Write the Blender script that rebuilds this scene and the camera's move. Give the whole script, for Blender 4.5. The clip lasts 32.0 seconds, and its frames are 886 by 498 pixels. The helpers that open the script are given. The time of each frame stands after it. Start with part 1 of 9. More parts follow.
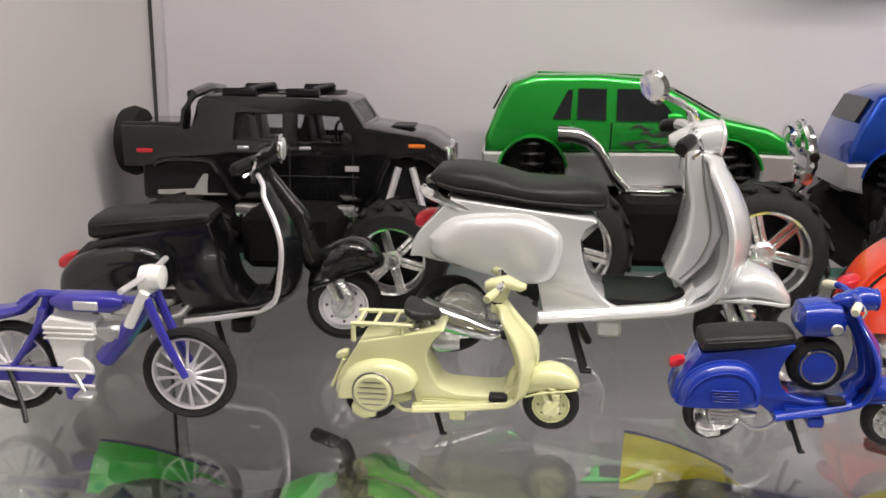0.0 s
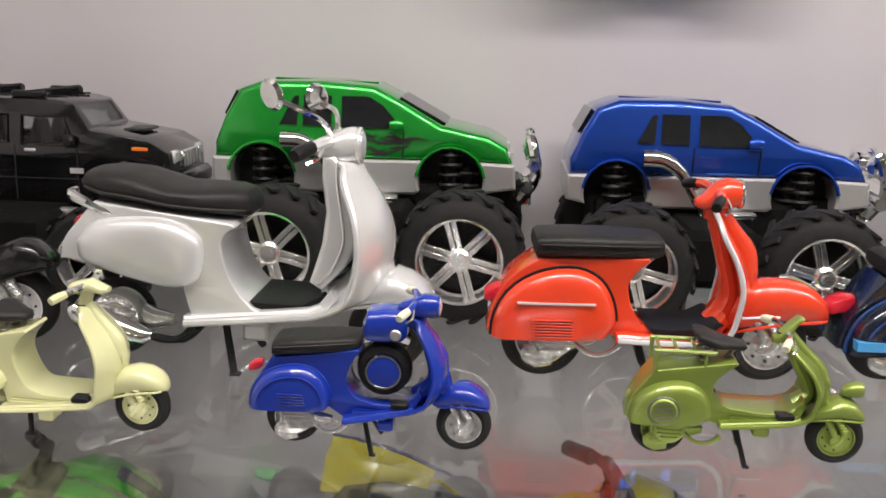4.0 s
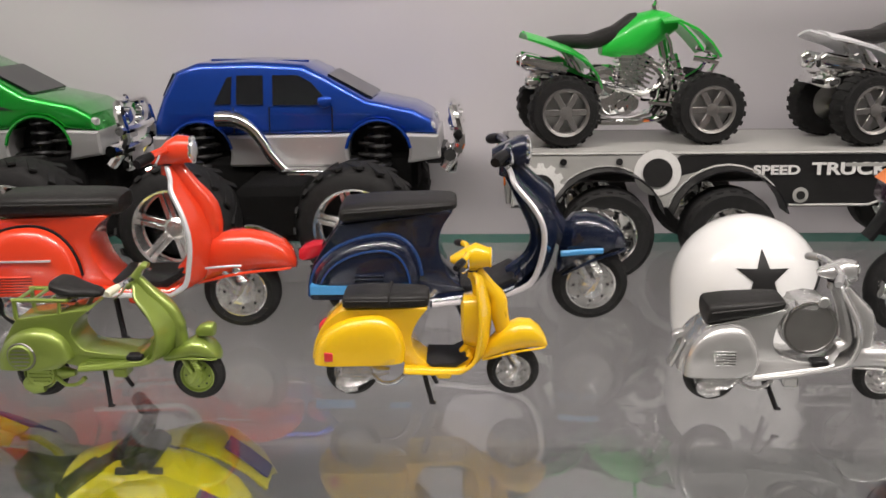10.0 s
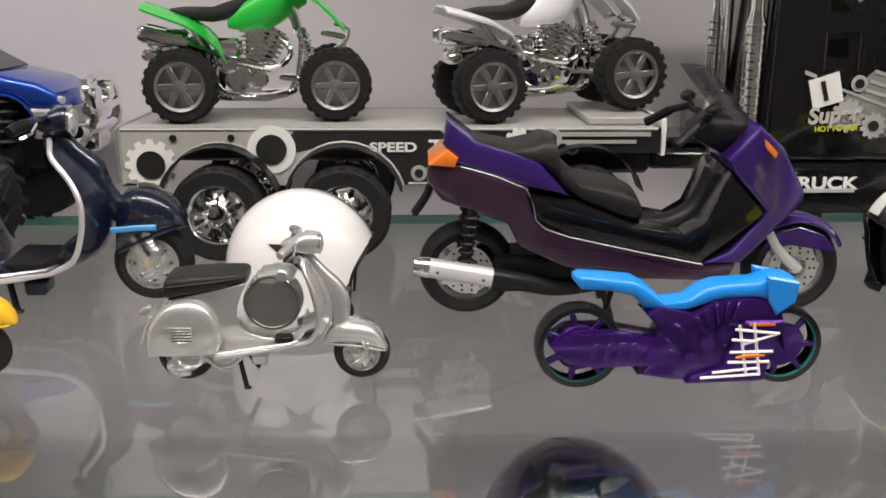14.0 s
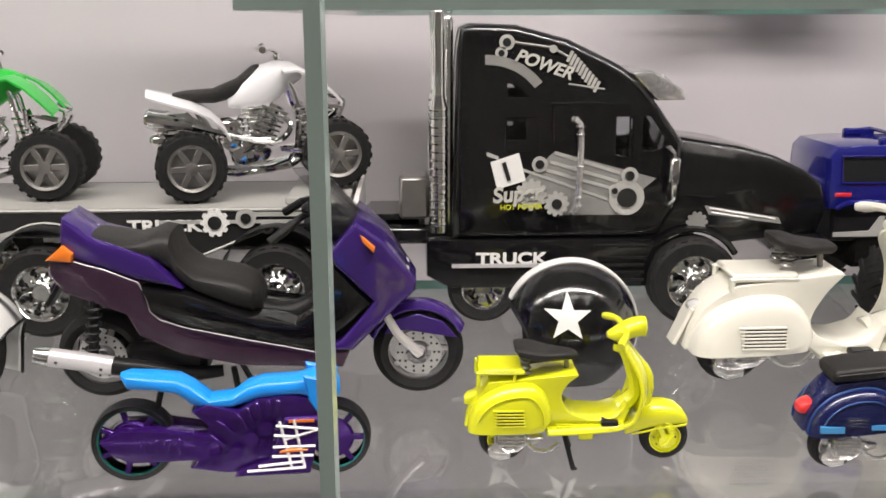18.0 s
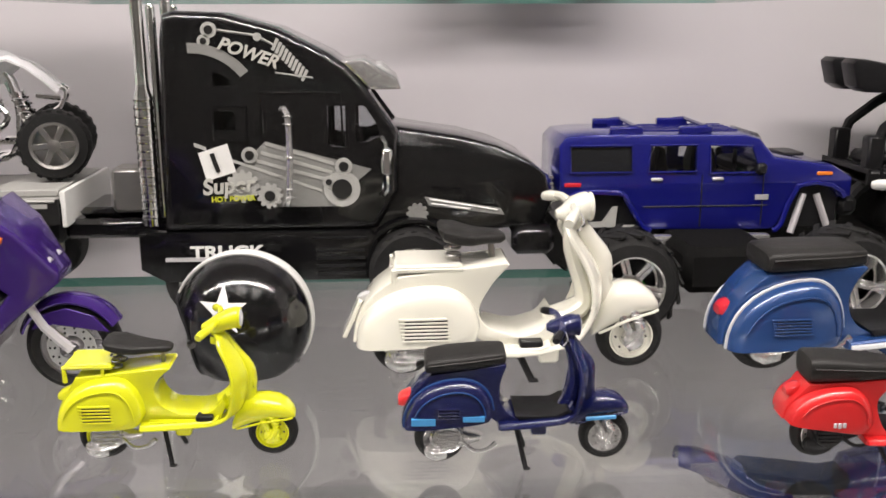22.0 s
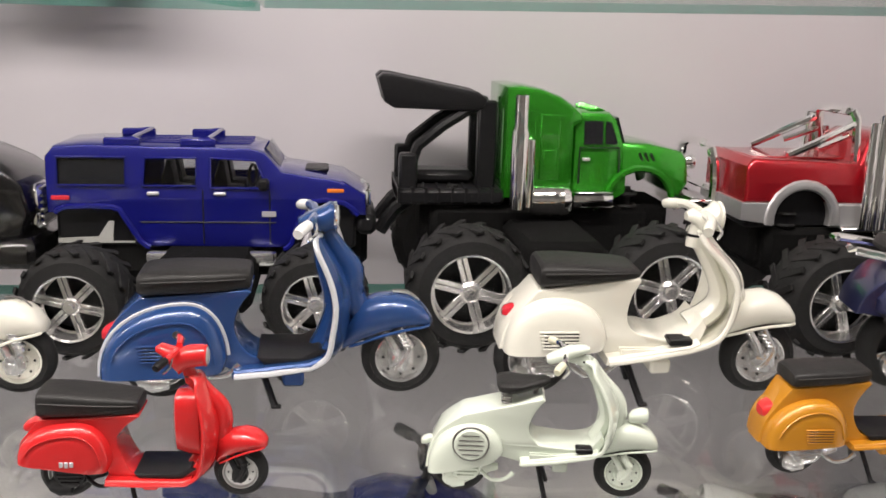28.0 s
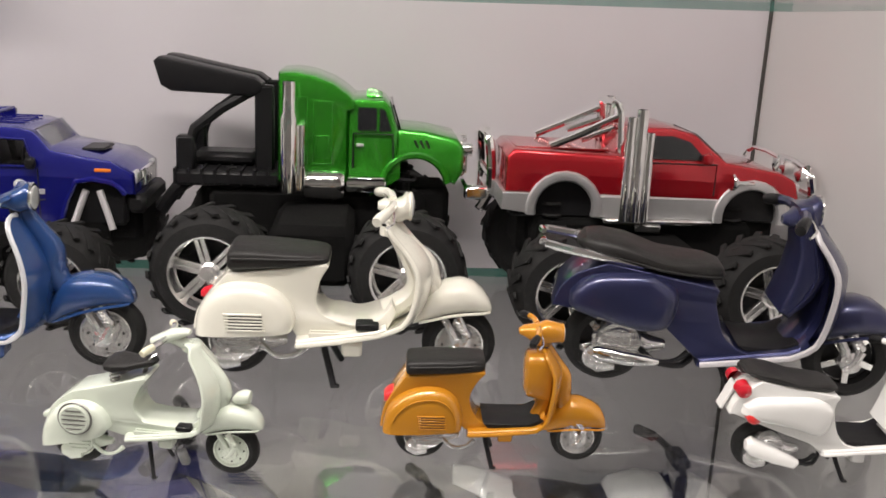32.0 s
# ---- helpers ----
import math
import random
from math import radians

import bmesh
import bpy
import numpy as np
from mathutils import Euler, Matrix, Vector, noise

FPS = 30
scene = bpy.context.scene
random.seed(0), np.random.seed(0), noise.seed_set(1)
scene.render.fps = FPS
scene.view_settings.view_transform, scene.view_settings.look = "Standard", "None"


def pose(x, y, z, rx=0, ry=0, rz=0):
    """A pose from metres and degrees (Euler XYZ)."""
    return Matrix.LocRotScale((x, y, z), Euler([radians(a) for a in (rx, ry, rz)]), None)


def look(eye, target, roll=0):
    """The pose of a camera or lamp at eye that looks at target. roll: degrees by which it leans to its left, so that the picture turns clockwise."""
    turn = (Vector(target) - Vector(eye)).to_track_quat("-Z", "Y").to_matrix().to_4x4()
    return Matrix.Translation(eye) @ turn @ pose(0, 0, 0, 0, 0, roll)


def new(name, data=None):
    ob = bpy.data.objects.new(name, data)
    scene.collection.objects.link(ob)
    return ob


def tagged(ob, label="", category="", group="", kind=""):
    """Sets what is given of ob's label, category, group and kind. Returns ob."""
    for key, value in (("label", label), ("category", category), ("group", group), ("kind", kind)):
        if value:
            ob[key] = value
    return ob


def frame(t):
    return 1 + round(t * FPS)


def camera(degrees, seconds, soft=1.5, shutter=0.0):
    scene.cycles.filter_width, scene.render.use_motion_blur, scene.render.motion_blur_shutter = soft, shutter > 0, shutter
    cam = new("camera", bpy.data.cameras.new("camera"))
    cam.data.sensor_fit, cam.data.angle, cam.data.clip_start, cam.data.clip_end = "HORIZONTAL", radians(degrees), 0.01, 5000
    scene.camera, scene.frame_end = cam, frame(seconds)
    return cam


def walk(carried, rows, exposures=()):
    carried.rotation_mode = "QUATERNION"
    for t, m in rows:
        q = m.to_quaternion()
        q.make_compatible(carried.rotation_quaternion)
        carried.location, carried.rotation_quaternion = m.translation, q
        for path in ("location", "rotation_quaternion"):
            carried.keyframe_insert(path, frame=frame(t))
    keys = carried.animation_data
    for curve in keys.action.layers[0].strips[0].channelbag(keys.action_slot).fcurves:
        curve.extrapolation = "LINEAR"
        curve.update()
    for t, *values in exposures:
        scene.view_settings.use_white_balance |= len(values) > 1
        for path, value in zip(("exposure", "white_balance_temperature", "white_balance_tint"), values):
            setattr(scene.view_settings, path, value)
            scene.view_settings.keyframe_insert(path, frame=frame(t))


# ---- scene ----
cam = camera(50.40, 32.0, soft=1.6)
PATH = [
    (0, -0.0002, -0.4391, 0.1551, -13.22, -0.39, 4.66),
    (0.5, 0.0162, -0.4331, 0.1551, -12.87, -0.31, 4.02),
    (1, 0.0258, -0.4361, 0.1572, -12.94, -0.60, 4.33),
    (1.5, 0.0475, -0.4369, 0.1557, -12.75, -0.83, 4.41),
    (2, 0.0711, -0.4348, 0.1585, -12.84, -0.78, 4.55),
    (2.5, 0.0935, -0.4379, 0.1568, -12.69, -0.88, 3.81),
    (3, 0.1162, -0.4382, 0.1562, -12.63, -1.10, 3.68),
    (3.5, 0.1350, -0.4338, 0.1593, -12.82, -1.33, 3.64),
    (5.5, 0.2018, -0.4340, 0.1589, -14.09, -1.17, 2.98),
    (6, 0.2174, -0.4336, 0.1618, -14.84, -0.53, 3.21),
    (6.5, 0.2395, -0.4356, 0.1591, -14.65, -0.79, 2.97),
    (7, 0.2605, -0.4362, 0.1692, -14.47, -0.58, 3.35),
    (7.5, 0.2860, -0.4474, 0.1614, -14.47, -0.18, 4.17),
    (8, 0.3176, -0.4446, 0.1573, -14.93, 0.15, 3.81),
    (8.5, 0.3441, -0.4455, 0.1632, -14.27, -0.00, 4.03),
    (9, 0.3582, -0.4527, 0.1544, -14.55, 0.24, 3.69),
    (9.5, 0.3825, -0.4474, 0.1549, -14.76, 0.74, 2.90),
    (10, 0.4041, -0.4444, 0.1592, -14.92, 0.79, 2.36),
    (10.5, 0.4268, -0.4424, 0.1598, -14.62, 0.72, 2.23),
    (11, 0.4460, -0.4424, 0.1594, -14.63, 0.51, 1.89),
    (11.5, 0.4730, -0.4379, 0.1561, -14.94, 0.53, 0.91),
    (12, 0.4956, -0.4349, 0.1545, -15.05, 0.46, 0.02),
    (12.5, 0.5244, -0.4326, 0.1521, -15.26, 0.11, -0.63),
    (13, 0.5526, -0.4285, 0.1519, -15.04, 0.11, -1.02),
    (13.5, 0.5708, -0.4280, 0.1504, -15.24, 0.19, -1.47),
    (14, 0.5842, -0.4279, 0.1447, -15.20, -0.14, -1.65),
    (14.5, 0.6112, -0.4237, 0.1506, -14.98, -0.99, -1.37),
    (15, 0.6365, -0.4227, 0.1508, -14.88, -1.56, -1.42),
    (15.5, 0.6599, -0.4218, 0.1540, -14.96, -1.10, -1.69),
    (17.5, 0.7298, -0.4434, 0.1760, -13.73, 0.32, -1.73),
    (18, 0.7565, -0.4453, 0.1795, -13.80, 0.15, -1.97),
    (18.5, 0.7700, -0.4494, 0.1816, -13.80, 0.07, -1.83),
    (19, 0.7963, -0.4452, 0.1727, -13.82, -0.14, -2.10),
    (19.5, 0.8075, -0.4427, 0.1652, -14.23, 0.10, -2.43),
    (20, 0.8218, -0.4389, 0.1661, -14.51, 0.25, -2.45),
    (20.5, 0.8480, -0.4364, 0.1713, -14.17, 0.11, -2.37),
    (21, 0.8669, -0.4385, 0.1752, -13.99, 0.15, -2.28),
    (21.5, 0.8832, -0.4440, 0.1763, -13.77, 0.11, -2.53),
    (22, 0.9076, -0.4422, 0.1721, -13.80, 0.16, -3.57),
    (22.5, 0.9314, -0.4359, 0.1676, -13.80, -0.20, -4.47),
    (23, 0.9500, -0.4369, 0.1681, -13.94, -0.40, -4.63),
    (23.5, 0.9722, -0.4393, 0.1620, -13.75, -0.67, -4.91),
    (24, 0.9903, -0.4386, 0.1583, -13.82, -0.91, -5.04),
    (24.5, 1.0157, -0.4321, 0.1586, -13.97, -0.75, -5.59),
    (25, 1.0446, -0.4290, 0.1589, -13.96, -1.25, -5.68),
    (25.5, 1.0707, -0.4348, 0.1685, -14.05, -1.04, -5.26),
    (26, 1.0982, -0.4324, 0.1727, -13.95, -0.90, -5.78),
    (26.5, 1.1207, -0.4371, 0.1711, -13.55, -0.60, -5.91),
    (28.5, 1.1951, -0.4371, 0.1764, -13.24, -1.81, -6.32),
    (29, 1.2144, -0.4409, 0.1779, -13.55, -1.91, -6.21),
    (29.5, 1.2358, -0.4508, 0.1722, -13.91, -2.60, -6.04),
    (30, 1.2633, -0.4578, 0.1731, -14.85, -3.19, -4.87),
    (30.5, 1.2924, -0.4595, 0.1830, -14.83, -2.65, -3.93),
    (31, 1.3163, -0.4580, 0.1874, -14.85, -2.36, -4.52),
    (31.5, 1.3292, -0.4585, 0.1919, -14.69, -2.70, -4.28),
    (32, 1.3372, -0.4650, 0.1898, -14.95, -2.65, -4.15),
]
walk(cam, [(t, pose(x, y, z, 90 + p, r, w)) for t, x, y, z, p, r, w in PATH],
     exposures=[(0.0, -0.24), (3.0, -0.28), (6.0, -0.42), (8.0, -0.54), (9.0, -0.56), (11.0, -0.56), (13.0, -0.54), (15.0, -0.5), (18.0, -0.2), (21.0, -0.2), (24.0, -0.12), (26.0, -0.12), (29.0, -0.12), (31.0, -0.2), (32.0, -0.22)])

# ---- world, lamps ----
world = bpy.data.worlds.new("shop_air")
scene.world = world
world.use_nodes = True
bgn = world.node_tree.nodes["Background"]
bgn.inputs[0].default_value = (0.95, 0.90, 0.88, 1)
bgn.inputs[1].default_value = 0.08


def area_lamp(name, eye, target, sx, sy, watts, color):
    d = bpy.data.lights.new(name, "AREA")
    d.shape, d.size, d.size_y, d.energy, d.color = "RECTANGLE", sx, sy, watts, color
    ob = new(name, d)
    ob.matrix_world = look(eye, target)
    return ob


# LED strip under the cabinet's top, and two ceiling panels of the shop
LAMP = (1.0, 0.905, 0.86)
area_lamp("strip_lamp", (0.66, -0.25, 0.66), (0.66, -0.20, 0.0), 1.74, 0.05, 17.0, LAMP)
# unseen strip added below the glass shelf to brighten the compartment under it
area_lamp("strip_lamp", (0.72, -0.20, -0.012), (0.72, -0.12, -0.24), 1.78, 0.012, 3.6, LAMP)
area_lamp("overhead_lamp", (0.1, -1.25, 2.25), (0.3, 0.0, 0.0), 1.3, 0.6, 10.0, LAMP)
area_lamp("overhead_lamp", (1.5, -1.25, 2.25), (1.2, 0.0, 0.0), 1.3, 0.6, 10.0, LAMP)
# three more lamps, added out of view to brighten what the chrome reflects
for x in (-0.6, 0.7, 2.0):
    area_lamp("overhead_lamp", (x, -2.0, 2.38), (x, -2.0, 0.0), 0.6, 1.2, 8, LAMP)


# ---- materials ----
def mat(name, color, rough=0.5, metal=0.0, coat=0.0, noise_amt=0.0, noise_scale=200.0, bump=0.0, bump_scale=400.0, spec=0.5, flake=0.0, rough_var=0.0):
    m = bpy.data.materials.new(name)
    m.use_nodes = True
    nt = m.node_tree
    b = nt.nodes["Principled BSDF"]
    b.inputs["Roughness"].default_value = rough
    b.inputs["Metallic"].default_value = metal
    b.inputs["Coat Weight"].default_value = coat
    b.inputs["Coat Roughness"].default_value = 0.06
    b.inputs["Specular IOR Level"].default_value = spec
    b.inputs["Base Color"].default_value = (*color, 1)
    tc = nt.nodes.new("ShaderNodeTexCoord")
    if noise_amt or rough_var:
        n1 = nt.nodes.new("ShaderNodeTexNoise")
        n1.inputs["Scale"].default_value = noise_scale
        n1.inputs["Detail"].default_value = 6
        n2 = nt.nodes.new("ShaderNodeTexNoise")
        n2.inputs["Scale"].default_value = noise_scale * 0.13
        n2.inputs["Detail"].default_value = 3
        add = nt.nodes.new("ShaderNodeMath")
        add.operation = "ADD"
        for n, k in ((n1, 0), (n2, 1)):
            nt.links.new(tc.outputs["Object"], n.inputs["Vector"])
            nt.links.new(n.outputs["Fac"], add.inputs[k])
        ramp = nt.nodes.new("ShaderNodeMapRange")
        ramp.inputs["From Min"].default_value, ramp.inputs["From Max"].default_value = 0.6, 1.4
        ramp.inputs["To Min"].default_value, ramp.inputs["To Max"].default_value = 1 - noise_amt, 1 + noise_amt
        nt.links.new(add.outputs[0], ramp.inputs["Value"])
        mix = nt.nodes.new("ShaderNodeVectorMath")
        mix.operation = "SCALE"
        mix.inputs[0].default_value = color
        nt.links.new(ramp.outputs[0], mix.inputs["Scale"])
        nt.links.new(mix.outputs[0], b.inputs["Base Color"])
        if rough_var:
            r2 = nt.nodes.new("ShaderNodeMapRange")
            r2.inputs["From Min"].default_value, r2.inputs["From Max"].default_value = 0.6, 1.4
            r2.inputs["To Min"].default_value, r2.inputs["To Max"].default_value = max(0.02, rough - rough_var), rough + rough_var
            nt.links.new(add.outputs[0], r2.inputs["Value"])
            nt.links.new(r2.outputs[0], b.inputs["Roughness"])
    if bump or flake:
        n3 = nt.nodes.new("ShaderNodeTexNoise")
        n3.inputs["Scale"].default_value = bump_scale
        n3.inputs["Detail"].default_value = 4
        nt.links.new(tc.outputs["Object"], n3.inputs["Vector"])
        bp = nt.nodes.new("ShaderNodeBump")
        bp.inputs["Strength"].default_value = max(bump, flake)
        bp.inputs["Distance"].default_value = 0.0005
        nt.links.new(n3.outputs["Fac"], bp.inputs["Height"])
        nt.links.new(bp.outputs[0], b.inputs["Normal"])
    return m


def clear_glass(name, tint, gloss=1.0, ior=1.5):
    m = bpy.data.materials.new(name)
    m.use_nodes = True
    nt = m.node_tree
    nt.nodes.remove(nt.nodes["Principled BSDF"])
    out = nt.nodes["Material Output"]
    tr = nt.nodes.new("ShaderNodeBsdfTransparent")
    tr.inputs[0].default_value = (*tint, 1)
    gl = nt.nodes.new("ShaderNodeBsdfGlossy")
    gl.inputs["Roughness"].default_value = 0.015
    fr = nt.nodes.new("ShaderNodeFresnel")
    fr.inputs["IOR"].default_value = ior
    k = nt.nodes.new("ShaderNodeMath")
    k.operation = "MULTIPLY"
    k.inputs[1].default_value = gloss
    nt.links.new(fr.outputs[0], k.inputs[0])
    mx = nt.nodes.new("ShaderNodeMixShader")
    nt.links.new(k.outputs[0], mx.inputs[0])
    nt.links.new(tr.outputs[0], mx.inputs[1])
    nt.links.new(gl.outputs[0], mx.inputs[2])
    nt.links.new(mx.outputs[0], out.inputs[0])
    return m


def paint(name, color, metal=0.0, rough=0.24):
    return mat(name, color, rough=rough, metal=metal, coat=0.9, noise_amt=0.06, noise_scale=90, bump=0.05, bump_scale=120)


CHROME = mat("chrome_plating", (0.93, 0.93, 0.92), rough=0.055, metal=1.0, noise_amt=0.08, noise_scale=300, bump=0.12, bump_scale=220)
RIMCHROME = mat("polished_rim", (0.90, 0.89, 0.88), rough=0.17, metal=0.92, noise_amt=0.06, noise_scale=300, bump=0.1, bump_scale=250)
CAST = mat("bright_cast_metal", (0.68, 0.675, 0.67), rough=0.18, metal=0.8, noise_amt=0.3, noise_scale=500, bump=0.3, bump_scale=600)
SILVER = mat("silver_plastic", (0.62, 0.62, 0.62), rough=0.33, metal=0.75, noise_amt=0.06, bump=0.06, bump_scale=300)
ALLOY = mat("dull_alloy", (0.52, 0.52, 0.51), rough=0.42, metal=0.8, noise_amt=0.1, bump=0.15, bump_scale=500)
STEEL = mat("dark_steel", (0.30, 0.29, 0.28), rough=0.35, metal=0.85, noise_amt=0.12, bump=0.1, bump_scale=400)
RUBBER = mat("tyre_rubber", (0.014, 0.014, 0.014), rough=0.66, noise_amt=0.3, noise_scale=260, bump=0.25, bump_scale=700, spec=0.2)
BLACK = mat("black_plastic", (0.010, 0.010, 0.011), rough=0.36, noise_amt=0.2, noise_scale=250, bump=0.1, bump_scale=600, spec=0.25)
CHASSIS = mat("matt_black_plastic", (0.006, 0.006, 0.006), rough=0.85, noise_amt=0.3, noise_scale=220, bump=0.2, bump_scale=500, spec=0.08)
GLOSSBLACK = mat("gloss_black_paint", (0.004, 0.004, 0.0045), rough=0.14, coat=0.6, noise_amt=0.15, noise_scale=120, bump=0.05, bump_scale=150)
LEATHER = mat("seat_vinyl", (0.018, 0.0175, 0.017), rough=0.46, noise_amt=0.25, noise_scale=300, bump=0.4, bump_scale=900, spec=0.28)
DARKGLASS = mat("smoked_window", (0.012, 0.013, 0.015), rough=0.06, noise_amt=0.2, noise_scale=60, spec=0.6)
REDLENS = mat("red_lens", (0.55, 0.015, 0.03), rough=0.2, coat=0.5, noise_amt=0.1)
ORANGELENS = mat("orange_lens", (0.80, 0.20, 0.02), rough=0.22, coat=0.4, noise_amt=0.1)
LENS = mat("lamp_lens", (0.75, 0.76, 0.76), rough=0.12, metal=0.5, coat=0.6, noise_amt=0.15, noise_scale=700, bump=0.3, bump_scale=900)
CREAMGRIP = mat("cream_grip", (0.72, 0.70, 0.52), rough=0.45, noise_amt=0.05)
WHITEDECAL = mat("white_print", (0.74, 0.74, 0.72), rough=0.4, noise_amt=0.05)
GREYDECAL = mat("grey_print", (0.22, 0.22, 0.21), rough=0.4, noise_amt=0.12, noise_scale=120)
PALEDECAL = mat("pale_grey_print", (0.38, 0.38, 0.36), rough=0.4, noise_amt=0.08, noise_scale=150)
LETTERGREY = mat("light_grey_print", (0.46, 0.46, 0.42), rough=0.4, noise_amt=0.08, noise_scale=150)
YELLOWDECAL = mat("yellow_print", (0.55, 0.58, 0.03), rough=0.4, noise_amt=0.05)
BLACKDECAL = mat("black_print", (0.012, 0.012, 0.012), rough=0.4, noise_amt=0.1)
BLUEDECAL = mat("light_blue_print", (0.06, 0.30, 0.62), rough=0.35, noise_amt=0.05)

WALL = mat("cabinet_laminate", (0.60, 0.575, 0.60), rough=0.42, noise_amt=0.05, noise_scale=14, bump=0.05, bump_scale=260, spec=0.4, rough_var=0.08)
SIDEWALL = mat("side_laminate", (0.58, 0.56, 0.555), rough=0.45, noise_amt=0.05, noise_scale=12, bump=0.05, bump_scale=260, spec=0.35)
DARKLAM = mat("grey_bottom_laminate", (0.24, 0.235, 0.24), rough=0.5, noise_amt=0.08, noise_scale=12, bump=0.05, bump_scale=260, spec=0.3)
SEAM = mat("dark_joint", (0.06, 0.055, 0.05), rough=0.7, noise_amt=0.2)
ALU = mat("aluminium_profile", (0.70, 0.68, 0.70), rough=0.4, metal=0.6, noise_amt=0.06, noise_scale=60)
GLASS = clear_glass("shelf_glass", (0.955, 0.968, 0.962), 0.45)
PANE = clear_glass("door_glass", (0.985, 0.99, 0.988), 0.08)
GLASSEDGE = mat("green_glass_edge", (0.10, 0.26, 0.22), rough=0.15, noise_amt=0.15, noise_scale=40, spec=0.6)
PALEEDGE = mat("pale_glass_edge", (0.42, 0.54, 0.50), rough=0.2, noise_amt=0.12, noise_scale=40, spec=0.6)
CABGLASS = clear_glass("thin_window_plastic", (0.86, 0.87, 0.88), 0.6)
WOOD = mat("grey_shop_floor", (0.22, 0.21, 0.20), rough=0.6, noise_amt=0.2, noise_scale=8, bump=0.1, bump_scale=60)
SHOPWALL = mat("shop_wall_paint", (0.50, 0.48, 0.46), rough=0.8, noise_amt=0.05, noise_scale=6)


# ---- mesh helpers ----
def V(*a):
    return Vector(a)


def finish(bm, angle=38):
    bmesh.ops.recalc_face_normals(bm, faces=bm.faces)
    lim = radians(angle)
    for f in bm.faces:
        f.smooth = True
    for e in bm.edges:
        if len(e.link_faces) == 2:
            e.smooth = e.calc_face_angle(0.0) < lim
    return bm


def part(name, bm, material, parent, label=""):
    finish(bm)
    me = bpy.data.meshes.new(name)
    bm.to_mesh(me)
    bm.free()
    me.materials.append(material)
    ob = new(name, me)
    ob.parent = parent
    if label:
        ob["label"] = label
    return ob


def thing(name, m, label, category, group="", kind=""):
    ob = new(name)
    ob.empty_display_size = 0.01
    ob.matrix_world = m
    return tagged(ob, label, category, group, kind)


def single(name, bm, material, label, category, group="", kind="", m=None):
    ob = part(name, bm, material, None)
    if m is not None:
        ob.matrix_world = m
    return tagged(ob, label, category, group, kind)


def join(*bms):
    out = bmesh.new()
    for b in bms:
        me = bpy.data.meshes.new("tmp")
        b.to_mesh(me)
        out.from_mesh(me)
        bpy.data.meshes.remove(me)
        b.free()
    return out


def moved(bm, m):
    bmesh.ops.transform(bm, matrix=m, verts=bm.verts)
    return bm


def mirrored(bm):
    me = bpy.data.meshes.new("tmp")
    bm.to_mesh(me)
    b = bmesh.new()
    b.from_mesh(me)
    bpy.data.meshes.remove(me)
    for v in b.verts:
        v.co.y = -v.co.y
    bmesh.ops.reverse_faces(b, faces=b.faces)
    return b


def loft(rings, cap=True, closed=True):
    bm = bmesh.new()
    vs = [[bm.verts.new(p) for p in r] for r in rings]
    n = len(vs[0])
    for a, b in zip(vs, vs[1:]):
        for i in range(n if closed else n - 1):
            j = (i + 1) % n
            bm.faces.new((a[i], a[j], b[j], b[i]))
    if cap and closed:
        bm.faces.new(list(reversed(vs[0])))
        bm.faces.new(vs[-1])
    return bm


def se_ring(x, zb, zt, hw, e=2.6, n=18, yc=0.0):
    """A rounded upright ring across x."""
    zc, hz = (zb + zt) / 2, (zt - zb) / 2
    r = []
    for i in range(n):
        a = 2 * math.pi * i / n
        c, s = math.cos(a), math.sin(a)
        r.append(V(x, yc + hw * math.copysign(abs(c) ** (2 / e), c), zc + hz * math.copysign(abs(s) ** (2 / e), s)))
    return r


def hull(stations, e=2.6, n=18, yc=0.0):
    """Loft along x of (x, z bottom, z top, half width)."""
    return loft([se_ring(x, zb, zt, hw, e, n, yc) for x, zb, zt, hw in stations])


def spline(pts, k=4):
    pts = [Vector(p) for p in pts]
    if len(pts) < 3 or k < 2:
        return pts
    out = []
    for i in range(len(pts) - 1):
        p0, p1, p2, p3 = pts[max(i - 1, 0)], pts[i], pts[i + 1], pts[min(i + 2, len(pts) - 1)]
        for j in range(k):
            t = j / k
            out.append(0.5 * ((2 * p1) + (p2 - p0) * t + (2 * p0 - 5 * p1 + 4 * p2 - p3) * t * t + (3 * p1 - p0 - 3 * p2 + p3) * t ** 3))
    return out + [pts[-1]]


def tube(pts, r, n=8, k=4, flat=1.0):
    """A pipe along points; r one radius or one for each point; flat squeezes it across y."""
    raw = [Vector(p) for p in pts]
    rs = [r] * len(raw) if isinstance(r, (int, float)) else list(r)
    path = spline(raw, k)
    rr = [x.x for x in spline([V(q, 0, 0) for q in rs], k)] if len(raw) > 2 and k > 1 else rs
    rings = []
    side = None
    for i, p in enumerate(path):
        d = (path[min(i + 1, len(path) - 1)] - path[max(i - 1, 0)]).normalized()
        up = V(0, 1, 0) if abs(d.y) < 0.9 else V(0, 0, 1)
        a = d.cross(up).normalized()
        b = d.cross(a).normalized()
        rings.append([p + a * rr[i] * math.cos(2 * math.pi * j / n) + b * rr[i] * flat * math.sin(2 * math.pi * j / n) for j in range(n)])
    return loft(rings)


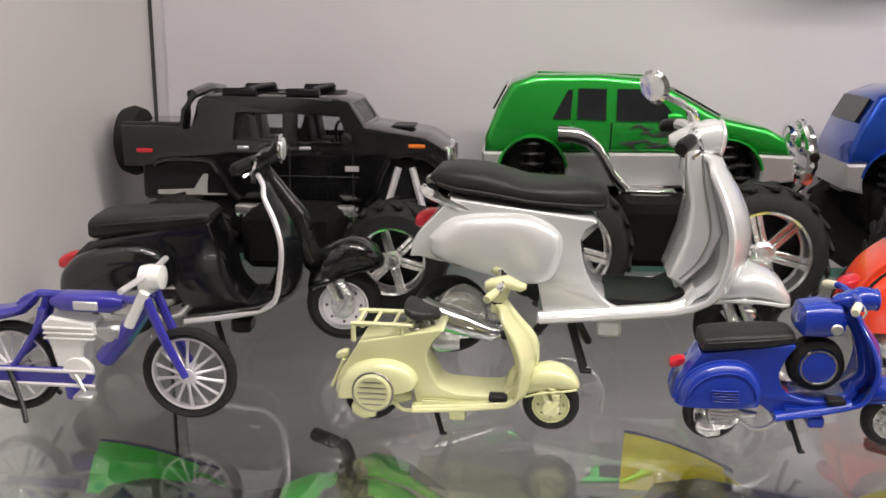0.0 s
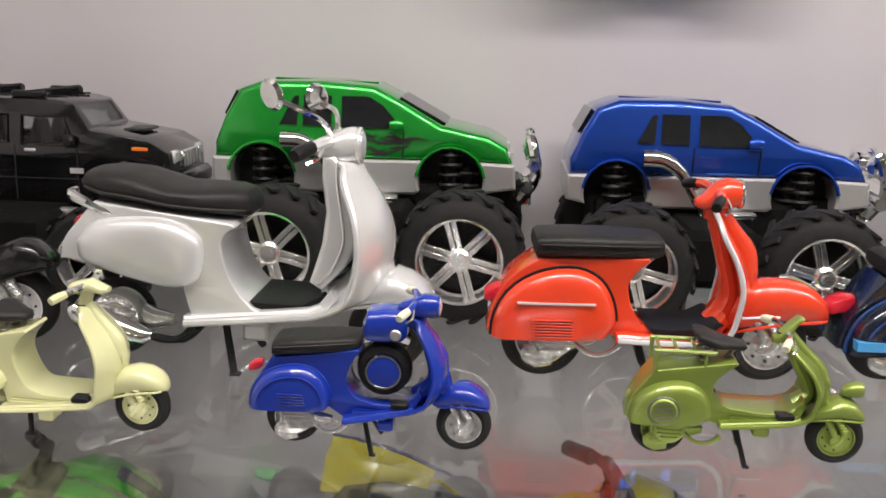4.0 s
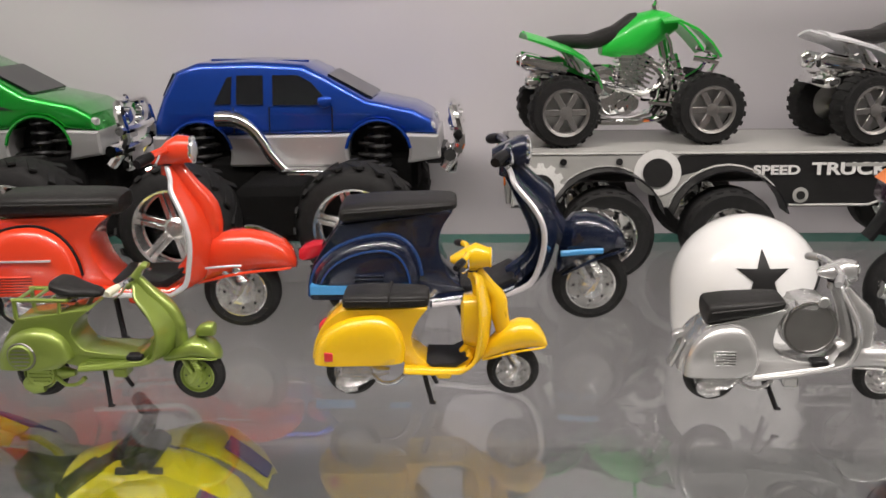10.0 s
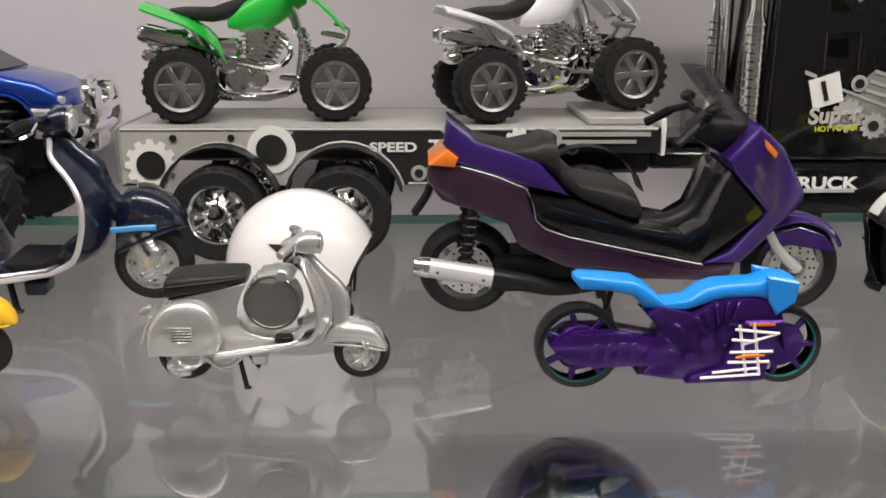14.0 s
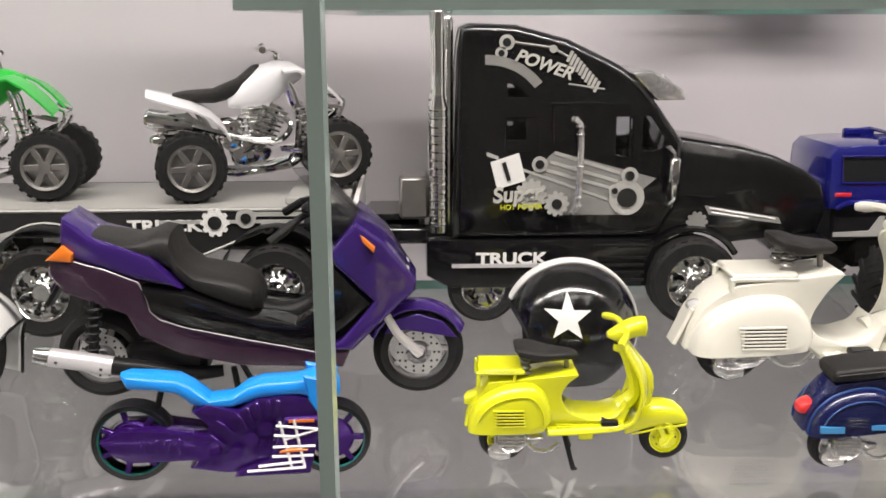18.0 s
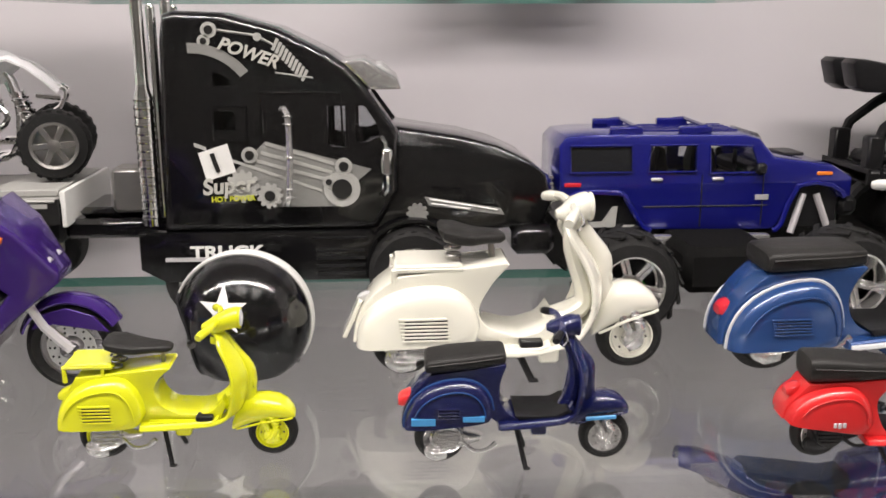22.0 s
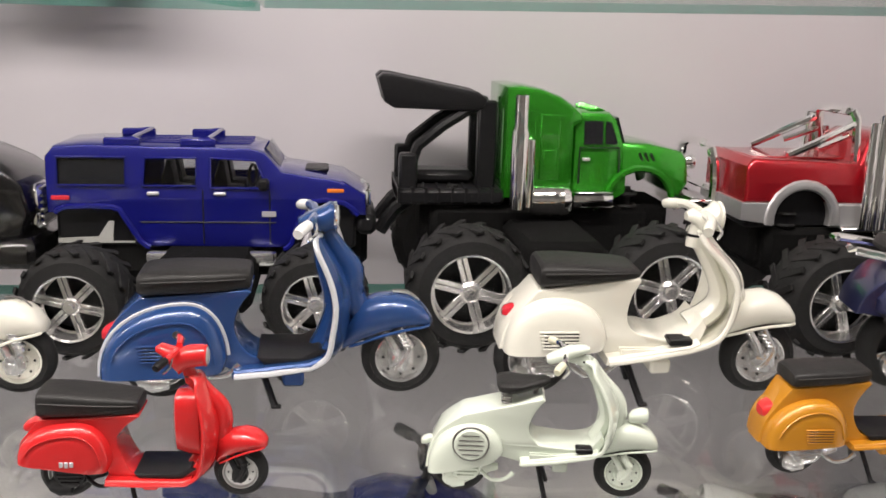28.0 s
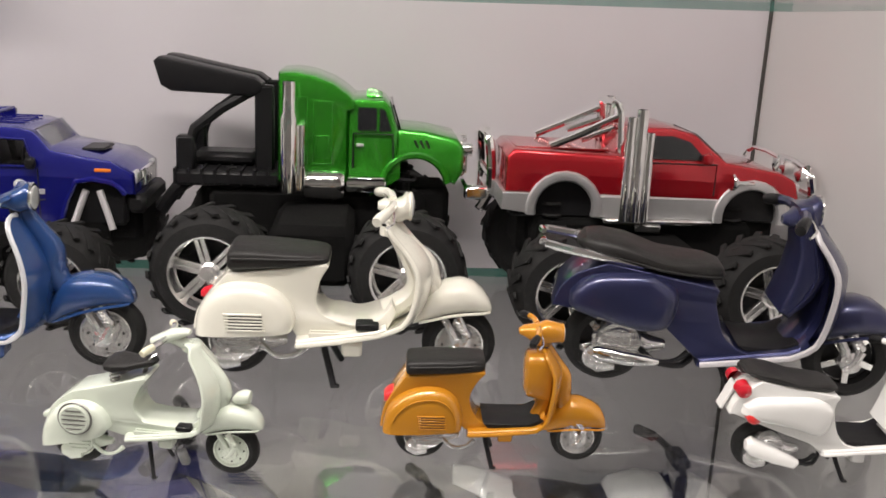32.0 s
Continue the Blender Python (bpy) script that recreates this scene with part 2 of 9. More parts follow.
def lathe(profile, n=28, c=(0, 0, 0), axis="y"):
    """A turned body: (radius, offset along the axis); wide mouths stay open."""
    rings = []
    top = max(r for r, _ in profile)
    for r, o in profile:
        ring = []
        for i in range(n):
            a = 2 * math.pi * i / n
            u, w = max(r, 1e-5) * math.cos(a), max(r, 1e-5) * math.sin(a)
            ring.append(V(*{"y": (u, o, w), "x": (o, u, w), "z": (u, w, o)}[axis]) + Vector(c))
        rings.append(ring)
    bm = loft(rings, cap=False)
    bm.verts.ensure_lookup_table()
    if len(profile) == 2 or profile[0][0] < 0.5 * top:
        bm.faces.new(list(reversed(bm.verts[:n])))
    if len(profile) == 2 or profile[-1][0] < 0.5 * top:
        bm.faces.new(bm.verts[-n:])
    return bm


def ringtorus(R, r, n=28, m=8, c=(0, 0, 0), flat=1.0):
    bm = bmesh.new()
    vs = []
    for i in range(n):
        a = 2 * math.pi * i / n
        vs.append([bm.verts.new(Vector(c) + V((R + r * math.cos(2 * math.pi * j / m)) * math.cos(a), r * flat * math.sin(2 * math.pi * j / m), (R + r * math.cos(2 * math.pi * j / m)) * math.sin(a))) for j in range(m)])
    for i in range(n):
        for j in range(m):
            a, b = vs[i], vs[(i + 1) % n]
            bm.faces.new((a[j], a[(j + 1) % m], b[(j + 1) % m], b[j]))
    return bm


def slab(profile, y0, y1, bevel=0.0, seg=2, shape=None):
    """A side outline (x, z) drawn across y, its rims rounded; shape(x, z) gives a factor on y."""
    bm = bmesh.new()
    a = [bm.verts.new((x, y0, z)) for x, z in profile]
    b = [bm.verts.new((x, y1, z)) for x, z in profile]
    n = len(profile)
    fa, fb = bm.faces.new(a), bm.faces.new(list(reversed(b)))
    for i in range(n):
        bm.faces.new((a[i], b[i], b[(i + 1) % n], a[(i + 1) % n]))
    bmesh.ops.recalc_face_normals(bm, faces=bm.faces)
    if bevel:
        ed = list(fa.edges) + list(fb.edges)
        bmesh.ops.bevel(bm, geom=ed, offset=bevel, segments=seg, profile=0.5, affect="EDGES", clamp_overlap=True)
    if shape:
        zs = sorted({round(z, 4) for _, z in profile})
        for z in np.linspace(zs[0], zs[-1], 7)[1:-1]:
            bmesh.ops.bisect_plane(bm, geom=bm.verts[:] + bm.edges[:] + bm.faces[:], plane_co=(0, 0, z), plane_no=(0, 0, 1))
        for v in bm.verts:
            v.co.y *= shape(v.co.x, v.co.z)
    return bm


def box(x0, x1, y0, y1, z0, z1, bevel=0.0, seg=1):
    bm = bmesh.new()
    bmesh.ops.create_cube(bm, size=1)
    for v in bm.verts:
        v.co = V(x0 if v.co.x < 0 else x1, y0 if v.co.y < 0 else y1, z0 if v.co.z < 0 else z1)
    if bevel:
        bmesh.ops.bevel(bm, geom=bm.edges[:], offset=bevel, segments=seg, profile=0.5, affect="EDGES", clamp_overlap=True)
    return bm


def sheet(grid, t):
    """A curved plate of thickness t over a grid of points."""
    ni, nj = len(grid), len(grid[0])
    nor = []
    for i in range(ni):
        row = []
        for j in range(nj):
            du = grid[min(i + 1, ni - 1)][j] - grid[max(i - 1, 0)][j]
            dv = grid[i][min(j + 1, nj - 1)] - grid[i][max(j - 1, 0)]
            row.append(du.cross(dv).normalized())
        nor.append(row)
    bm = bmesh.new()
    A = [[bm.verts.new(grid[i][j] + nor[i][j] * t / 2) for j in range(nj)] for i in range(ni)]
    B = [[bm.verts.new(grid[i][j] - nor[i][j] * t / 2) for j in range(nj)] for i in range(ni)]
    for i in range(ni - 1):
        for j in range(nj - 1):
            bm.faces.new((A[i][j], A[i + 1][j], A[i + 1][j + 1], A[i][j + 1]))
            bm.faces.new((B[i][j], B[i][j + 1], B[i + 1][j + 1], B[i + 1][j]))
    rim = [(i, 0) for i in range(ni)] + [(ni - 1, j) for j in range(1, nj)] + [(i, nj - 1) for i in range(ni - 2, -1, -1)] + [(0, j) for j in range(nj - 2, 0, -1)]
    for (i, j), (k, l) in zip(rim, rim[1:] + rim[:1]):
        bm.faces.new((A[i][j], B[i][j], B[k][l], A[k][l]))
    return bm


def arc(cx, cz, r, a0, a1, n=10, rz=None):
    return [(cx + r * math.cos(radians(a0 + (a1 - a0) * i / n)), cz + (rz or r) * math.sin(radians(a0 + (a1 - a0) * i / n))) for i in range(n + 1)]


def hollow(outer, cuts):
    """A shell: the outer solid with other solids cut out of it."""
    def holder(bm):
        bmesh.ops.recalc_face_normals(bm, faces=bm.faces)
        me = bpy.data.meshes.new("tmp")
        bm.to_mesh(me)
        bm.free()
        ob = bpy.data.objects.new("tmp", me)
        scene.collection.objects.link(ob)
        return ob
    base, tools = holder(outer), [holder(b) for b in cuts]
    for t in tools:
        md = base.modifiers.new("cut", "BOOLEAN")
        md.operation, md.solver, md.object = "DIFFERENCE", "EXACT", t
    bpy.context.view_layer.update()
    me = bpy.data.meshes.new_from_object(base.evaluated_get(bpy.context.evaluated_depsgraph_get()))
    bm = bmesh.new()
    bm.from_mesh(me)
    bpy.data.meshes.remove(me)
    for ob in [base] + tools:
        old = ob.data
        bpy.data.objects.remove(ob)
        bpy.data.meshes.remove(old)
    return bm


def lettering(text, size, m, material, parent, depth=0.0003, shear=0.0, bold=0.0, wide=1.0):
    c = bpy.data.curves.new("lettering", "FONT")
    c.body, c.size, c.extrude, c.shear, c.offset = text, size, depth, shear, bold * size
    tmp = bpy.data.objects.new("lettering", c)
    scene.collection.objects.link(tmp)
    bpy.context.view_layer.update()
    me = bpy.data.meshes.new_from_object(tmp.evaluated_get(bpy.context.evaluated_depsgraph_get()))
    bpy.data.objects.remove(tmp)
    me.materials.clear()
    me.materials.append(material)
    ob = new("lettering", me)
    ob.parent = parent
    ob.matrix_local = m @ Matrix.Diagonal((wide, 1, 1, 1))
    return ob


def on_side(x, y, z, tilt=0.0, lean=0.0):
    """Pose of writing on a side that faces -y."""
    return Matrix.Translation((x, y, z)) @ Euler((radians(90 + lean), 0, 0)).to_matrix().to_4x4() @ Euler((0, 0, radians(tilt))).to_matrix().to_4x4()

# ---- the cabinet ----
X0, X1 = -0.263, 1.630
YW, YE = 0.228, 0.192
ZL = -0.180


def cabinet():
    single("wall_north", box(X0 - 0.02, X1 + 0.02, YW, YW + 0.016, -0.24, 0.70), WALL, "pale grey-mauve laminate back panel of the display cabinet", "wall", kind="structure")
    single("wall_west", box(X0 - 0.018, X0, -0.40, YW, -0.24, 0.70), SIDEWALL, "pale grey laminate side panel of the display cabinet", "wall", kind="structure")
    single("wall_east", box(X1, X1 + 0.018, -0.40, YW, -0.24, 0.70), SIDEWALL, "pale grey laminate side panel of the display cabinet", "wall", kind="structure")
    single("trim", box(X0 + 0.0002, X0 + 0.0022, YW - 0.0025, YW - 0.0002, -0.2, 0.66), SEAM, "dark joint in the cabinet's corner", "trim", kind="structure")
    single("trim", box(X0 + 0.003, X0 + 0.011, YW - 0.004, YW - 0.0002, -0.2, 0.66, 0.0008), ALU, "light metal corner strip of the cabinet", "trim", kind="structure")
    single("trim", box(X1 - 0.0022, X1 - 0.0002, YW - 0.0025, YW - 0.0002, -0.2, 0.66), SEAM, "dark joint in the cabinet's corner", "trim", kind="structure")
    single("ceiling", box(X0 - 0.02, X1 + 0.02, -0.40, YW + 0.016, 0.70, 0.716), SIDEWALL, "laminate top of the display cabinet", "ceiling", kind="structure")
    single("floor", box(X0 - 0.02, X1 + 0.02, -0.40, YW + 0.016, -0.256, -0.24), DARKLAM, "grey laminate bottom of the display cabinet", "floor", kind="structure")
    for z0, nm, lab in ((-0.006, "glass_shelf", "clear glass shelf with a green edge, carrying the model vehicles"),
                        (ZL - 0.006, "glass_shelf", "clear lower glass shelf carrying model motorcycles")):
        sh = thing(nm, pose(0, 0, 0), lab, "shelf", "glass shelves")
        part("pane", box(X0 + 0.001, X1 - 0.001, -0.25, YE if z0 > -0.1 else YW - 0.001, z0, z0 + 0.006), GLASS, sh).visible_shadow = False
        if z0 > -0.1:
            part("rear_edge", box(X0 + 0.001, X1 - 0.001, YE, YE + 0.0012, z0, z0 + 0.006), GLASSEDGE, sh, "green glass edge").visible_shadow = False
        part("front_edge", box(X0 + 0.001, X1 - 0.001, -0.2515, -0.25, z0, z0 + 0.006), PALEEDGE, sh, "green glass edge").visible_shadow = False
    for x0, x1, tilt, nod, zs in ((X0 + 0.001, 0.7185, 0.0, 0.0, 0.197), (0.7215, 1.1285, 0.0, 0.0, 0.181), (1.1315, X1 - 0.001, -0.95, -1.3, 0.1903)):
        sh = thing("glass_shelf", pose(1.30, 0, zs, nod, tilt, 0), "clear upper glass shelf with a green edge", "shelf", "glass shelves")
        part("pane", box(x0 - 1.30, x1 - 1.30, -0.25, YE, 0, 0.006), GLASS, sh).visible_shadow = False
        part("rear_edge", box(x0 - 1.30, x1 - 1.30, YE, YE + 0.0012, 0, 0.006), GLASSEDGE, sh, "green glass edge").visible_shadow = False
        part("front_edge", box(x0 - 1.30, x1 - 1.30, -0.2515, -0.25, 0, 0.006), PALEEDGE, sh, "green glass edge").visible_shadow = False
    # sliding doors
    d1 = thing("door_1", pose(0, 0, 0), "clear sliding glass door of the cabinet, overlapping its neighbour", "glass door", "sliding doors", "structure")
    part("pane", box(X0 + 0.001, 0.7472, -0.3605, -0.3555, -0.235, 0.69), PANE, d1).visible_shadow = False
    part("polished_edge", box(0.7472, 0.7487, -0.3605, -0.3555, -0.235, 0.69), PALEEDGE, d1, "pale polished glass edge")
    d2 = thing("door_2", pose(0, 0, 0), "clear sliding glass door of the cabinet, overlapping its neighbour", "glass door", "sliding doors", "structure")
    part("pane", box(0.6880, X1 - 0.001, -0.3715, -0.3665, -0.235, 0.69), PANE, d2).visible_shadow = False
    part("polished_edge", box(0.6865, 0.6880, -0.3715, -0.3665, -0.235, 0.69), GLASSEDGE, d2, "green polished glass edge")
    base = thing("cabinet_base", pose(0, 0, 0), "closed laminate base under the display cabinet", "cabinet", kind="structure")
    part("carcass", box(X0 - 0.02, X1 + 0.02, -0.38, YW + 0.016, -0.92, -0.2565, 0.002), SIDEWALL, base)
    part("plinth", box(X0 + 0.02, X1 - 0.02, -0.34, YW, -0.98, -0.9205), SEAM, base)
    # the shop around: an unseen room, added for reflections and bounced light
    single("shop_floor", box(-2.0, 3.4, -3.0, 0.5, -1.0, -0.98), WOOD, "grey floor added out of view for reflections", "floor", kind="structure")
    single("shop_ceiling", box(-2.0, 3.4, -3.0, 0.5, 2.4, 2.42), SHOPWALL, "painted ceiling added out of view for reflections", "ceiling", kind="structure")
    single("wall_south", box(-2.0, 3.4, -3.0, -2.98, -0.98, 2.4), SHOPWALL, "painted wall added behind the camera for reflections", "wall", kind="structure")
    single("wall_left_end", box(-2.02, -2.0, -3.0, 0.5, -0.98, 2.4), SHOPWALL, "painted wall added out of view for reflections", "wall", kind="structure")
    single("wall_right_end", box(3.4, 3.42, -3.0, 0.5, -0.98, 2.4), SHOPWALL, "painted wall added out of view for reflections", "wall", kind="structure")
    single("wall_back", box(-2.0, 3.4, 0.48, 0.5, -0.98, 2.4), SHOPWALL, "painted wall added out of view for reflections", "wall", kind="structure")


cabinet()

# ---- model scooters ----
def both(bm):
    m2 = mirrored(bm)
    return join(bm, m2)


def scooter_wheel(parent, x, R, w, rim, spoked=0, disc=None, name="wheel"):
    wh = part(name, lathe([(R * 0.62, -w * 0.46), (R * 0.80, -w * 0.56), (R * 0.94, -w * 0.40), (R, -w * 0.12), (R, w * 0.12), (R * 0.94, w * 0.40), (R * 0.80, w * 0.56), (R * 0.62, w * 0.46)], 30, (x, 0, R)), RUBBER, parent, "black rubber tyre")
    if spoked:
        part("rim", join(ringtorus(R * 0.68, R * 0.075, 30, 6, (x, 0, R), w / R * 5.5), lathe([(R * 0.2, -w * 0.5), (R * 0.24, -w * 0.3), (R * 0.24, w * 0.3), (R * 0.2, w * 0.5)], 14, (x, 0, R)),
             *[moved(box(R * 0.12, R * 0.68, -w * 0.42, -w * 0.2, -R * 0.085, R * 0.085, R * 0.02), Matrix.Translation((x, 0, R)) @ Euler((0, 2 * math.pi * i / spoked + 0.3, 0)).to_matrix().to_4x4()) for i in range(spoked)]), rim, wh)
        part("brake_disc", lathe([(R * 0.60, -w * 0.05), (R * 0.60, w * 0.05)], 20, (x, 0, R)), BLACK, wh)
    else:
        part("rim", join(lathe([(R * 0.66, -w * 0.50), (R * 0.62, -w * 0.54), (R * 0.56, -w * 0.36), (R * 0.34, -w * 0.34), (R * 0.28, -w * 0.52), (R * 0.10, -w * 0.56), (R * 0.05, -w * 0.62), (R * 0.05, w * 0.5), (R * 0.6, w * 0.4), (R * 0.66, w * 0.5)], 26, (x, 0, R))), rim, wh)
        part("hub_bolts", join(*[lathe([(R * 0.035, -w * 0.42), (R * 0.035, -w * 0.30)], 6, (x + R * 0.45 * math.cos(a), 0, R + R * 0.45 * math.sin(a))) for a in [2 * math.pi * i / 8 for i in range(8)]]), BLACK if disc is None else disc, wh)
    return wh


# Side-view dimensions of each scooter, in wheelbases from the foot of its rear wheel:
# tail, cowl, seat, frame, floor, shield, headset, horn cover and front fender.
USUAL = dict(tail=(-0.24, 0.24), cowltop=(0.1, 0.52), cowlfr=(0.29, 0.37), cowlbf=(0.28, 0.25), seatrb=(-0.06, 0.55), seatrt=(-0.06, 0.68), seatft=(0.44, 0.69), frtip=(0.43, 0.57), loopbk=(0.34, 0.42), flbr=(0.3, 0.19), flbf=(0.68, 0.2),
             shedge=(0.81, 0.49), shtop=(0.72, 0.73), neck=(0.71, 0.74), hsrear=(0.62, 0.82), hstop=(0.76, 0.9), lamp=(0.8, 0.84), horn=(0.92, 0.49), fdtop=(1.02, 0.45), fdtip=(1.17, 0.32), fdbr=(0.79, 0.21), fdjoin=(0.88, 0.41))
SHAPES = {
    "red": dict(tail=(-0.25, 0.23), cowltop=(0.09, 0.54), cowlfr=(0.3, 0.39), cowlbf=(0.27, 0.24), seatrb=(-0.04, 0.57), seatrt=(-0.06, 0.7), seatft=(0.5, 0.71), frtip=(0.44, 0.57), loopbk=(0.35, 0.45), flbr=(0.3, 0.22), flbf=(0.72, 0.21), shedge=(0.82, 0.47), shtop=(0.73, 0.73), neck=(0.71, 0.77), hsrear=(0.63, 0.81), hstop=(0.79, 0.92), lamp=(0.82, 0.85), horn=(0.93, 0.51), fdtop=(1.06, 0.48), fdtip=(1.26, 0.32), fdbr=(0.77, 0.21), fdjoin=(0.86, 0.44)),
    "navy": dict(tail=(-0.23, 0.16), cowltop=(0.12, 0.43), cowlfr=(0.26, 0.28), cowlbf=(0.24, 0.2), seatrb=(-0.08, 0.47), seatrt=(-0.06, 0.58), seatft=(0.42, 0.61), frtip=(0.4, 0.52), loopbk=(0.34, 0.37), flbr=(0.3, 0.12), flbf=(0.63, 0.16), shedge=(0.78, 0.45), shtop=(0.65, 0.67), neck=(0.64, 0.68), hsrear=(0.57, 0.75), hstop=(0.67, 0.82), lamp=(0.72, 0.76), horn=(0.85, 0.51), fdtop=(0.99, 0.49), fdtip=(1.15, 0.35), fdbr=(0.85, 0.19), fdjoin=(0.88, 0.45)),
    "iv2": dict(tail=(-0.16, 0.24), cowltop=(0.05, 0.47), cowlfr=(0.28, 0.35), cowlbf=(0.27, 0.26), seatrb=(-0.01, 0.5), seatrt=(-0, 0.64), seatft=(0.42, 0.63), frtip=(0.42, 0.54), loopbk=(0.37, 0.38), flbr=(0.28, 0.19), flbf=(0.64, 0.24), shedge=(0.8, 0.52), shtop=(0.67, 0.72), neck=(0.67, 0.69), hsrear=(0.62, 0.79), hstop=(0.7, 0.83), lamp=(0.76, 0.79), horn=(0.91, 0.45), fdtop=(1.01, 0.47), fdtip=(1.14, 0.35), fdbr=(0.79, 0.25), fdjoin=(0.89, 0.44)),
    "ivory": dict(tail=(-0.23, 0.18), cowltop=(0.1, 0.44), cowlfr=(0.31, 0.27), cowlbf=(0.3, 0.2), seatrb=(-0.03, 0.48), seatrt=(0.16, 0.68), seatft=(0.43, 0.64), frtip=(0.44, 0.52), loopbk=(0.31, 0.32), flbr=(0.37, 0.13), flbf=(0.58, 0.13), shedge=(0.79, 0.41), shtop=(0.69, 0.66), neck=(0.72, 0.67), hsrear=(0.65, 0.71), hstop=(0.76, 0.8), lamp=(0.8, 0.74), horn=(0.91, 0.43), fdtop=(0.99, 0.41), fdtip=(1.12, 0.3), fdbr=(0.83, 0.15), fdjoin=(0.88, 0.37)),
    "steel": dict(tail=(-0.24, 0.15), cowltop=(0.12, 0.45), cowlfr=(0.28, 0.29), cowlbf=(0.27, 0.17), seatrb=(-0.06, 0.47), seatrt=(-0.07, 0.6), seatft=(0.38, 0.62), frtip=(0.38, 0.49), loopbk=(0.31, 0.34), flbr=(0.3, 0.14), flbf=(0.63, 0.17), shedge=(0.72, 0.45), shtop=(0.64, 0.7), neck=(0.66, 0.7), hsrear=(0.57, 0.76), hstop=(0.7, 0.83), lamp=(0.72, 0.78), horn=(0.84, 0.48), fdtop=(0.99, 0.45), fdtip=(1.13, 0.34), fdbr=(0.75, 0.2), fdjoin=(0.83, 0.42)),
    "black": dict(tail=(-0.25, 0.27), cowltop=(0.12, 0.48), cowlfr=(0.27, 0.36), cowlbf=(0.27, 0.29), seatrb=(-0.1, 0.47), seatrt=(-0.1, 0.61), seatft=(0.44, 0.65), frtip=(0.43, 0.55), loopbk=(0.49, 0.4), flbr=(0.31, 0.12), flbf=(0.66, 0.17), shedge=(0.76, 0.47), shtop=(0.67, 0.72), neck=(0.64, 0.75), hsrear=(0.59, 0.8), hstop=(0.7, 0.89), lamp=(0.74, 0.87), horn=(0.87, 0.48), fdtop=(1.04, 0.49), fdtip=(1.18, 0.38), fdbr=(0.84, 0.22), fdjoin=(0.88, 0.41)),
    "yellow": dict(tail=(-0.23, 0.27), cowltop=(0.16, 0.57), cowlfr=(0.34, 0.4), cowlbf=(0.34, 0.28), seatrb=(-0.03, 0.6), seatrt=(-0.02, 0.72), seatft=(0.49, 0.73), frtip=(0.48, 0.6), loopbk=(0.38, 0.41), flbr=(0.33, 0.21), flbf=(0.68, 0.2), shedge=(0.8, 0.55), shtop=(0.78, 0.78), neck=(0.76, 0.79), hsrear=(0.62, 0.88), hstop=(0.77, 0.98), lamp=(0.86, 0.89), horn=(0.97, 0.55), fdtop=(1.07, 0.5), fdtip=(1.21, 0.35), fdbr=(0.78, 0.22), fdjoin=(0.94, 0.45)),
    "ochre": dict(tail=(-0.26, 0.24), cowltop=(0.05, 0.54), cowlfr=(0.25, 0.41), cowlbf=(0.25, 0.27), seatrb=(-0.11, 0.6), seatrt=(-0.11, 0.73), seatft=(0.37, 0.76), frtip=(0.38, 0.63), loopbk=(0.29, 0.46), flbr=(0.28, 0.23), flbf=(0.71, 0.26), shedge=(0.8, 0.62), shtop=(0.75, 0.76), neck=(0.74, 0.76), hsrear=(0.58, 0.88), hstop=(0.77, 0.95), lamp=(0.85, 0.87), horn=(0.94, 0.5), fdtop=(0.97, 0.45), fdtip=(1.18, 0.26), fdbr=(0.77, 0.2), fdjoin=(0.9, 0.41)),
    "red2": dict(tail=(-0.25, 0.29), cowltop=(0.1, 0.52), cowlfr=(0.29, 0.33), cowlbf=(0.27, 0.23), seatrb=(-0.12, 0.53), seatrt=(-0.08, 0.73), seatft=(0.45, 0.69), frtip=(0.45, 0.55), loopbk=(0.32, 0.41), flbr=(0.25, 0.15), flbf=(0.71, 0.14), shedge=(0.82, 0.47), shtop=(0.77, 0.75), neck=(0.73, 0.74), hsrear=(0.54, 0.92), hstop=(0.66, 0.94), lamp=(0.82, 0.88), horn=(0.96, 0.49), fdtop=(1.03, 0.43), fdtip=(1.16, 0.35), fdbr=(0.86, 0.2), fdjoin=(0.88, 0.39)),
    "navy2": dict(tail=(-0.23, 0.28), cowltop=(0.11, 0.58), cowlfr=(0.31, 0.41), cowlbf=(0.3, 0.33), seatrb=(-0.05, 0.6), seatrt=(-0.09, 0.72), seatft=(0.39, 0.78), frtip=(0.39, 0.65), loopbk=(0.35, 0.45), flbr=(0.34, 0.27), flbf=(0.73, 0.3), shedge=(0.82, 0.58), shtop=(0.77, 0.78), neck=(0.75, 0.76), hsrear=(0.63, 0.85), hstop=(0.76, 0.92), lamp=(0.82, 0.86), horn=(0.93, 0.53), fdtop=(1.02, 0.44), fdtip=(1.14, 0.34), fdbr=(0.79, 0.22), fdjoin=(0.89, 0.42)),
    "blue": dict(tail=(-0.24, 0.27), cowltop=(0.05, 0.53), cowlfr=(0.24, 0.39), cowlbf=(0.23, 0.28), seatrb=(-0.1, 0.56), seatrt=(-0.05, 0.69), seatft=(0.41, 0.74), frtip=(0.41, 0.62), loopbk=(0.33, 0.44), flbr=(0.31, 0.2), flbf=(0.69, 0.27), shedge=(0.83, 0.53), shtop=(0.73, 0.79), neck=(0.69, 0.78), hsrear=(0.61, 0.86), hstop=(0.76, 0.94), lamp=(0.84, 0.87), horn=(0.91, 0.49), fdtop=(0.99, 0.42), fdtip=(1.15, 0.29), fdbr=(0.82, 0.26), fdjoin=(0.9, 0.38)),
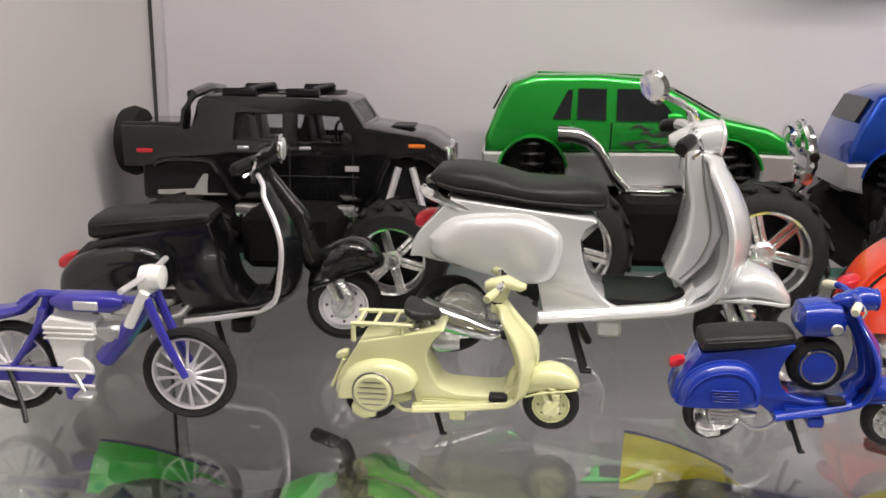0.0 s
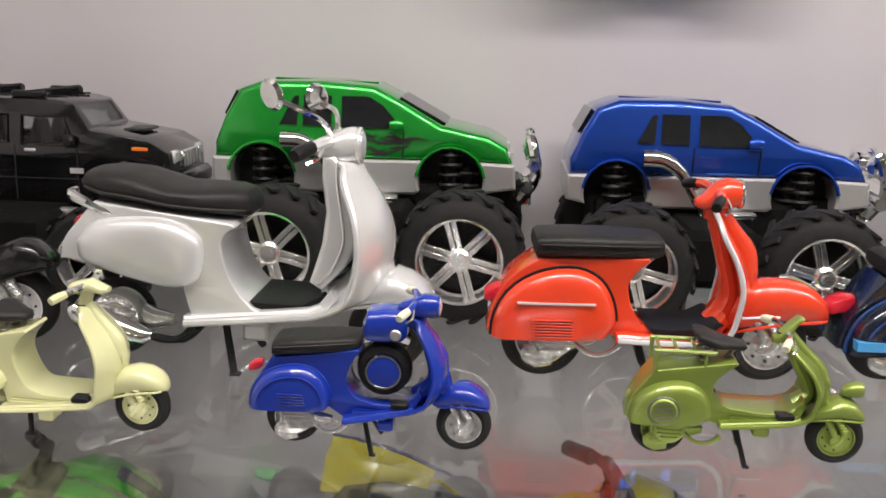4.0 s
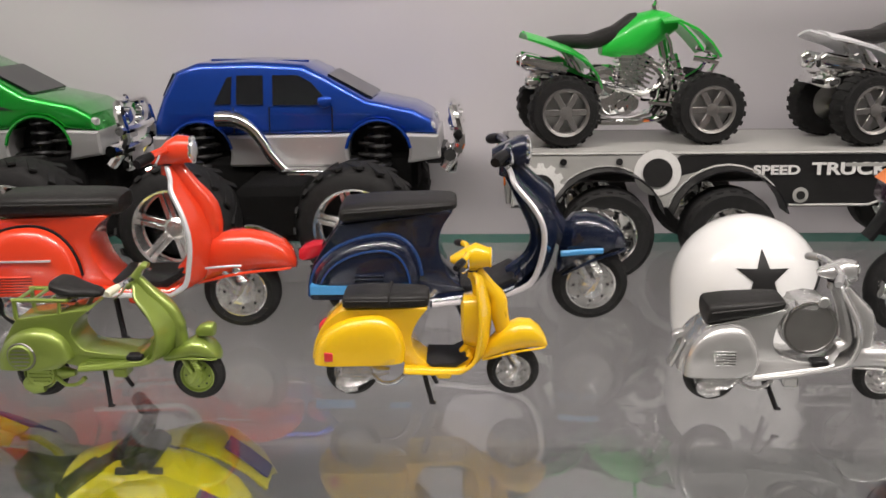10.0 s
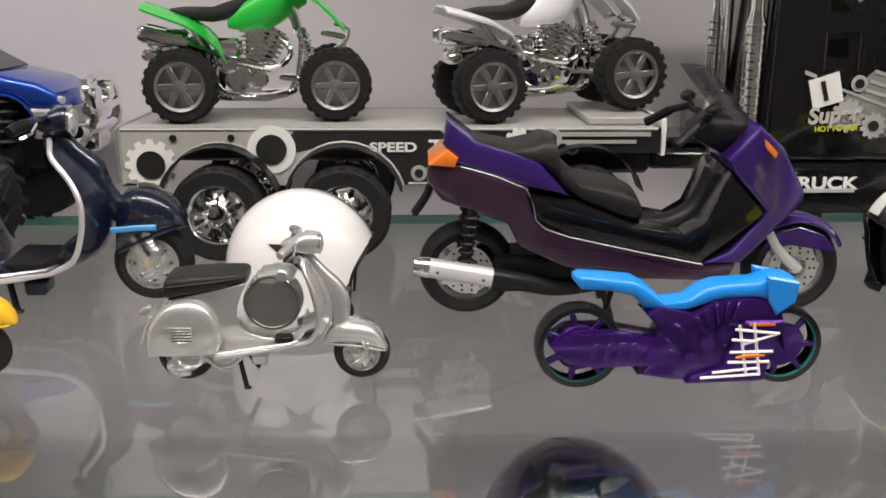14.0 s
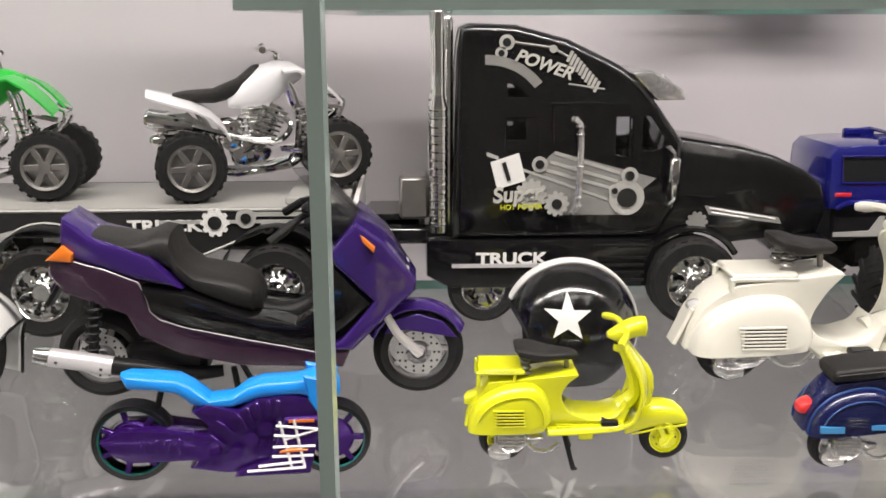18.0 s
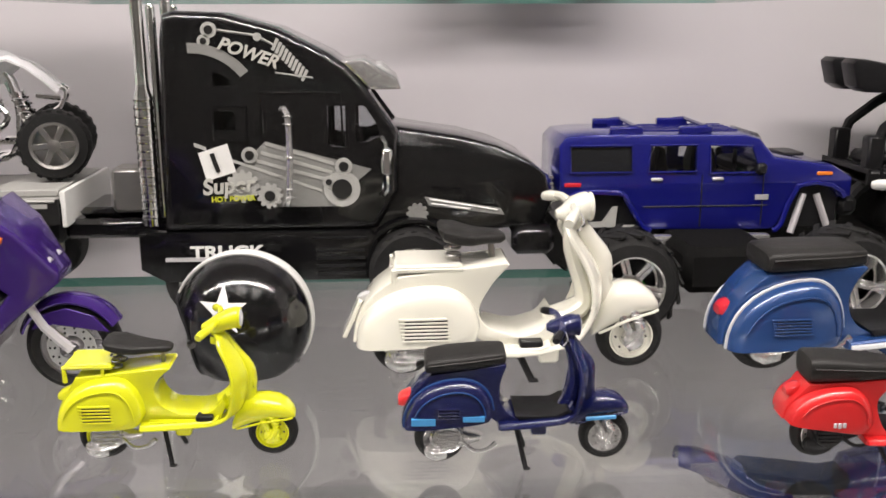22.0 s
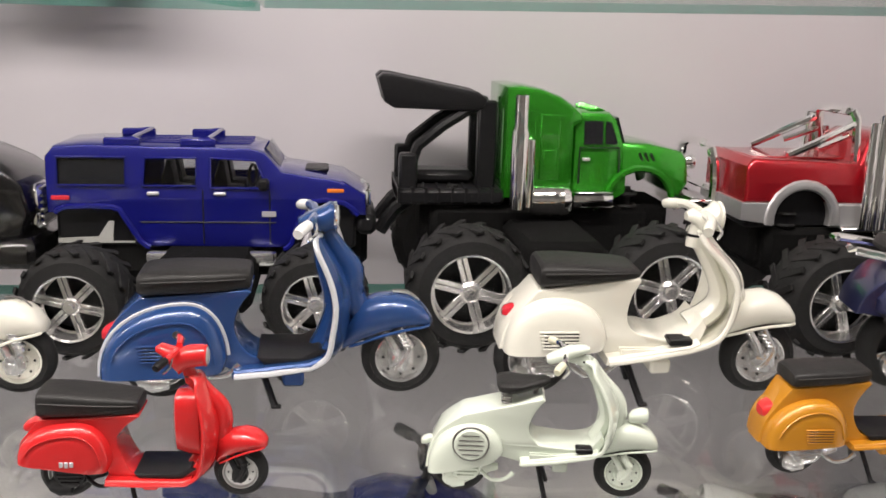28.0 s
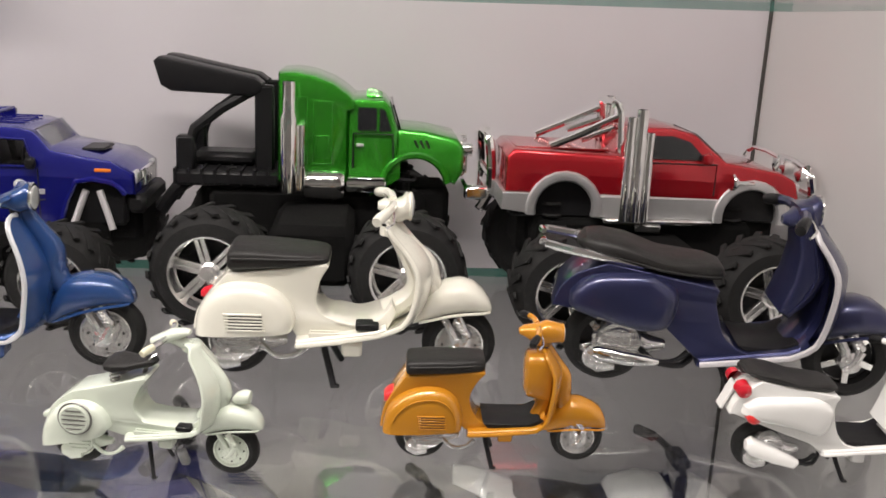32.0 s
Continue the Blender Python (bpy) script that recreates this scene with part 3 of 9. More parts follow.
    "silver": dict(tail=(-0.21, 0.22), cowltop=(0.06, 0.53), cowlfr=(0.24, 0.36), cowlbf=(0.22, 0.23), seatrb=(-0.07, 0.51), seatrt=(-0.04, 0.67), seatft=(0.37, 0.71), frtip=(0.38, 0.6), loopbk=(0.32, 0.41), flbr=(0.19, 0.19), flbf=(0.63, 0.25), shedge=(0.78, 0.46), shtop=(0.69, 0.73), neck=(0.67, 0.73), hsrear=(0.57, 0.8), hstop=(0.75, 0.88), lamp=(0.78, 0.81), horn=(0.94, 0.46), fdtop=(1.02, 0.36), fdtip=(1.15, 0.2), fdbr=(0.79, 0.21), fdjoin=(0.86, 0.35)),
    "lime": dict(tail=(-0.24, 0.26), cowltop=(0.12, 0.56), cowlfr=(0.28, 0.38), cowlbf=(0.25, 0.27), seatrb=(-0.11, 0.56), seatrt=(0.08, 0.77), seatft=(0.44, 0.72), frtip=(0.44, 0.6), loopbk=(0.34, 0.47), flbr=(0.25, 0.24), flbf=(0.68, 0.26), shedge=(0.81, 0.53), shtop=(0.72, 0.77), neck=(0.7, 0.75), hsrear=(0.62, 0.82), hstop=(0.8, 0.92), lamp=(0.84, 0.87), horn=(0.92, 0.48), fdtop=(1, 0.39), fdtip=(1.14, 0.27), fdbr=(0.76, 0.16), fdjoin=(0.84, 0.37)),
    "cream": dict(tail=(-0.18, 0.19), cowltop=(0.09, 0.41), cowlfr=(0.28, 0.3), cowlbf=(0.27, 0.26), seatrb=(-0.04, 0.5), seatrt=(0.21, 0.71), seatft=(0.39, 0.66), frtip=(0.42, 0.58), loopbk=(0.33, 0.43), flbr=(0.25, 0.13), flbf=(0.77, 0.18), shedge=(0.84, 0.43), shtop=(0.72, 0.7), neck=(0.7, 0.7), hsrear=(0.63, 0.81), hstop=(0.69, 0.87), lamp=(0.85, 0.8), horn=(0.93, 0.44), fdtop=(1, 0.39), fdtip=(1.15, 0.28), fdbr=(0.76, 0.16), fdjoin=(0.86, 0.35)),
    "olive": dict(tail=(-0.21, 0.25), cowltop=(0.08, 0.5), cowlfr=(0.27, 0.35), cowlbf=(0.21, 0.26), seatrb=(-0.06, 0.55), seatrt=(0.17, 0.78), seatft=(0.45, 0.71), frtip=(0.4, 0.61), loopbk=(0.27, 0.47), flbr=(0.31, 0.24), flbf=(0.72, 0.28), shedge=(0.83, 0.5), shtop=(0.68, 0.73), neck=(0.65, 0.76), hsrear=(0.59, 0.74), hstop=(0.69, 0.85), lamp=(0.75, 0.85), horn=(0.94, 0.49), fdtop=(1.01, 0.42), fdtip=(1.15, 0.3), fdbr=(0.79, 0.25), fdjoin=(0.9, 0.36)),
    "mint": dict(tail=(-0.2, 0.19), cowltop=(0.08, 0.5), cowlfr=(0.26, 0.38), cowlbf=(0.23, 0.29), seatrb=(0.02, 0.55), seatrt=(0.23, 0.75), seatft=(0.53, 0.77), frtip=(0.5, 0.66), loopbk=(0.41, 0.48), flbr=(0.36, 0.26), flbf=(0.79, 0.32), shedge=(0.88, 0.59), shtop=(0.77, 0.87), neck=(0.73, 0.86), hsrear=(0.5, 0.88), hstop=(0.68, 0.97), lamp=(0.75, 0.94), horn=(1, 0.56), fdtop=(1.01, 0.5), fdtip=(1.2, 0.36), fdbr=(0.81, 0.26), fdjoin=(0.87, 0.43)),
    "grey": dict(tail=(-0.13, 0.39), cowltop=(0.16, 0.55), cowlfr=(0.39, 0.44), cowlbf=(0.33, 0.3), seatrb=(0, 0.6), seatrt=(0.07, 0.71), seatft=(0.54, 0.65), frtip=(0.5, 0.53), loopbk=(0.45, 0.45), flbr=(0.31, 0.18), flbf=(0.77, 0.23), shedge=(0.93, 0.5), shtop=(0.86, 0.74), neck=(0.81, 0.72), hsrear=(0.73, 0.79), hstop=(0.84, 0.86), lamp=(0.9, 0.8), horn=(1, 0.42), fdtop=(1.04, 0.38), fdtip=(1.17, 0.26), fdbr=(0.84, 0.22), fdjoin=(0.99, 0.36)),
    "indigo": dict(tail=(-0.24, 0.35), cowltop=(0.08, 0.52), cowlfr=(0.26, 0.41), cowlbf=(0.24, 0.29), seatrb=(-0.03, 0.56), seatrt=(-0.08, 0.67), seatft=(0.45, 0.57), frtip=(0.42, 0.47), loopbk=(0.43, 0.36), flbr=(0.36, 0.15), flbf=(0.73, 0.21), shedge=(0.85, 0.55), shtop=(0.77, 0.73), neck=(0.73, 0.74), hsrear=(0.66, 0.75), hstop=(0.73, 0.84), lamp=(0.8, 0.79)),
    "white": dict(tail=(-0.23, 0.41), cowltop=(0.16, 0.55), cowlfr=(0.39, 0.44), cowlbf=(0.29, 0.24), seatrb=(-0.07, 0.65), seatrt=(-0.1, 0.71), seatft=(0.43, 0.63), frtip=(0.42, 0.56), loopbk=(0.4, 0.45), flbr=(0.35, 0.18), flbf=(0.77, 0.23), shedge=(0.93, 0.5), shtop=(0.86, 0.74), neck=(0.81, 0.72), hsrear=(0.73, 0.79), hstop=(0.84, 0.86), lamp=(0.9, 0.8), horn=(1, 0.42), fdtop=(1.04, 0.38), fdtip=(1.17, 0.26), fdbr=(0.84, 0.22), fdjoin=(0.99, 0.36)),
}


def curve2(pts, k=4):
    """A smooth line through side-view points."""
    return [(v.x, v.z) for v in spline([V(x, 0, z) for x, z in pts], k)]


def height_on(line, x):
    """Height of a rising-x line at x."""
    for (x0, z0), (x1, z1) in zip(line, line[1:]):
        if x0 <= x <= x1:
            return z0 + (z1 - z0) * (x - x0) / max(x1 - x0, 1e-6)
    return line[0][1] if x < line[0][0] else line[-1][1]


def scooter(shape, wb, rx, ry, ang, R, body, label, style="bench", seat=None, trim=None, grip=None, rim=None, lamp="bar", tail=REDLENS, seam=None, rib=None, vents=None, fan=None, stripe=None, mat_floor=True, spare=None,
            glove=None, inner=None, mirror=None, lean=2.0, fork=None, engine=None, hubcap=None, group="small model scooters", rack=None, marker=None, badge=None, plate=False, tl=None, tk=1.0, crest=False, pipe=None, rail=None, spokes=0, lever=True, strap=False, round_lamp=None):
    s = wb
    K = dict(USUAL, **shape)
    o = thing("scooter", pose(rx, ry, 0, 0, 0, ang) @ pose(0, 0, 0, lean), label, "model scooter", group)
    rim, fork, engine, grip, seat = rim or CAST, fork or CAST, engine or CAST, grip or BLACK, seat or LEATHER
    gts = style == "gts"

    def P(pts):
        return [(x * s, z * s) for x, z in pts]

    def T(*pts):
        return [(x * s, y * s, z * s) for x, y, z in pts]

    def St(st):
        return [(x * s, a * s, b * s, w * s) for x, a, b, w in st]
    (tx, tz), (cx, cz), (fx, fz), (bx, bz) = K["tail"], K["cowltop"], K["cowlfr"], K["cowlbf"]
    (ax, az), (dx, dz), (gx, gz), (hx, hz) = K["seatrb"], K["seatrt"], K["seatft"], K["frtip"]
    (lx, lz), (rx0, rz0), (rx1, rz1) = K["loopbk"], K["flbr"], K["flbf"]
    zf = (rz0 + rz1) / 2 + (0.035 if mat_floor else 0.075)
    # frame and tail, with the step-through opening
    h = az - tz
    back = curve2([(tx, tz), (tx + 0.022, tz + 0.36 * h), (tx + 0.09, tz + 0.73 * h), (max(ax, tx + 0.14), az)], 4)
    loop = curve2([(hx, hz), ((hx + lx) / 2 - 0.012, (hz + lz) / 2 + 0.012), (lx, lz), (lx + 0.035, (lz + zf) / 2 - 0.015), (lx + 0.11, zf + 0.012), (rx1 - 0.08, zf), (rx1 + 0.01, zf + 0.035), (rx1 + 0.055, zf + 0.09)], 4)
    under_line = [(rx1 + 0.075, zf + 0.05), (rx1 + 0.02, rz1 + 0.0), (rx0 + 0.03, rz0 - 0.004), (bx - 0.02, bz + 0.012), (tx + 0.03, tz + 0.004)]
    hwf = 0.12 if not gts else 0.15

    def wide(x, z):
        u = x / s
        return 1.0 - 0.34 * max(0.0, -u / 0.26) ** 2 + (0.12 if u > 0.45 and z / s < zf + 0.02 else 0.0)
    part("frame", slab(P(back + [(hx - 0.012, hz + 0.012)] + loop + under_line), -hwf * s, hwf * s, 0.032 * s, 3, wide), body, o)
    # side cowls: flat-bottomed shells
    xr = max(fx, bx) + 0.008
    if gts:
        cw = curve2([(tx + 0.065, tz + 0.075), (tx + 0.15, cz - 0.01), (cx + 0.05, cz + 0.01), (fx - 0.08, cz - 0.005), (fx - 0.01, fz + 0.06), (fx + 0.005, fz), (fx - 0.02, fz - 0.10), (fx - 0.10, fz - 0.13), (cx, tz - 0.06), (tx + 0.09, tz), (tx + 0.067, tz + 0.06)], 3)
        c0 = (sum(p[0] for p in cw) / len(cw), sum(p[1] for p in cw) / len(cw))
    else:
        cw = [(cx + (cx - tx - 0.014) * math.cos(a), tz + (cz - tz) * math.sin(a) ** 0.88) for a in (radians(180 - 9 * i) for i in range(11))]
        cw += [(cx + (xr - cx) * math.cos(a) ** 0.9, bz + (cz - bz) * math.sin(a) ** 0.82) for a in (radians(81 - 9 * i) for i in range(9))] + [(bx, bz), (bx - 0.035, bz - 0.004)]
        c0 = ((tx + bx) / 2 + 0.02, (tz + bz) / 2)
    for sy in (-1, 1):
        rings = [[V((c0[0] + (x - c0[0]) * k) * s, sy * y * s, (c0[1] + (z - c0[1]) * k) * s) for x, z in cw] for y, k in ((0.085, 1.0), (0.128, 0.995), (0.158, 0.97), (0.181, 0.91), (0.195, 0.80), (0.203, 0.62), (0.206, 0.36), (0.207, 0.12))]
        cl = part("cowl", loft(rings), body, o)
        if gts:
            part("name_bar", box((cx - 0.14) * s, (cx - 0.04) * s, min(sy * 0.15, sy * 0.192) * s, max(sy * 0.15, sy * 0.192) * s, (tz - 0.016) * s, (tz - 0.003) * s), STEEL, cl, "small grey lettering bar")
        if seam:
            part("cowl_trim", tube([V(x * s, sy * 0.130 * s, z * s) for x, z in cw[:-2]], 0.008 * s, 6, 1), seam, cl)
        if rib:
            part("cowl_rib", tube([V((c0[0] + (x - c0[0]) * 0.80) * s, sy * 0.198 * s, (c0[1] + (z - c0[1]) * 0.80) * s) for x, z in cw[2:-2]], 0.0055 * s, 6, 1), rib, cl)
        if vents:
            v0, v1, w0, w1, n = vents
            dv = (w1 - w0) / n
            part("vents", join(*[box((v0 - 0.003 * i) * s, (v1 - 0.003 * i) * s, min(sy * 0.186, sy * 0.2135) * s, max(sy * 0.186, sy * 0.2135) * s, (w0 + dv * i) * s, (w0 + dv * (i + 0.52)) * s, 0.0012 * s) for i in range(n)]), body, cl, "raised cooling ribs")
            # black infill paints the shade in the body-coloured grooves between ribs
            part("vent_groove_shade", join(*[box((v0 + 0.008) * s, (v1 - 0.012) * s, min(sy * 0.18, sy * 0.2095) * s, max(sy * 0.18, sy * 0.2095) * s, (w0 + dv * (i + 0.56)) * s, (w0 + dv * (i + 0.92)) * s) for i in range(n - 1)]), BLACK, cl)
        if fan and sy < 0:
            qx, qz, qr = fan
            part("fan_cover", lathe([(qr * 0.97 * s, -0.17 * s), (qr * s, -0.218 * s), (qr * 0.88 * s, -0.228 * s), (0.0, -0.226 * s)], 26, (qx * s, 0, qz * s)), body, cl, "round slotted fan cover")
            part("fan_slots", join(*[box((qx - w * qr) * s, (qx + w * qr) * s, -0.2305 * s, -0.2262 * s, (qz + z * qr - 0.0035) * s, (qz + z * qr + 0.0035) * s) for z, w in ((-0.6, 0.5), (-0.3, 0.7), (0, 0.75), (0.3, 0.7), (0.6, 0.5))]), STEEL, cl)
            part("fan_ring", ringtorus(qr * 1.05 * s, 0.006 * s, 26, 6, (qx * s, -0.208 * s, qz * s)), STEEL, cl)
        if stripe:
            part("stripe", join(*[box(x0 * s, x1 * s, min(sy * 0.14, sy * 0.2105) * s, max(sy * 0.14, sy * 0.2105) * s, z0 * s, z1 * s) for x0, x1, z0, z1 in stripe[1]]), stripe[0], cl)
    # floor and its sill
    fl = [(rx0, rz0), (rx1, rz1), (rx1 + 0.04, rz1 + 0.03), (rx1 + 0.03, rz1 + 0.055), (rx1 - 0.02, rz1 + 0.035), (rx0 + 0.005, rz0 + 0.035)]
    part("floorboard", slab(P(fl), -0.18 * s, 0.18 * s, 0.008 * s, 1), body, o)
    if mat_floor:
        fm = [(lx + 0.09, zf + 0.03), (lx + 0.12, zf - 0.004), (rx1 - 0.03, zf - 0.006), (rx1 + 0.05, zf + 0.05), (rx1 + 0.02, zf + 0.062), (rx1 - 0.05, zf + 0.026), (lx + 0.14, zf + 0.028)]
        part("floor_mat", slab(P(fm), -0.145 * s, 0.145 * s, 0.007 * s, 2), BLACK, o, "black rubber floor mat")
    else:
        part("brake_pedal", box((rx1 - 0.10) * s, (rx1 + 0.0) * s, -0.175 * s, -0.10 * s, (rz1 + 0.035) * s, (rz1 + 0.066) * s, 0.006 * s), BLACK, o)
        part("tread_strips", join(*[box((rx0 + 0.06) * s, (rx1 - 0.13) * s, y * s, (y + 0.012) * s, (rz0 + 0.03) * s, ((rz0 + rz1) / 2 + 0.041) * s) for y in (-0.165, -0.135, 0.12, 0.15)]), trim or body, o)
    # leg shield, its rolled edge runs on into the sill
    (ex, ez), (ux, uz), (nx, nz), (qx1, qz1) = K["shedge"], K["shtop"], K["neck"], K["horn"]
    edge = [(rx1 - 0.01, rz1 + 0.012, 0.170), (rx1 + 0.62 * (ex - rx1), rz1 + 0.22 * (ez - rz1), 0.185), (ex - 0.012, ez - 0.42 * (ez - rz1), 0.192), (ex, ez, 0.188), (ex - 0.30 * (ex - ux), ez + 0.42 * (uz - ez), 0.160), (ux + 0.12 * (ex - ux), ez + 0.82 * (uz - ez), 0.118), (ux, uz, 0.075), (nx, max(nz, uz) + 0.012, 0.040)]
    if gts:
        edge = [(x, z, w * 1.12) for x, z, w in edge]
    edge = [tuple(v) for v in spline(edge, 3)]
    bulge = 0.062 if not gts else 0.075
    grid = [[V((x + bulge * (w / 0.19) * (1 - (j / 5) ** 2)) * s, w * s * j / 5, z * s) for j in range(-5, 6)] for x, z, w in edge]
    sh = part("leg_shield", sheet(grid, 0.020 * s), body, o)
    if gts:
        mx, mz = ex - 0.93, ez - 0.50
        gb = part("glove_box", slab(P([(x + mx, z + mz) for x, z in ((0.785, 0.765), (0.785, 0.69), (0.803, 0.59), (0.790, 0.48), (0.765, 0.40), (0.745, 0.345), (0.79, 0.315), (0.87, 0.40), (0.915, 0.50), (0.885, 0.62), (0.855, 0.72), (0.83, 0.775))]), -0.135 * s, 0.135 * s, 0.022 * s, 3, lambda x, z: 1.0 - 0.45 * max(0.0, min(1.0, (z / s - mz - 0.50) / 0.28))), body, o, "glove box behind the leg shield")
        part("shield_seam", both(tube(T(*[(x + mx, -y, z + mz) for x, y, z in ((0.835, 0.080, 0.755), (0.842, 0.100, 0.67), (0.862, 0.128, 0.57), (0.868, 0.139, 0.49), (0.83, 0.140, 0.40), (0.78, 0.138, 0.345))]), 0.005 * s, 5, 3)), RIMCHROME if body is P_GREY else body, gb)
    for j in (0, -1):
        sill = T((rx0 + 0.01, -0.18 if j == 0 else 0.18, rz0 + 0.012), ((rx0 + rx1) / 2, -0.183 if j == 0 else 0.183, (rz0 + rz1) / 2 + 0.010))
        part("shield_trim", tube([V(*q) for q in sill] + [g[j] for g in grid], 0.0125 * s, 7, 1), trim or body, sh)
    jx, jz = K["fdjoin"]
    part("steering_cover", tube(T((nx + 0.02, 0, nz + 0.02), (nx + 0.045 + 0.30 * (qx1 - 0.06 - nx), 0, nz + 0.33 * (qz1 - nz)), (nx + 0.05 + 0.66 * (qx1 - 0.06 - nx), 0, nz + 0.68 * (qz1 - nz)), (qx1 - 0.055, 0, qz1 - 0.01), (jx + 0.015, 0, jz - 0.09)), [0.036 * s, 0.042 * s, 0.052 * s, 0.056 * s, 0.045 * s] if not gts else [0.05 * s, 0.056 * s, 0.066 * s, 0.07 * s, 0.05 * s], 12, 3, 0.95), body, o)
    part("inner_tunnel", tube(T((nx, 0, nz), (ux + 0.35 * (ex - ux), 0, uz - 0.42 * (uz - ez)), (ex - 0.005, 0, ez - 0.04), (ex - 0.025, 0, ez - 0.6 * (ez - zf)), (rx1 + 0.03, 0, zf + 0.02)), [0.03 * s, 0.036 * s, 0.042 * s, 0.05 * s, 0.055 * s], 10, 3, 1.25 if not gts else 2.2), body, o)
    part("horn_cover", hull(St(((qx1 - 0.085, qz1 - 0.03, qz1 + 0.085, 0.032), (qx1 - 0.045, qz1 - 0.055, qz1 + 0.075, 0.05), (qx1 - 0.012, qz1 - 0.05, qz1 + 0.035, 0.042), (qx1, qz1 - 0.03, qz1 + 0.012, 0.022))), 3, 14), body, o)
    if inner:
        i0, i1, k0, k1 = inner
        part("glove_compartment", hull(St(((i0, k0 + 0.06, k1 - 0.05, 0.06), (i0 + 0.018, k0 + 0.02, k1 - 0.01, 0.10), (i1 - 0.04, k0, k1, 0.115), (i1 + 0.02, k0 - 0.01, k1 - 0.01, 0.11))), 4, 16), body, o, "moulded storage box behind the shield")
    # steering head
    (p0x, p0z), (p1x, p1z), (p2x, p2z) = K["hsrear"], K["hstop"], K["lamp"]
    part("neck", tube(T((nx - 0.004, 0, nz - 0.03), (nx, 0, nz + 0.01), ((p0x + p2x) / 2, 0, (p0z + p1z) / 2 - 0.02)), [0.036 * s, 0.038 * s, 0.034 * s], 14, 2), body, o)
    part("steering_seal", lathe([(0.040 * s, -0.006 * s), (0.042 * s, 0.0), (0.040 * s, 0.006 * s)], 14, (nx * s, 0, (nz + 0.022) * s), "z"), BLACK, o)
    zc = (p0z + p1z) / 2
    lr = 0.056 if lamp == "bar" else 0.03
    if lamp == "bar":
        mx = (p0x + p2x) / 2
        head = [(p0x, p0z - 0.018, p0z + 0.016, 0.022), (p0x + 0.03, p0z - 0.03, p0z + 0.034, 0.05), (mx - 0.01, min(nz + 0.03, p0z - 0.02), p1z - 0.02, 0.075), (mx + 0.035, p2z - lr - 0.01, p1z, 0.074), (p2x - 0.02, p2z - lr, p2z + lr + 0.008, 0.066), (p2x - 0.002, p2z - lr, p2z + lr, 0.058)]
    else:
        head = [(p0x, p0z - 0.022, p0z + 0.022, 0.03), (p0x + 0.03, p0z - 0.03, p0z + 0.04, 0.05), ((p0x + p2x) / 2 + 0.01, zc - 0.04, p1z, 0.055), (p2x - 0.03, p2z - 0.015, p2z + 0.035, 0.045), (p2x, p2z, p2z + 0.025, 0.03)]
    part("headset", hull(St(sorted(head)), 2.5, 18), body, o)
    bx0, bz0 = (p0x * 0.6 + p2x * 0.4), zc - 0.005
    for sy in (-1, 1):
        part("handlebar", tube(T((bx0 + 0.01, sy * 0.04, bz0), (bx0, sy * 0.13, bz0 + 0.004), (bx0 - 0.02, sy * 0.19, bz0 - 0.002)), 0.020 * s, 8, 3), body if lamp == "bar" else CHROME, o)
        part("grip", tube(T((bx0 - 0.018, sy * 0.185, bz0 - 0.002), (bx0 - 0.045, sy * 0.235, bz0 - 0.012), (bx0 - 0.058, sy * 0.265, bz0 - 0.02)), [0.022 * s, 0.025 * s, 0.021 * s], 10, 2), grip, o)
        if lever:
            part("brake_lever", tube(T((bx0 + 0.01, sy * 0.16, bz0 - 0.004), (bx0 + 0.012, sy * 0.23, bz0 - 0.028), (bx0 - 0.02, sy * 0.27, bz0 - 0.045)), 0.007 * s, 5, 2), CHROME, o)
    if lamp == "bar":
        part("headlamp", lathe([(lr * 0.96 * s, (p2x - 0.016) * s), (lr * s, (p2x - 0.002) * s), (lr * 0.86 * s, (p2x + 0.012) * s), (lr * 0.45 * s, (p2x + 0.019) * s), (0.0, (p2x + 0.021) * s)], 20, (0, 0, p2z * s), "x"), LENS, o, "clear headlamp with chrome ring")
        part("lamp_ring", moved(ringtorus(lr * 1.02 * s, 0.008 * s, 22, 6), Matrix.Translation((p2x * s, 0, p2z * s)) @ Euler((0, 0, radians(90))).to_matrix().to_4x4()), CHROME if trim else body, o)
    elif lamp in ("fender", "fender_plain"):
        (vx, vz) = (K["fdtop"][0] + 0.075, K["fdtop"][1] + 0.045)
        part("fender_lamp", hull(St(((vx - 0.075, vz - 0.045, vz - 0.005, 0.025), (vx - 0.05, vz - 0.055, vz + 0.025, 0.045), (vx, vz - 0.05, vz + 0.042, 0.056), (vx + 0.03, vz - 0.045, vz + 0.038, 0.05))), 2.2, 14), body, o, "fender-mounted headlamp")
        part("lamp_lens", lathe([(0.045 * s, (vx + 0.026) * s), (0.04 * s, (vx + 0.038) * s), (0.0, (vx + 0.044) * s)], 18, (0, 0, (vz - 0.004) * s), "x"), body if lamp == "fender_plain" else LENS, o)
    # front fender
    (w0x, w0z), (w1x, w1z), (w2x, w2z) = K["fdbr"], K["fdtop"], K["fdtip"]
    crown = curve2(sorted([(w0x, w0z + 0.06), (jx, jz), (w1x, w1z), (w2x - 0.045, w2z + 0.62 * (w1z - w2z)), (w2x, w2z + 0.008)]), 6)
    fd = []
    for f, hw in ((0.0, 0.03), (0.08, 0.06), (0.22, 0.085), (0.40, 0.098), (0.58, 0.102), (0.75, 0.098), (0.88, 0.086), (0.96, 0.064), (1.0, 0.035)):
        x = w0x + (w2x - w0x) * f
        top = height_on(crown, x)
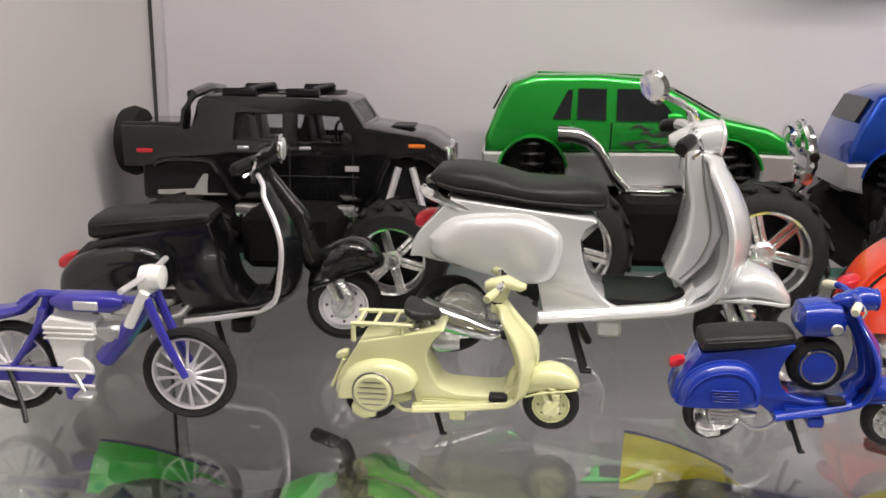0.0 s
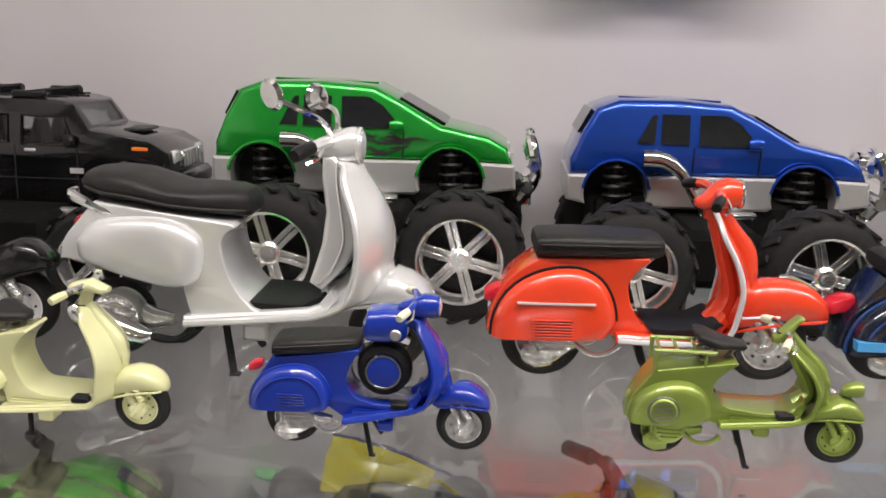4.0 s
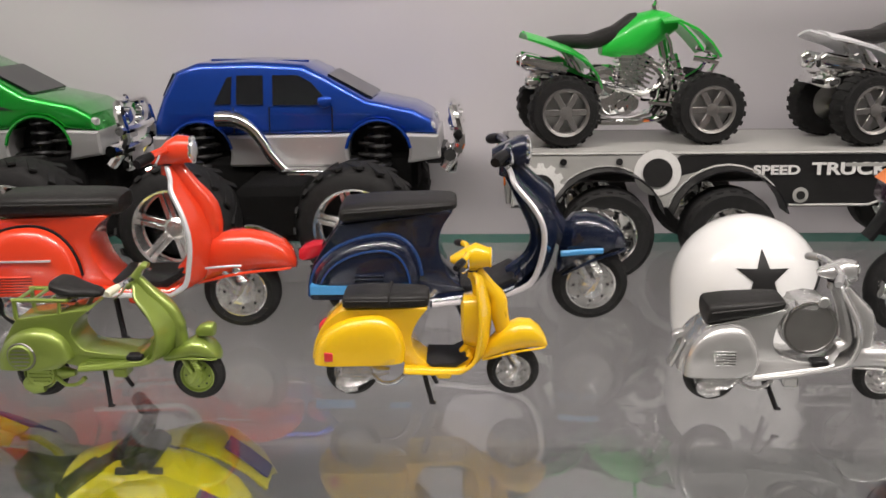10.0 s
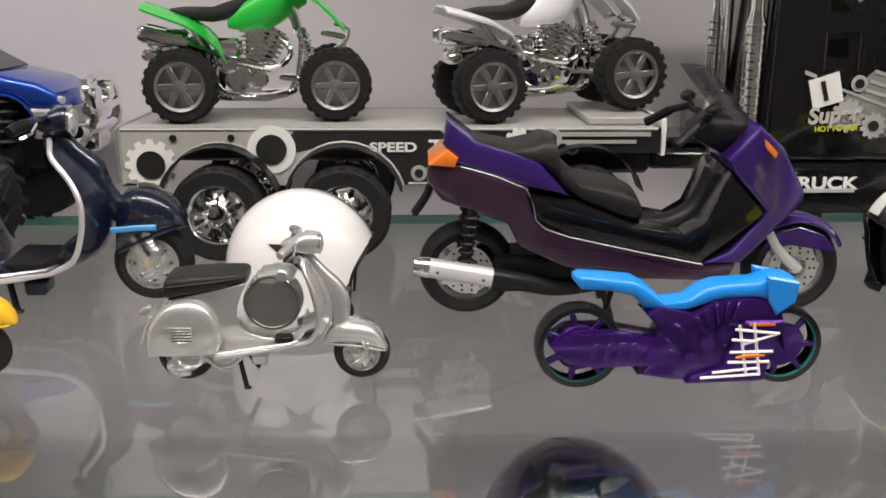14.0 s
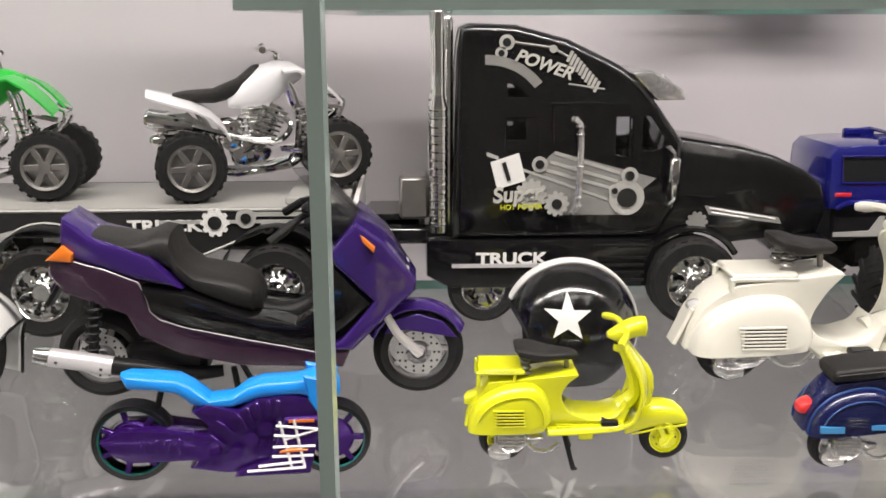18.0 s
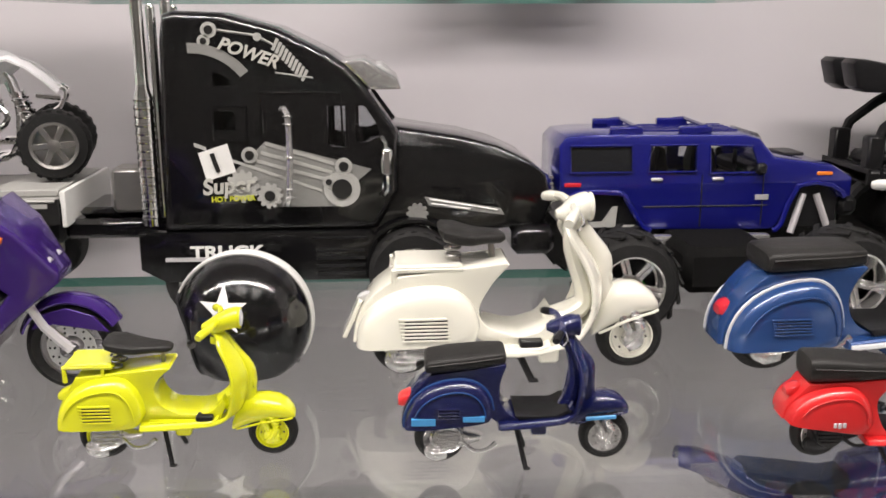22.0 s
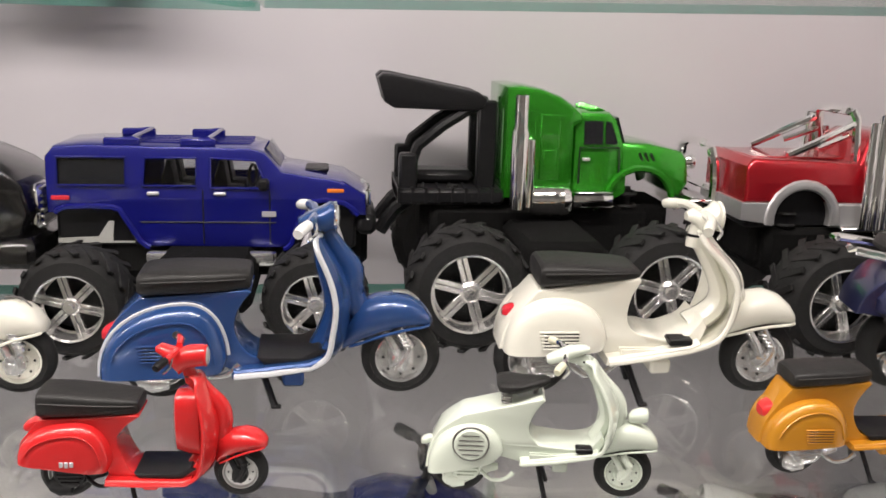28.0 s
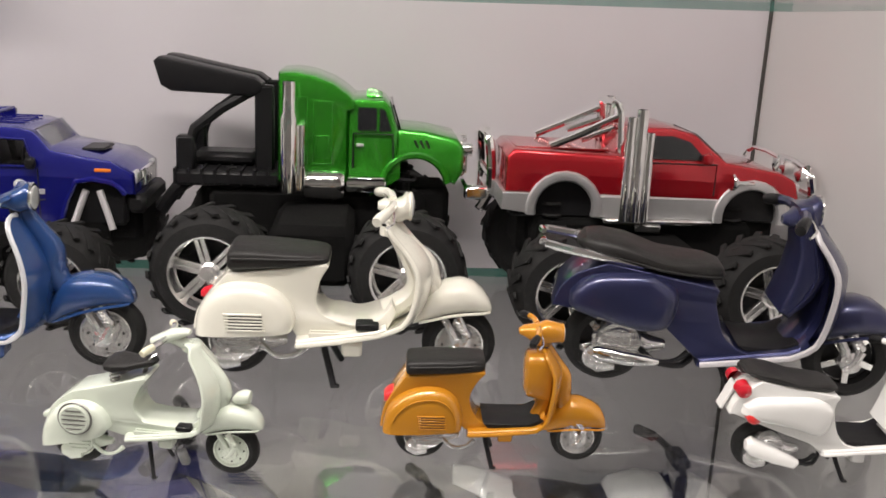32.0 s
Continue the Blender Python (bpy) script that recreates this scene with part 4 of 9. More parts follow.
        fd.append((x, min(w0z + (w2z - 0.03 - w0z) * f + 0.028 * math.sin(math.pi * f), top - 0.012), top, hw if not gts else hw * 1.1))
    fm = part("front_fender", hull(St(fd), 2.35, 18), body, o)
    part("fender_lip", both(tube(T(*[(x, -hw * 0.93, zb + 0.012) for x, zb, zt, hw in fd[1:-1]]), 0.007 * s, 6, 2)), body, fm)
    if stripe:
        thick = 0.013 if stripe[0] == BLUEDECAL else 0.005
        za = jz - 0.115
        part("fender_stripe", both(tube(T((jx - 0.02, -0.098, za - 0.006), (jx + 0.04, -0.104, za), (jx + 0.10, -0.104, za + 0.004), (jx + 0.16, -0.100, za + 0.004)), thick * s, 6, 2, 0.6)), stripe[0], fm)
    if crest:
        part("fender_crest", tube(T((w1x - 0.03, 0, w1z + 0.004), (w1x + 0.03, 0, w1z + 0.002), (w2x - 0.06, 0, w2z + 0.66 * (w1z - w2z))), 0.010 * s, 6, 2), CHROME, fm)
    # wheels
    w = 0.088 if not gts else 0.10
    scooter_wheel(o, 1.0 * s, R * s, w * s, hubcap or rim, spokes, name="front_wheel")
    scooter_wheel(o, 0.0, R * s, w * s, rim, spokes, name="rear_wheel")
    zt = max(0.30, R + 0.12)
    part("fork", join(tube(T((0.925, -0.055, zt), (0.955, -0.072, (zt + R) / 2 + 0.02), (0.99, -0.072, R + 0.01)), [0.017 * s, 0.020 * s, 0.020 * s], 8, 2),
                      tube(T((0.985, -0.066, zt + 0.01), (1.03, -0.082, R + 0.055)), [0.021 * s, 0.023 * s], 10, 1),
                      *[moved(ringtorus(0.024 * s, 0.006 * s, 12, 5), Matrix.Translation(((0.992 + 0.010 * i) * s, -(0.068 + 0.003 * i) * s, (zt - 0.012 - (zt - R - 0.06) * 0.2 * i) * s)) @ Euler((radians(90), 0, 0)).to_matrix().to_4x4() @ Euler((0, 0, 0)).to_matrix().to_4x4()) for i in range(4)],
                      tube(T((1.035, -0.085, R + 0.055), (1.005, -0.090, R + 0.0), (0.97, -0.085, R - 0.03)), [0.018 * s, 0.020 * s, 0.014 * s], 8, 2),
                      lathe([(0.0, -0.098 * s), (0.024 * s, -0.097 * s), (0.046 * s, -0.085 * s), (0.05 * s, -0.052 * s)], 16, (1.0 * s, 0, R * s))), fork, o, "fork link and damper")
    # engine, exhaust, stand
    ez0 = R + 0.035
    part("engine", join(hull(St(((-0.06, R - 0.03, R + 0.05, 0.03), (-0.02, R - 0.06, R + 0.09, 0.05), (0.08, R - 0.05, R + 0.09, 0.05), (0.17, R - 0.02, R + 0.05, 0.04), (0.24, R, R + 0.035, 0.02))), 3.2, 12, -0.06 * s),
                        lathe([(0.092 * s, -0.045 * s), (0.095 * s, -0.105 * s), (0.086 * s, -0.122 * s), (0.064 * s, -0.118 * s), (0.058 * s, -0.124 * s), (0.0, -0.125 * s)], 24, (0.045 * s, 0, ez0 * s)),
                        *[box((0.045 - q) * s, (0.045 + q) * s, -0.130 * s, -0.12 * s, (ez0 + z - 0.006) * s, (ez0 + z + 0.006) * s, 0.001 * s) for z, q in ((-0.054, 0.05), (-0.03, 0.068), (-0.006, 0.074), (0.018, 0.072), (0.042, 0.06))],
                        lathe([(0.05 * s, -0.05 * s), (0.052 * s, -0.088 * s), (0.036 * s, -0.10 * s), (0.0, -0.102 * s)], 16, (-0.045 * s, 0, (R - 0.055) * s)),
                        hull(St(((-0.085, R - 0.09, R - 0.02, 0.02), (-0.03, R - 0.12, R - 0.03, 0.028), (0.04, R - 0.105, R - 0.04, 0.022))), 3, 10, -0.08 * s)), engine, o, "cast engine block with slotted fan cover")
    part("kick_lever", tube(T((0.13, -0.10, R + 0.01), (0.20, -0.125, R - 0.035), (0.28, -0.13, R - 0.025), (0.33, -0.125, R + 0.015)), [0.013 * s, 0.012 * s, 0.012 * s, 0.016 * s], 8, 3), engine if not gts else BLACK, o)
    if pipe:
        a0, b0, a1, b1, q = pipe
        part("silencer", hull(St(((a0, b0 - q * 0.4, b0 + q * 0.7, q * 0.5), (a0 + 0.03, b0 - q, b0 + q, q * 0.9), ((a0 + a1) / 2, (b0 + b1) / 2 - q * 0.9, (b0 + b1) / 2 + q * 0.9, q), (a1 - 0.03, b1 - q * 0.6, b1 + q * 0.6, q * 0.7), (a1, b1 - q * 0.25, b1 + q * 0.3, q * 0.3))), 2.4, 14, -0.15 * s), P_WHITE if body is P_WHITE else CHROME, o, "bright silencer shield")
        part("exhaust_pipe", tube(T((a1 - 0.02, -0.15, b1), (a1 + 0.10, -0.12, b1 - 0.02), (a1 + 0.16, -0.06, b1 + 0.03)), 0.014 * s, 8, 3), BLACK, o)
    if rail:
        part("seat_grab_rail", both(tube(T((rail[0], -0.06, rail[1]), (rail[0] + 0.01, -0.115, rail[1] - 0.005), ((rail[0] + rail[2]) / 2, -0.14, (rail[1] + rail[3]) / 2), (rail[2], -0.135, rail[3])), [0.012 * s, 0.018 * s, 0.017 * s, 0.011 * s], 8, 3)), CHROME, o, "chrome grab rail")
    kx = rx0 + 0.14
    part("kickstand", join(tube(T((kx - 0.03, -0.05, rz0), (kx, -0.10, rz0 / 2), (kx + 0.03, -0.15, 0.004)), 0.015 * s, 6, 2), tube(T((kx - 0.03, 0.05, rz0), (kx + 0.01, 0.10, rz0 / 2), (kx + 0.05, 0.14, 0.004)), 0.015 * s, 6, 2), box((kx + 0.015) * s, (kx + 0.055) * s, -0.165 * s, -0.138 * s, 0.0, 0.012 * s, 0.003 * s)), BLACK, o, "black wire kickstand")
    part("stand_bracket", box((rx0 + 0.20) * s, (rx0 + 0.29) * s, -0.14 * s, -0.03 * s, (rz0 - 0.055) * s, (rz0 + 0.01) * s, 0.012 * s), body if not gts else ALLOY, o)
    # tail lamp, plate, seat
    ox, oz = tl or (tx + 0.025, tz + 0.16)
    part("tail_lamp", hull(St([(ox + x * tk, oz + a * tk, oz + b * tk, q * tk) for x, a, b, q in ((-0.035, -0.040, 0.006, 0.04), (-0.015, -0.046, 0.026, 0.055), (0.03, -0.036, 0.044, 0.06), (0.075, -0.01, 0.044, 0.045))]), 3.5, 12), tail, o, "red tail lamp" if tail in (REDLENS, REDPLASTIC) else "")
    if plate:
        part("rear_plate", join(slab(P([(tx - 0.045, tz + 0.01), (tx - 0.028, tz + 0.004), (tx + 0.045, tz + 0.17), (tx + 0.028, tz + 0.178)]), -0.05 * s, 0.05 * s, 0.004 * s, 1), box((tx + 0.0) * s, (tx + 0.06) * s, -0.02 * s, 0.02 * s, (tz + 0.07) * s, (tz + 0.10) * s)), body, o)
    if style == "bench":
        st = []
        for f, db, dt, hw in ((0.0, 0.03, -0.045, 0.105), (0.012, 0.008, -0.016, 0.124), (0.05, 0.0, -0.002, 0.133), (0.3, 0.0, 0.004, 0.14), (0.55, 0.0, 0.002, 0.138), (0.8, 0.0, 0.0, 0.128), (0.95, 0.0, -0.004, 0.112), (0.99, 0.008, -0.016, 0.10), (1.0, 0.025, -0.04, 0.085)):
            x = min(ax, dx) + (max(gx, hx) - min(ax, dx)) * f
            st.append((x, az + (hz - az) * f + db + 0.002, dz - 0.025 + (gz - 0.012 - dz) * f + dt, hw))
        bs = part("seat", hull(St(st), 3.8, 28), seat, o, "black quilted bench seat")
        part("seat_piping", both(tube(T(*[(x, -hw - 0.002, zt * 0.62 + zb * 0.38) for x, zb, zt, hw in st[2:-2]]), 0.006 * s, 5, 2)), seat, bs)
        if strap:
            x, zb, zt2, hw = st[4]
            part("seat_strap", tube(T((x, -hw - 0.003, zb + 0.03), (x, -hw - 0.001, zt2 - 0.02), (x, -hw * 0.8, zt2 + 0.004), (x, 0.0, zt2 + 0.006), (x, hw * 0.8, zt2 + 0.004), (x, hw + 0.001, zt2 - 0.02)), 0.009 * s, 5, 2), seat, bs)
    elif gts:
        x0 = min(ax, dx) - 0.07
        st = []
        for f, db, dt, hw in ((0.0, 0.03, -0.05, 0.06), (0.05, 0.012, -0.015, 0.105), (0.16, 0.0, 0.0, 0.14), (0.32, 0.0, 0.002, 0.148), (0.46, 0.0, -0.014, 0.15), (0.56, 0.0, -0.026, 0.15), (0.72, 0.0, -0.018, 0.142), (0.88, 0.0, -0.006, 0.12), (0.97, 0.004, -0.012, 0.09), (1.0, 0.02, -0.035, 0.06)):
            x = x0 + (gx - x0) * f
            st.append((x, az + 0.012 + (hz - az) * f + db, dz + (gz - dz) * f + dt, hw))
        gs = part("seat", hull(St(st), 3.0, 22), seat, o, "contoured black two-step seat")
        part("seat_piping", both(tube(T(*[(x, -hw * 0.99, zb + 0.3 * (zt2 - zb)) for x, zb, zt2, hw in st[1:-1]]), 0.006 * s, 5, 2)), seat, gs)
    else:
        th = 0.075
        sd = part("saddle", hull(St([(dx + (gx - dx) * f, dz + (gz - dz) * f - th * b, dz + (gz - dz) * f + c, hw) for f, b, c, hw in ((-0.06, 0.45, -0.012, 0.075), (0.0, 0.8, 0.0, 0.115), (0.2, 1.0, 0.004, 0.13), (0.45, 0.95, -0.008, 0.11), (0.7, 0.8, -0.004, 0.075), (0.92, 0.7, 0.0, 0.055), (1.0, 0.5, -0.012, 0.035))]), 2.8, 18), seat, o, "black single saddle")
        n = 5
        zb0, zb1 = height_on([(ax, az), (hx, hz)], dx + 0.06) - 0.01, dz - th * 0.8
        part("saddle_spring", join(*[moved(ringtorus(0.028 * s, 0.0065 * s, 12, 5), Matrix.Translation(((dx + 0.045) * s, y * s, (zb0 + (zb1 - zb0) * i / (n - 1)) * s)) @ Euler((radians(90), 0, 0)).to_matrix().to_4x4()) for i in range(n) for y in (-0.055, 0.055)], tube(T((gx - 0.06, 0, gz - 0.04), (hx - 0.06, 0, hz - 0.01)), 0.014 * s, 8, 1)), STEEL, sd)
        if rack:
            r0, r1, k0, k1, full = rack
            rk = part("rear_rack", join(*[tube(T((r1, y, k1), (r0 + 0.02, y, k1), (r0, y, k1 - 0.012), (r0, y, k0)), 0.014 * s, 7, 2) for y in (-0.11, 0.11)], *[tube(T((r1 - 0.05, y, k1), (r1 - 0.06, y, k0)), 0.011 * s, 6, 1) for y in (-0.11, 0.11)],
                                        *[tube(T((x, -0.11, k1), (x, 0.11, k1)), 0.011 * s, 6, 1) for x in (r0 + 0.02, r0 + 0.35 * (r1 - r0), r0 + 0.68 * (r1 - r0), r1)]), body, o)
            if full:
                part("rack_plate", box(r0 * s, r1 * s, -0.12 * s, 0.12 * s, (k1 - 0.004) * s, (k1 + 0.024) * s, 0.01 * s), body, rk)
    if round_lamp:
        ux0, uz0 = round_lamp
        part("round_tail_lamp", both(lathe([(0.0, -0.152 * s), (0.030 * s, -0.147 * s), (0.046 * s, -0.132 * s), (0.050 * s, -0.06 * s)], 22, (ux0 * s, 0, uz0 * s))), REDLENS, o, "round red tail lamp")
        part("oval_reflector", both(moved(lathe([(0.0, -0.196 * s), (0.030 * s, -0.193 * s), (0.044 * s, -0.182 * s), (0.046 * s, -0.12 * s)], 20), Matrix.Translation(((ux0 + 0.06) * s, 0, (uz0 - 0.16) * s)) @ Euler((0, 0.4, 0)).to_matrix().to_4x4() @ Matrix.Diagonal((1.0, 1.0, 0.7, 1.0)))), REDPLASTIC, o, "orange-red oval reflector")
    if marker:
        part("side_reflector", both(box(marker[0] * s, (marker[0] + 0.055) * s, -0.207 * s, -0.10 * s, marker[1] * s, (marker[1] + 0.06) * s, 0.006 * s)), REDPLASTIC, o, "red side reflector")
    if badge:
        part("badge", join(*[box((badge[0] + 0.028 * i) * s, (badge[0] + 0.022 + 0.028 * i) * s, -0.2125 * s, -0.19 * s, (badge[1] - 0.004 * (i % 2)) * s, (badge[1] + 0.032) * s, 0.003 * s) for i in range(3)]), ALU, o)
    if spare:
        sx, sz, sr, kind = spare
        part("spare_wheel", lathe([(sr * 0.55 * s, -0.065 * s), (sr * 0.72 * s, -0.085 * s), (sr * 0.92 * s, -0.066 * s), (sr * s, -0.01 * s), (sr * 0.92 * s, 0.05 * s), (sr * 0.7 * s, 0.065 * s), (sr * 0.5 * s, 0.06 * s)], 30, (sx * s, -0.02 * s, sz * s)), RUBBER if kind != "cover" else body, o, "spare wheel")
        if kind == "cover":
            part("spare_cover", lathe([(sr * 0.86 * s, -0.08 * s), (sr * 0.84 * s, -0.104 * s), (sr * 0.5 * s, -0.108 * s), (0.0, -0.109 * s)], 28, (sx * s, -0.02 * s, sz * s)), STEEL, o, "smooth grey wheel cover")
            part("cover_ring", ringtorus(sr * 0.9 * s, 0.012 * s, 30, 6, (sx * s, -0.118 * s, sz * s)), CHROME, o)
        else:
            part("spare_cover", lathe([(sr * 0.60 * s, -0.06 * s), (sr * 0.58 * s, -0.092 * s), (sr * 0.3 * s, -0.10 * s), (0.0, -0.101 * s)], 26, (sx * s, -0.02 * s, sz * s)), body, o)
            part("cover_ring", ringtorus(sr * 0.61 * s, 0.010 * s, 28, 6, (sx * s, -0.108 * s, sz * s)), CHROME, o)
    if glove:
        x0, x1, z0, z1 = glove
        part("glove_box", hull(St(((x0, z0 + 0.03, z1 - 0.07, 0.09), (x0 + 0.025, z0, z1 - 0.02, 0.125), ((x0 + x1) / 2, z0 - 0.004, z1, 0.13), (x1 - 0.03, z0 + 0.004, z1 - 0.01, 0.12), (x1, z0 + 0.03, z1 - 0.05, 0.09))), 4, 18), body, o)
        part("badge", lathe([(0.034 * s, -0.128 * s), (0.026 * s, -0.138 * s), (0.0, -0.139 * s)], 16, ((x1 - 0.06) * s, 0, (z0 + 0.06) * s)), ALLOY, o)
    if mirror:
        ix, iz = mirror
        for sy, fx1, fz1 in ((-1, ix, iz), (1, ix + 0.05, iz - 0.05)):
            part("mirror_arm", tube(T((p1x - 0.03, sy * 0.06, p1z - 0.02), (p1x - 0.05, sy * 0.12, p1z + 0.04), (fx1 + 0.02, sy * 0.19, fz1 - 0.02)), 0.010 * s, 6, 3), CHROME, o)
            part("mirror", moved(lathe([(0.0, -0.012 * s), (0.042 * s, -0.012 * s), (0.054 * s, 0.0), (0.042 * s, 0.012 * s), (0.0, 0.015 * s)], 18, axis="x"), Matrix.Translation((fx1 * s, sy * 0.2 * s, fz1 * s)) @ Euler((0, radians(-10), radians(55 if sy < 0 else -35))).to_matrix().to_4x4()), CHROME, o, "round chrome mirror")
    return o


P_CREAM = paint("cream_paint", (0.64, 0.65, 0.36))
P_BLUE = paint("bright_blue_paint", (0.006, 0.032, 0.34))
P_OLIVE = paint("olive_green_paint", (0.24, 0.32, 0.06), 0.45, 0.34)
P_YELLOW = paint("yellow_paint", (0.86, 0.53, 0.008))
P_SILVER = paint("silver_paint", (0.68, 0.68, 0.67), 0.7, 0.26)
P_LIME = paint("lime_yellow_paint", (0.70, 0.72, 0.012))
P_NAVY = paint("navy_paint", (0.003, 0.007, 0.024))
P_NAVY2 = paint("deep_blue_paint", (0.005, 0.008, 0.062))
P_RED = paint("red_paint", (0.62, 0.018, 0.02))
P_ORANGERED = paint("orange_red_paint", (0.74, 0.055, 0.018))
P_MINT = paint("mint_white_paint", (0.66, 0.72, 0.62))
P_OCHRE = paint("ochre_paint", (0.56, 0.24, 0.015), 0.15)
P_WHITE = paint("white_paint", (0.80, 0.80, 0.78))
P_IVORY = paint("ivory_paint", (0.76, 0.75, 0.66))
P_STEELBLUE = paint("steel_blue_paint", (0.018, 0.060, 0.20), 0.2)
P_INDIGO = paint("indigo_metallic_paint", (0.022, 0.026, 0.085), 0.55, 0.32)
P_GREY = paint("silver_grey_paint", (0.76, 0.77, 0.77), 0.4, 0.26)
WHITELINE = mat("pale_line", (0.66, 0.68, 0.70), rough=0.35, metal=0.3, noise_amt=0.05)
REDPLASTIC = mat("bright_red_plastic", (0.68, 0.03, 0.03), rough=0.3, coat=0.4, noise_amt=0.05)
BIG = "large model scooters"
# front row
scooter(SHAPES["cream"], 0.0722, -0.0571, -0.084, -2.8, 0.155, P_CREAM, "small cream-yellow model scooter with a black saddle and rear rack", "classic", lamp="none", mat_floor=False, fan=(0.05, 0.25, 0.105), rim=P_CREAM, fork=P_CREAM, engine=P_CREAM, grip=P_CREAM, tail=P_CREAM, tl=(-0.17, 0.38), tk=0.6, plate=True, rack=(-0.07, 0.25, 0.50, 0.60, False), lever=False)
scooter(SHAPES["blue"], 0.067, 0.0766, -0.090, -0.4, 0.161, P_BLUE, "small bright blue model scooter with a spare wheel and glove box", spare=(0.54, 0.50, 0.16, "tyre"), glove=(0.42, 0.67, 0.67, 0.86), grip=CREAMGRIP, seam=P_BLUE, rib=P_BLUE, vents=(-0.04, 0.11, 0.31, 0.39, 5), tl=(-0.23, 0.47), tk=0.75, mat_floor=False)
scooter(SHAPES["olive"], 0.0668, 0.2199, -0.0835, -2.1, 0.163, P_OLIVE, "small olive green model scooter with a black saddle", "classic", lamp="fender_plain", mat_floor=False, fan=(-0.01, 0.345, 0.08), rim=P_OLIVE, fork=P_OLIVE, engine=P_OLIVE, grip=CREAMGRIP, tail=P_OLIVE, tl=(-0.18, 0.36), tk=0.6, rack=(-0.06, 0.27, 0.55, 0.67, False))
scooter(SHAPES["yellow"], 0.0665, 0.3494, -0.081, 1.1, 0.163, P_YELLOW, "small bright yellow model scooter with a black bench seat", inner=(0.68, 0.80, 0.33, 0.66), tl=(-0.15, 0.47), tk=1.05, marker=(-0.14, 0.30), engine=CAST, strap=True)
scooter(SHAPES["silver"], 0.0675, 0.4955, -0.0845, -0.2, 0.162, P_SILVER, "small silver model scooter with a round spare-wheel cover", spare=(0.52, 0.50, 0.165, "cover"), glove=(0.42, 0.64, 0.60, 0.67), tail=P_SILVER, tl=(-0.22, 0.42), tk=0.6, plate=True, trim=P_SILVER, grip=SILVER, vents=(-0.03, 0.10, 0.30, 0.40, 6), mat_floor=False, crest=True)
scooter(SHAPES["lime"], 0.0671, 0.7934, -0.0835, -1.0, 0.150, P_LIME, "small lime yellow model scooter with a black saddle and rack", "saddle", rim=P_LIME, fork=P_LIME, tail=P_LIME, tl=(-0.21, 0.42), tk=0.9, grip=P_LIME, lever=False, rib=P_LIME, vents=(-0.06, 0.12, 0.31, 0.43, 6), rack=(-0.16, 0.11, 0.53, 0.62, True), mat_floor=False, engine=CAST)
scooter(SHAPES["navy2"], 0.0657, 0.9274, -0.0955, -1.5, 0.154, P_NAVY2, "small dark blue model scooter with light blue stripes", seam=P_STEELBLUE, rib=P_STEELBLUE, vents=(-0.02, 0.12, 0.36, 0.44, 4), stripe=(BLUEDECAL, ((-0.17, -0.03, 0.325, 0.365), (0.13, 0.255, 0.345, 0.375))), tail=REDPLASTIC, tl=(-0.21, 0.42), tk=1.05)
scooter(SHAPES["red2"], 0.0635, 1.0781, -0.1015, -2.5, 0.159, P_RED, "small bright red model scooter with a black bench seat", badge=(0.02, 0.285), rim=ALLOY, fork=BLACK, engine=BLACK, tail=P_RED, tl=(-0.19, 0.46), tk=0.9, grip=BLACK, rib=P_RED, inner=(0.63, 0.76, 0.29, 0.68))
scooter(SHAPES["mint"], 0.0628, 1.2240, -0.1052, -8.5, 0.176, P_MINT, "small pale mint model scooter with a sprung black saddle", "classic", lamp="fender_plain", mat_floor=False, fan=(0.07, 0.41, 0.10), rim=P_MINT, fork=P_MINT, engine=P_MINT, grip=CREAMGRIP, tail=P_MINT, tl=(-0.21, 0.33), tk=0.6)
scooter(SHAPES["ochre"], 0.0667, 1.3625, -0.0985, -1.7, 0.168, P_OCHRE, "small ochre model scooter with a black bench seat", tail=REDPLASTIC, tl=(-0.20, 0.44), tk=1.15, rib=P_OCHRE, vents=(-0.02, 0.15, 0.29, 0.39, 6), inner=(0.63, 0.77, 0.44, 0.75))
scooter(SHAPES["white"], 0.068, 1.5065, -0.106, -4.0, 0.155, P_WHITE, "small white model scooter with red rear reflectors", "gts", tail=P_WHITE, tl=(-0.20, 0.56), tk=0.45, round_lamp=(-0.165, 0.575), pipe=(-0.12, 0.22, 0.22, 0.12, 0.06), spokes=5, plate=True)
# middle row
scooter(SHAPES["black"], 0.112, -0.198, 0.009, 2.8, 0.171, GLOSSBLACK, "large glossy black model scooter with silver shield trim", trim=ALU, group=BIG, rim=ALU, tl=(-0.25, 0.36), tk=0.85)
scooter(SHAPES["grey"], 0.1347, -0.0309, 0.002, -2.5, 0.143, P_GREY, "large silver-grey model scooter with chrome mirrors", "gts", mirror=(0.655, 0.985), group=BIG, rim=ALU, tl=(-0.10, 0.50), tk=0.75, pipe=(-0.10, 0.20, 0.19, 0.13, 0.05), rail=(-0.09, 0.62, 0.10, 0.55), spokes=5)
scooter(SHAPES["red"], 0.1065, 0.1769, -0.002, 3.0, 0.182, P_ORANGERED, "large orange-red model scooter with a long black seat", seam=BLACK, trim=WHITELINE, group=BIG, vents=(-0.06, 0.12, 0.245, 0.335, 7), stripe=(WHITELINE, ((-0.13, 0.20, 0.395, 0.402),)), tl=(-0.23, 0.39), tk=0.95, crest=True)
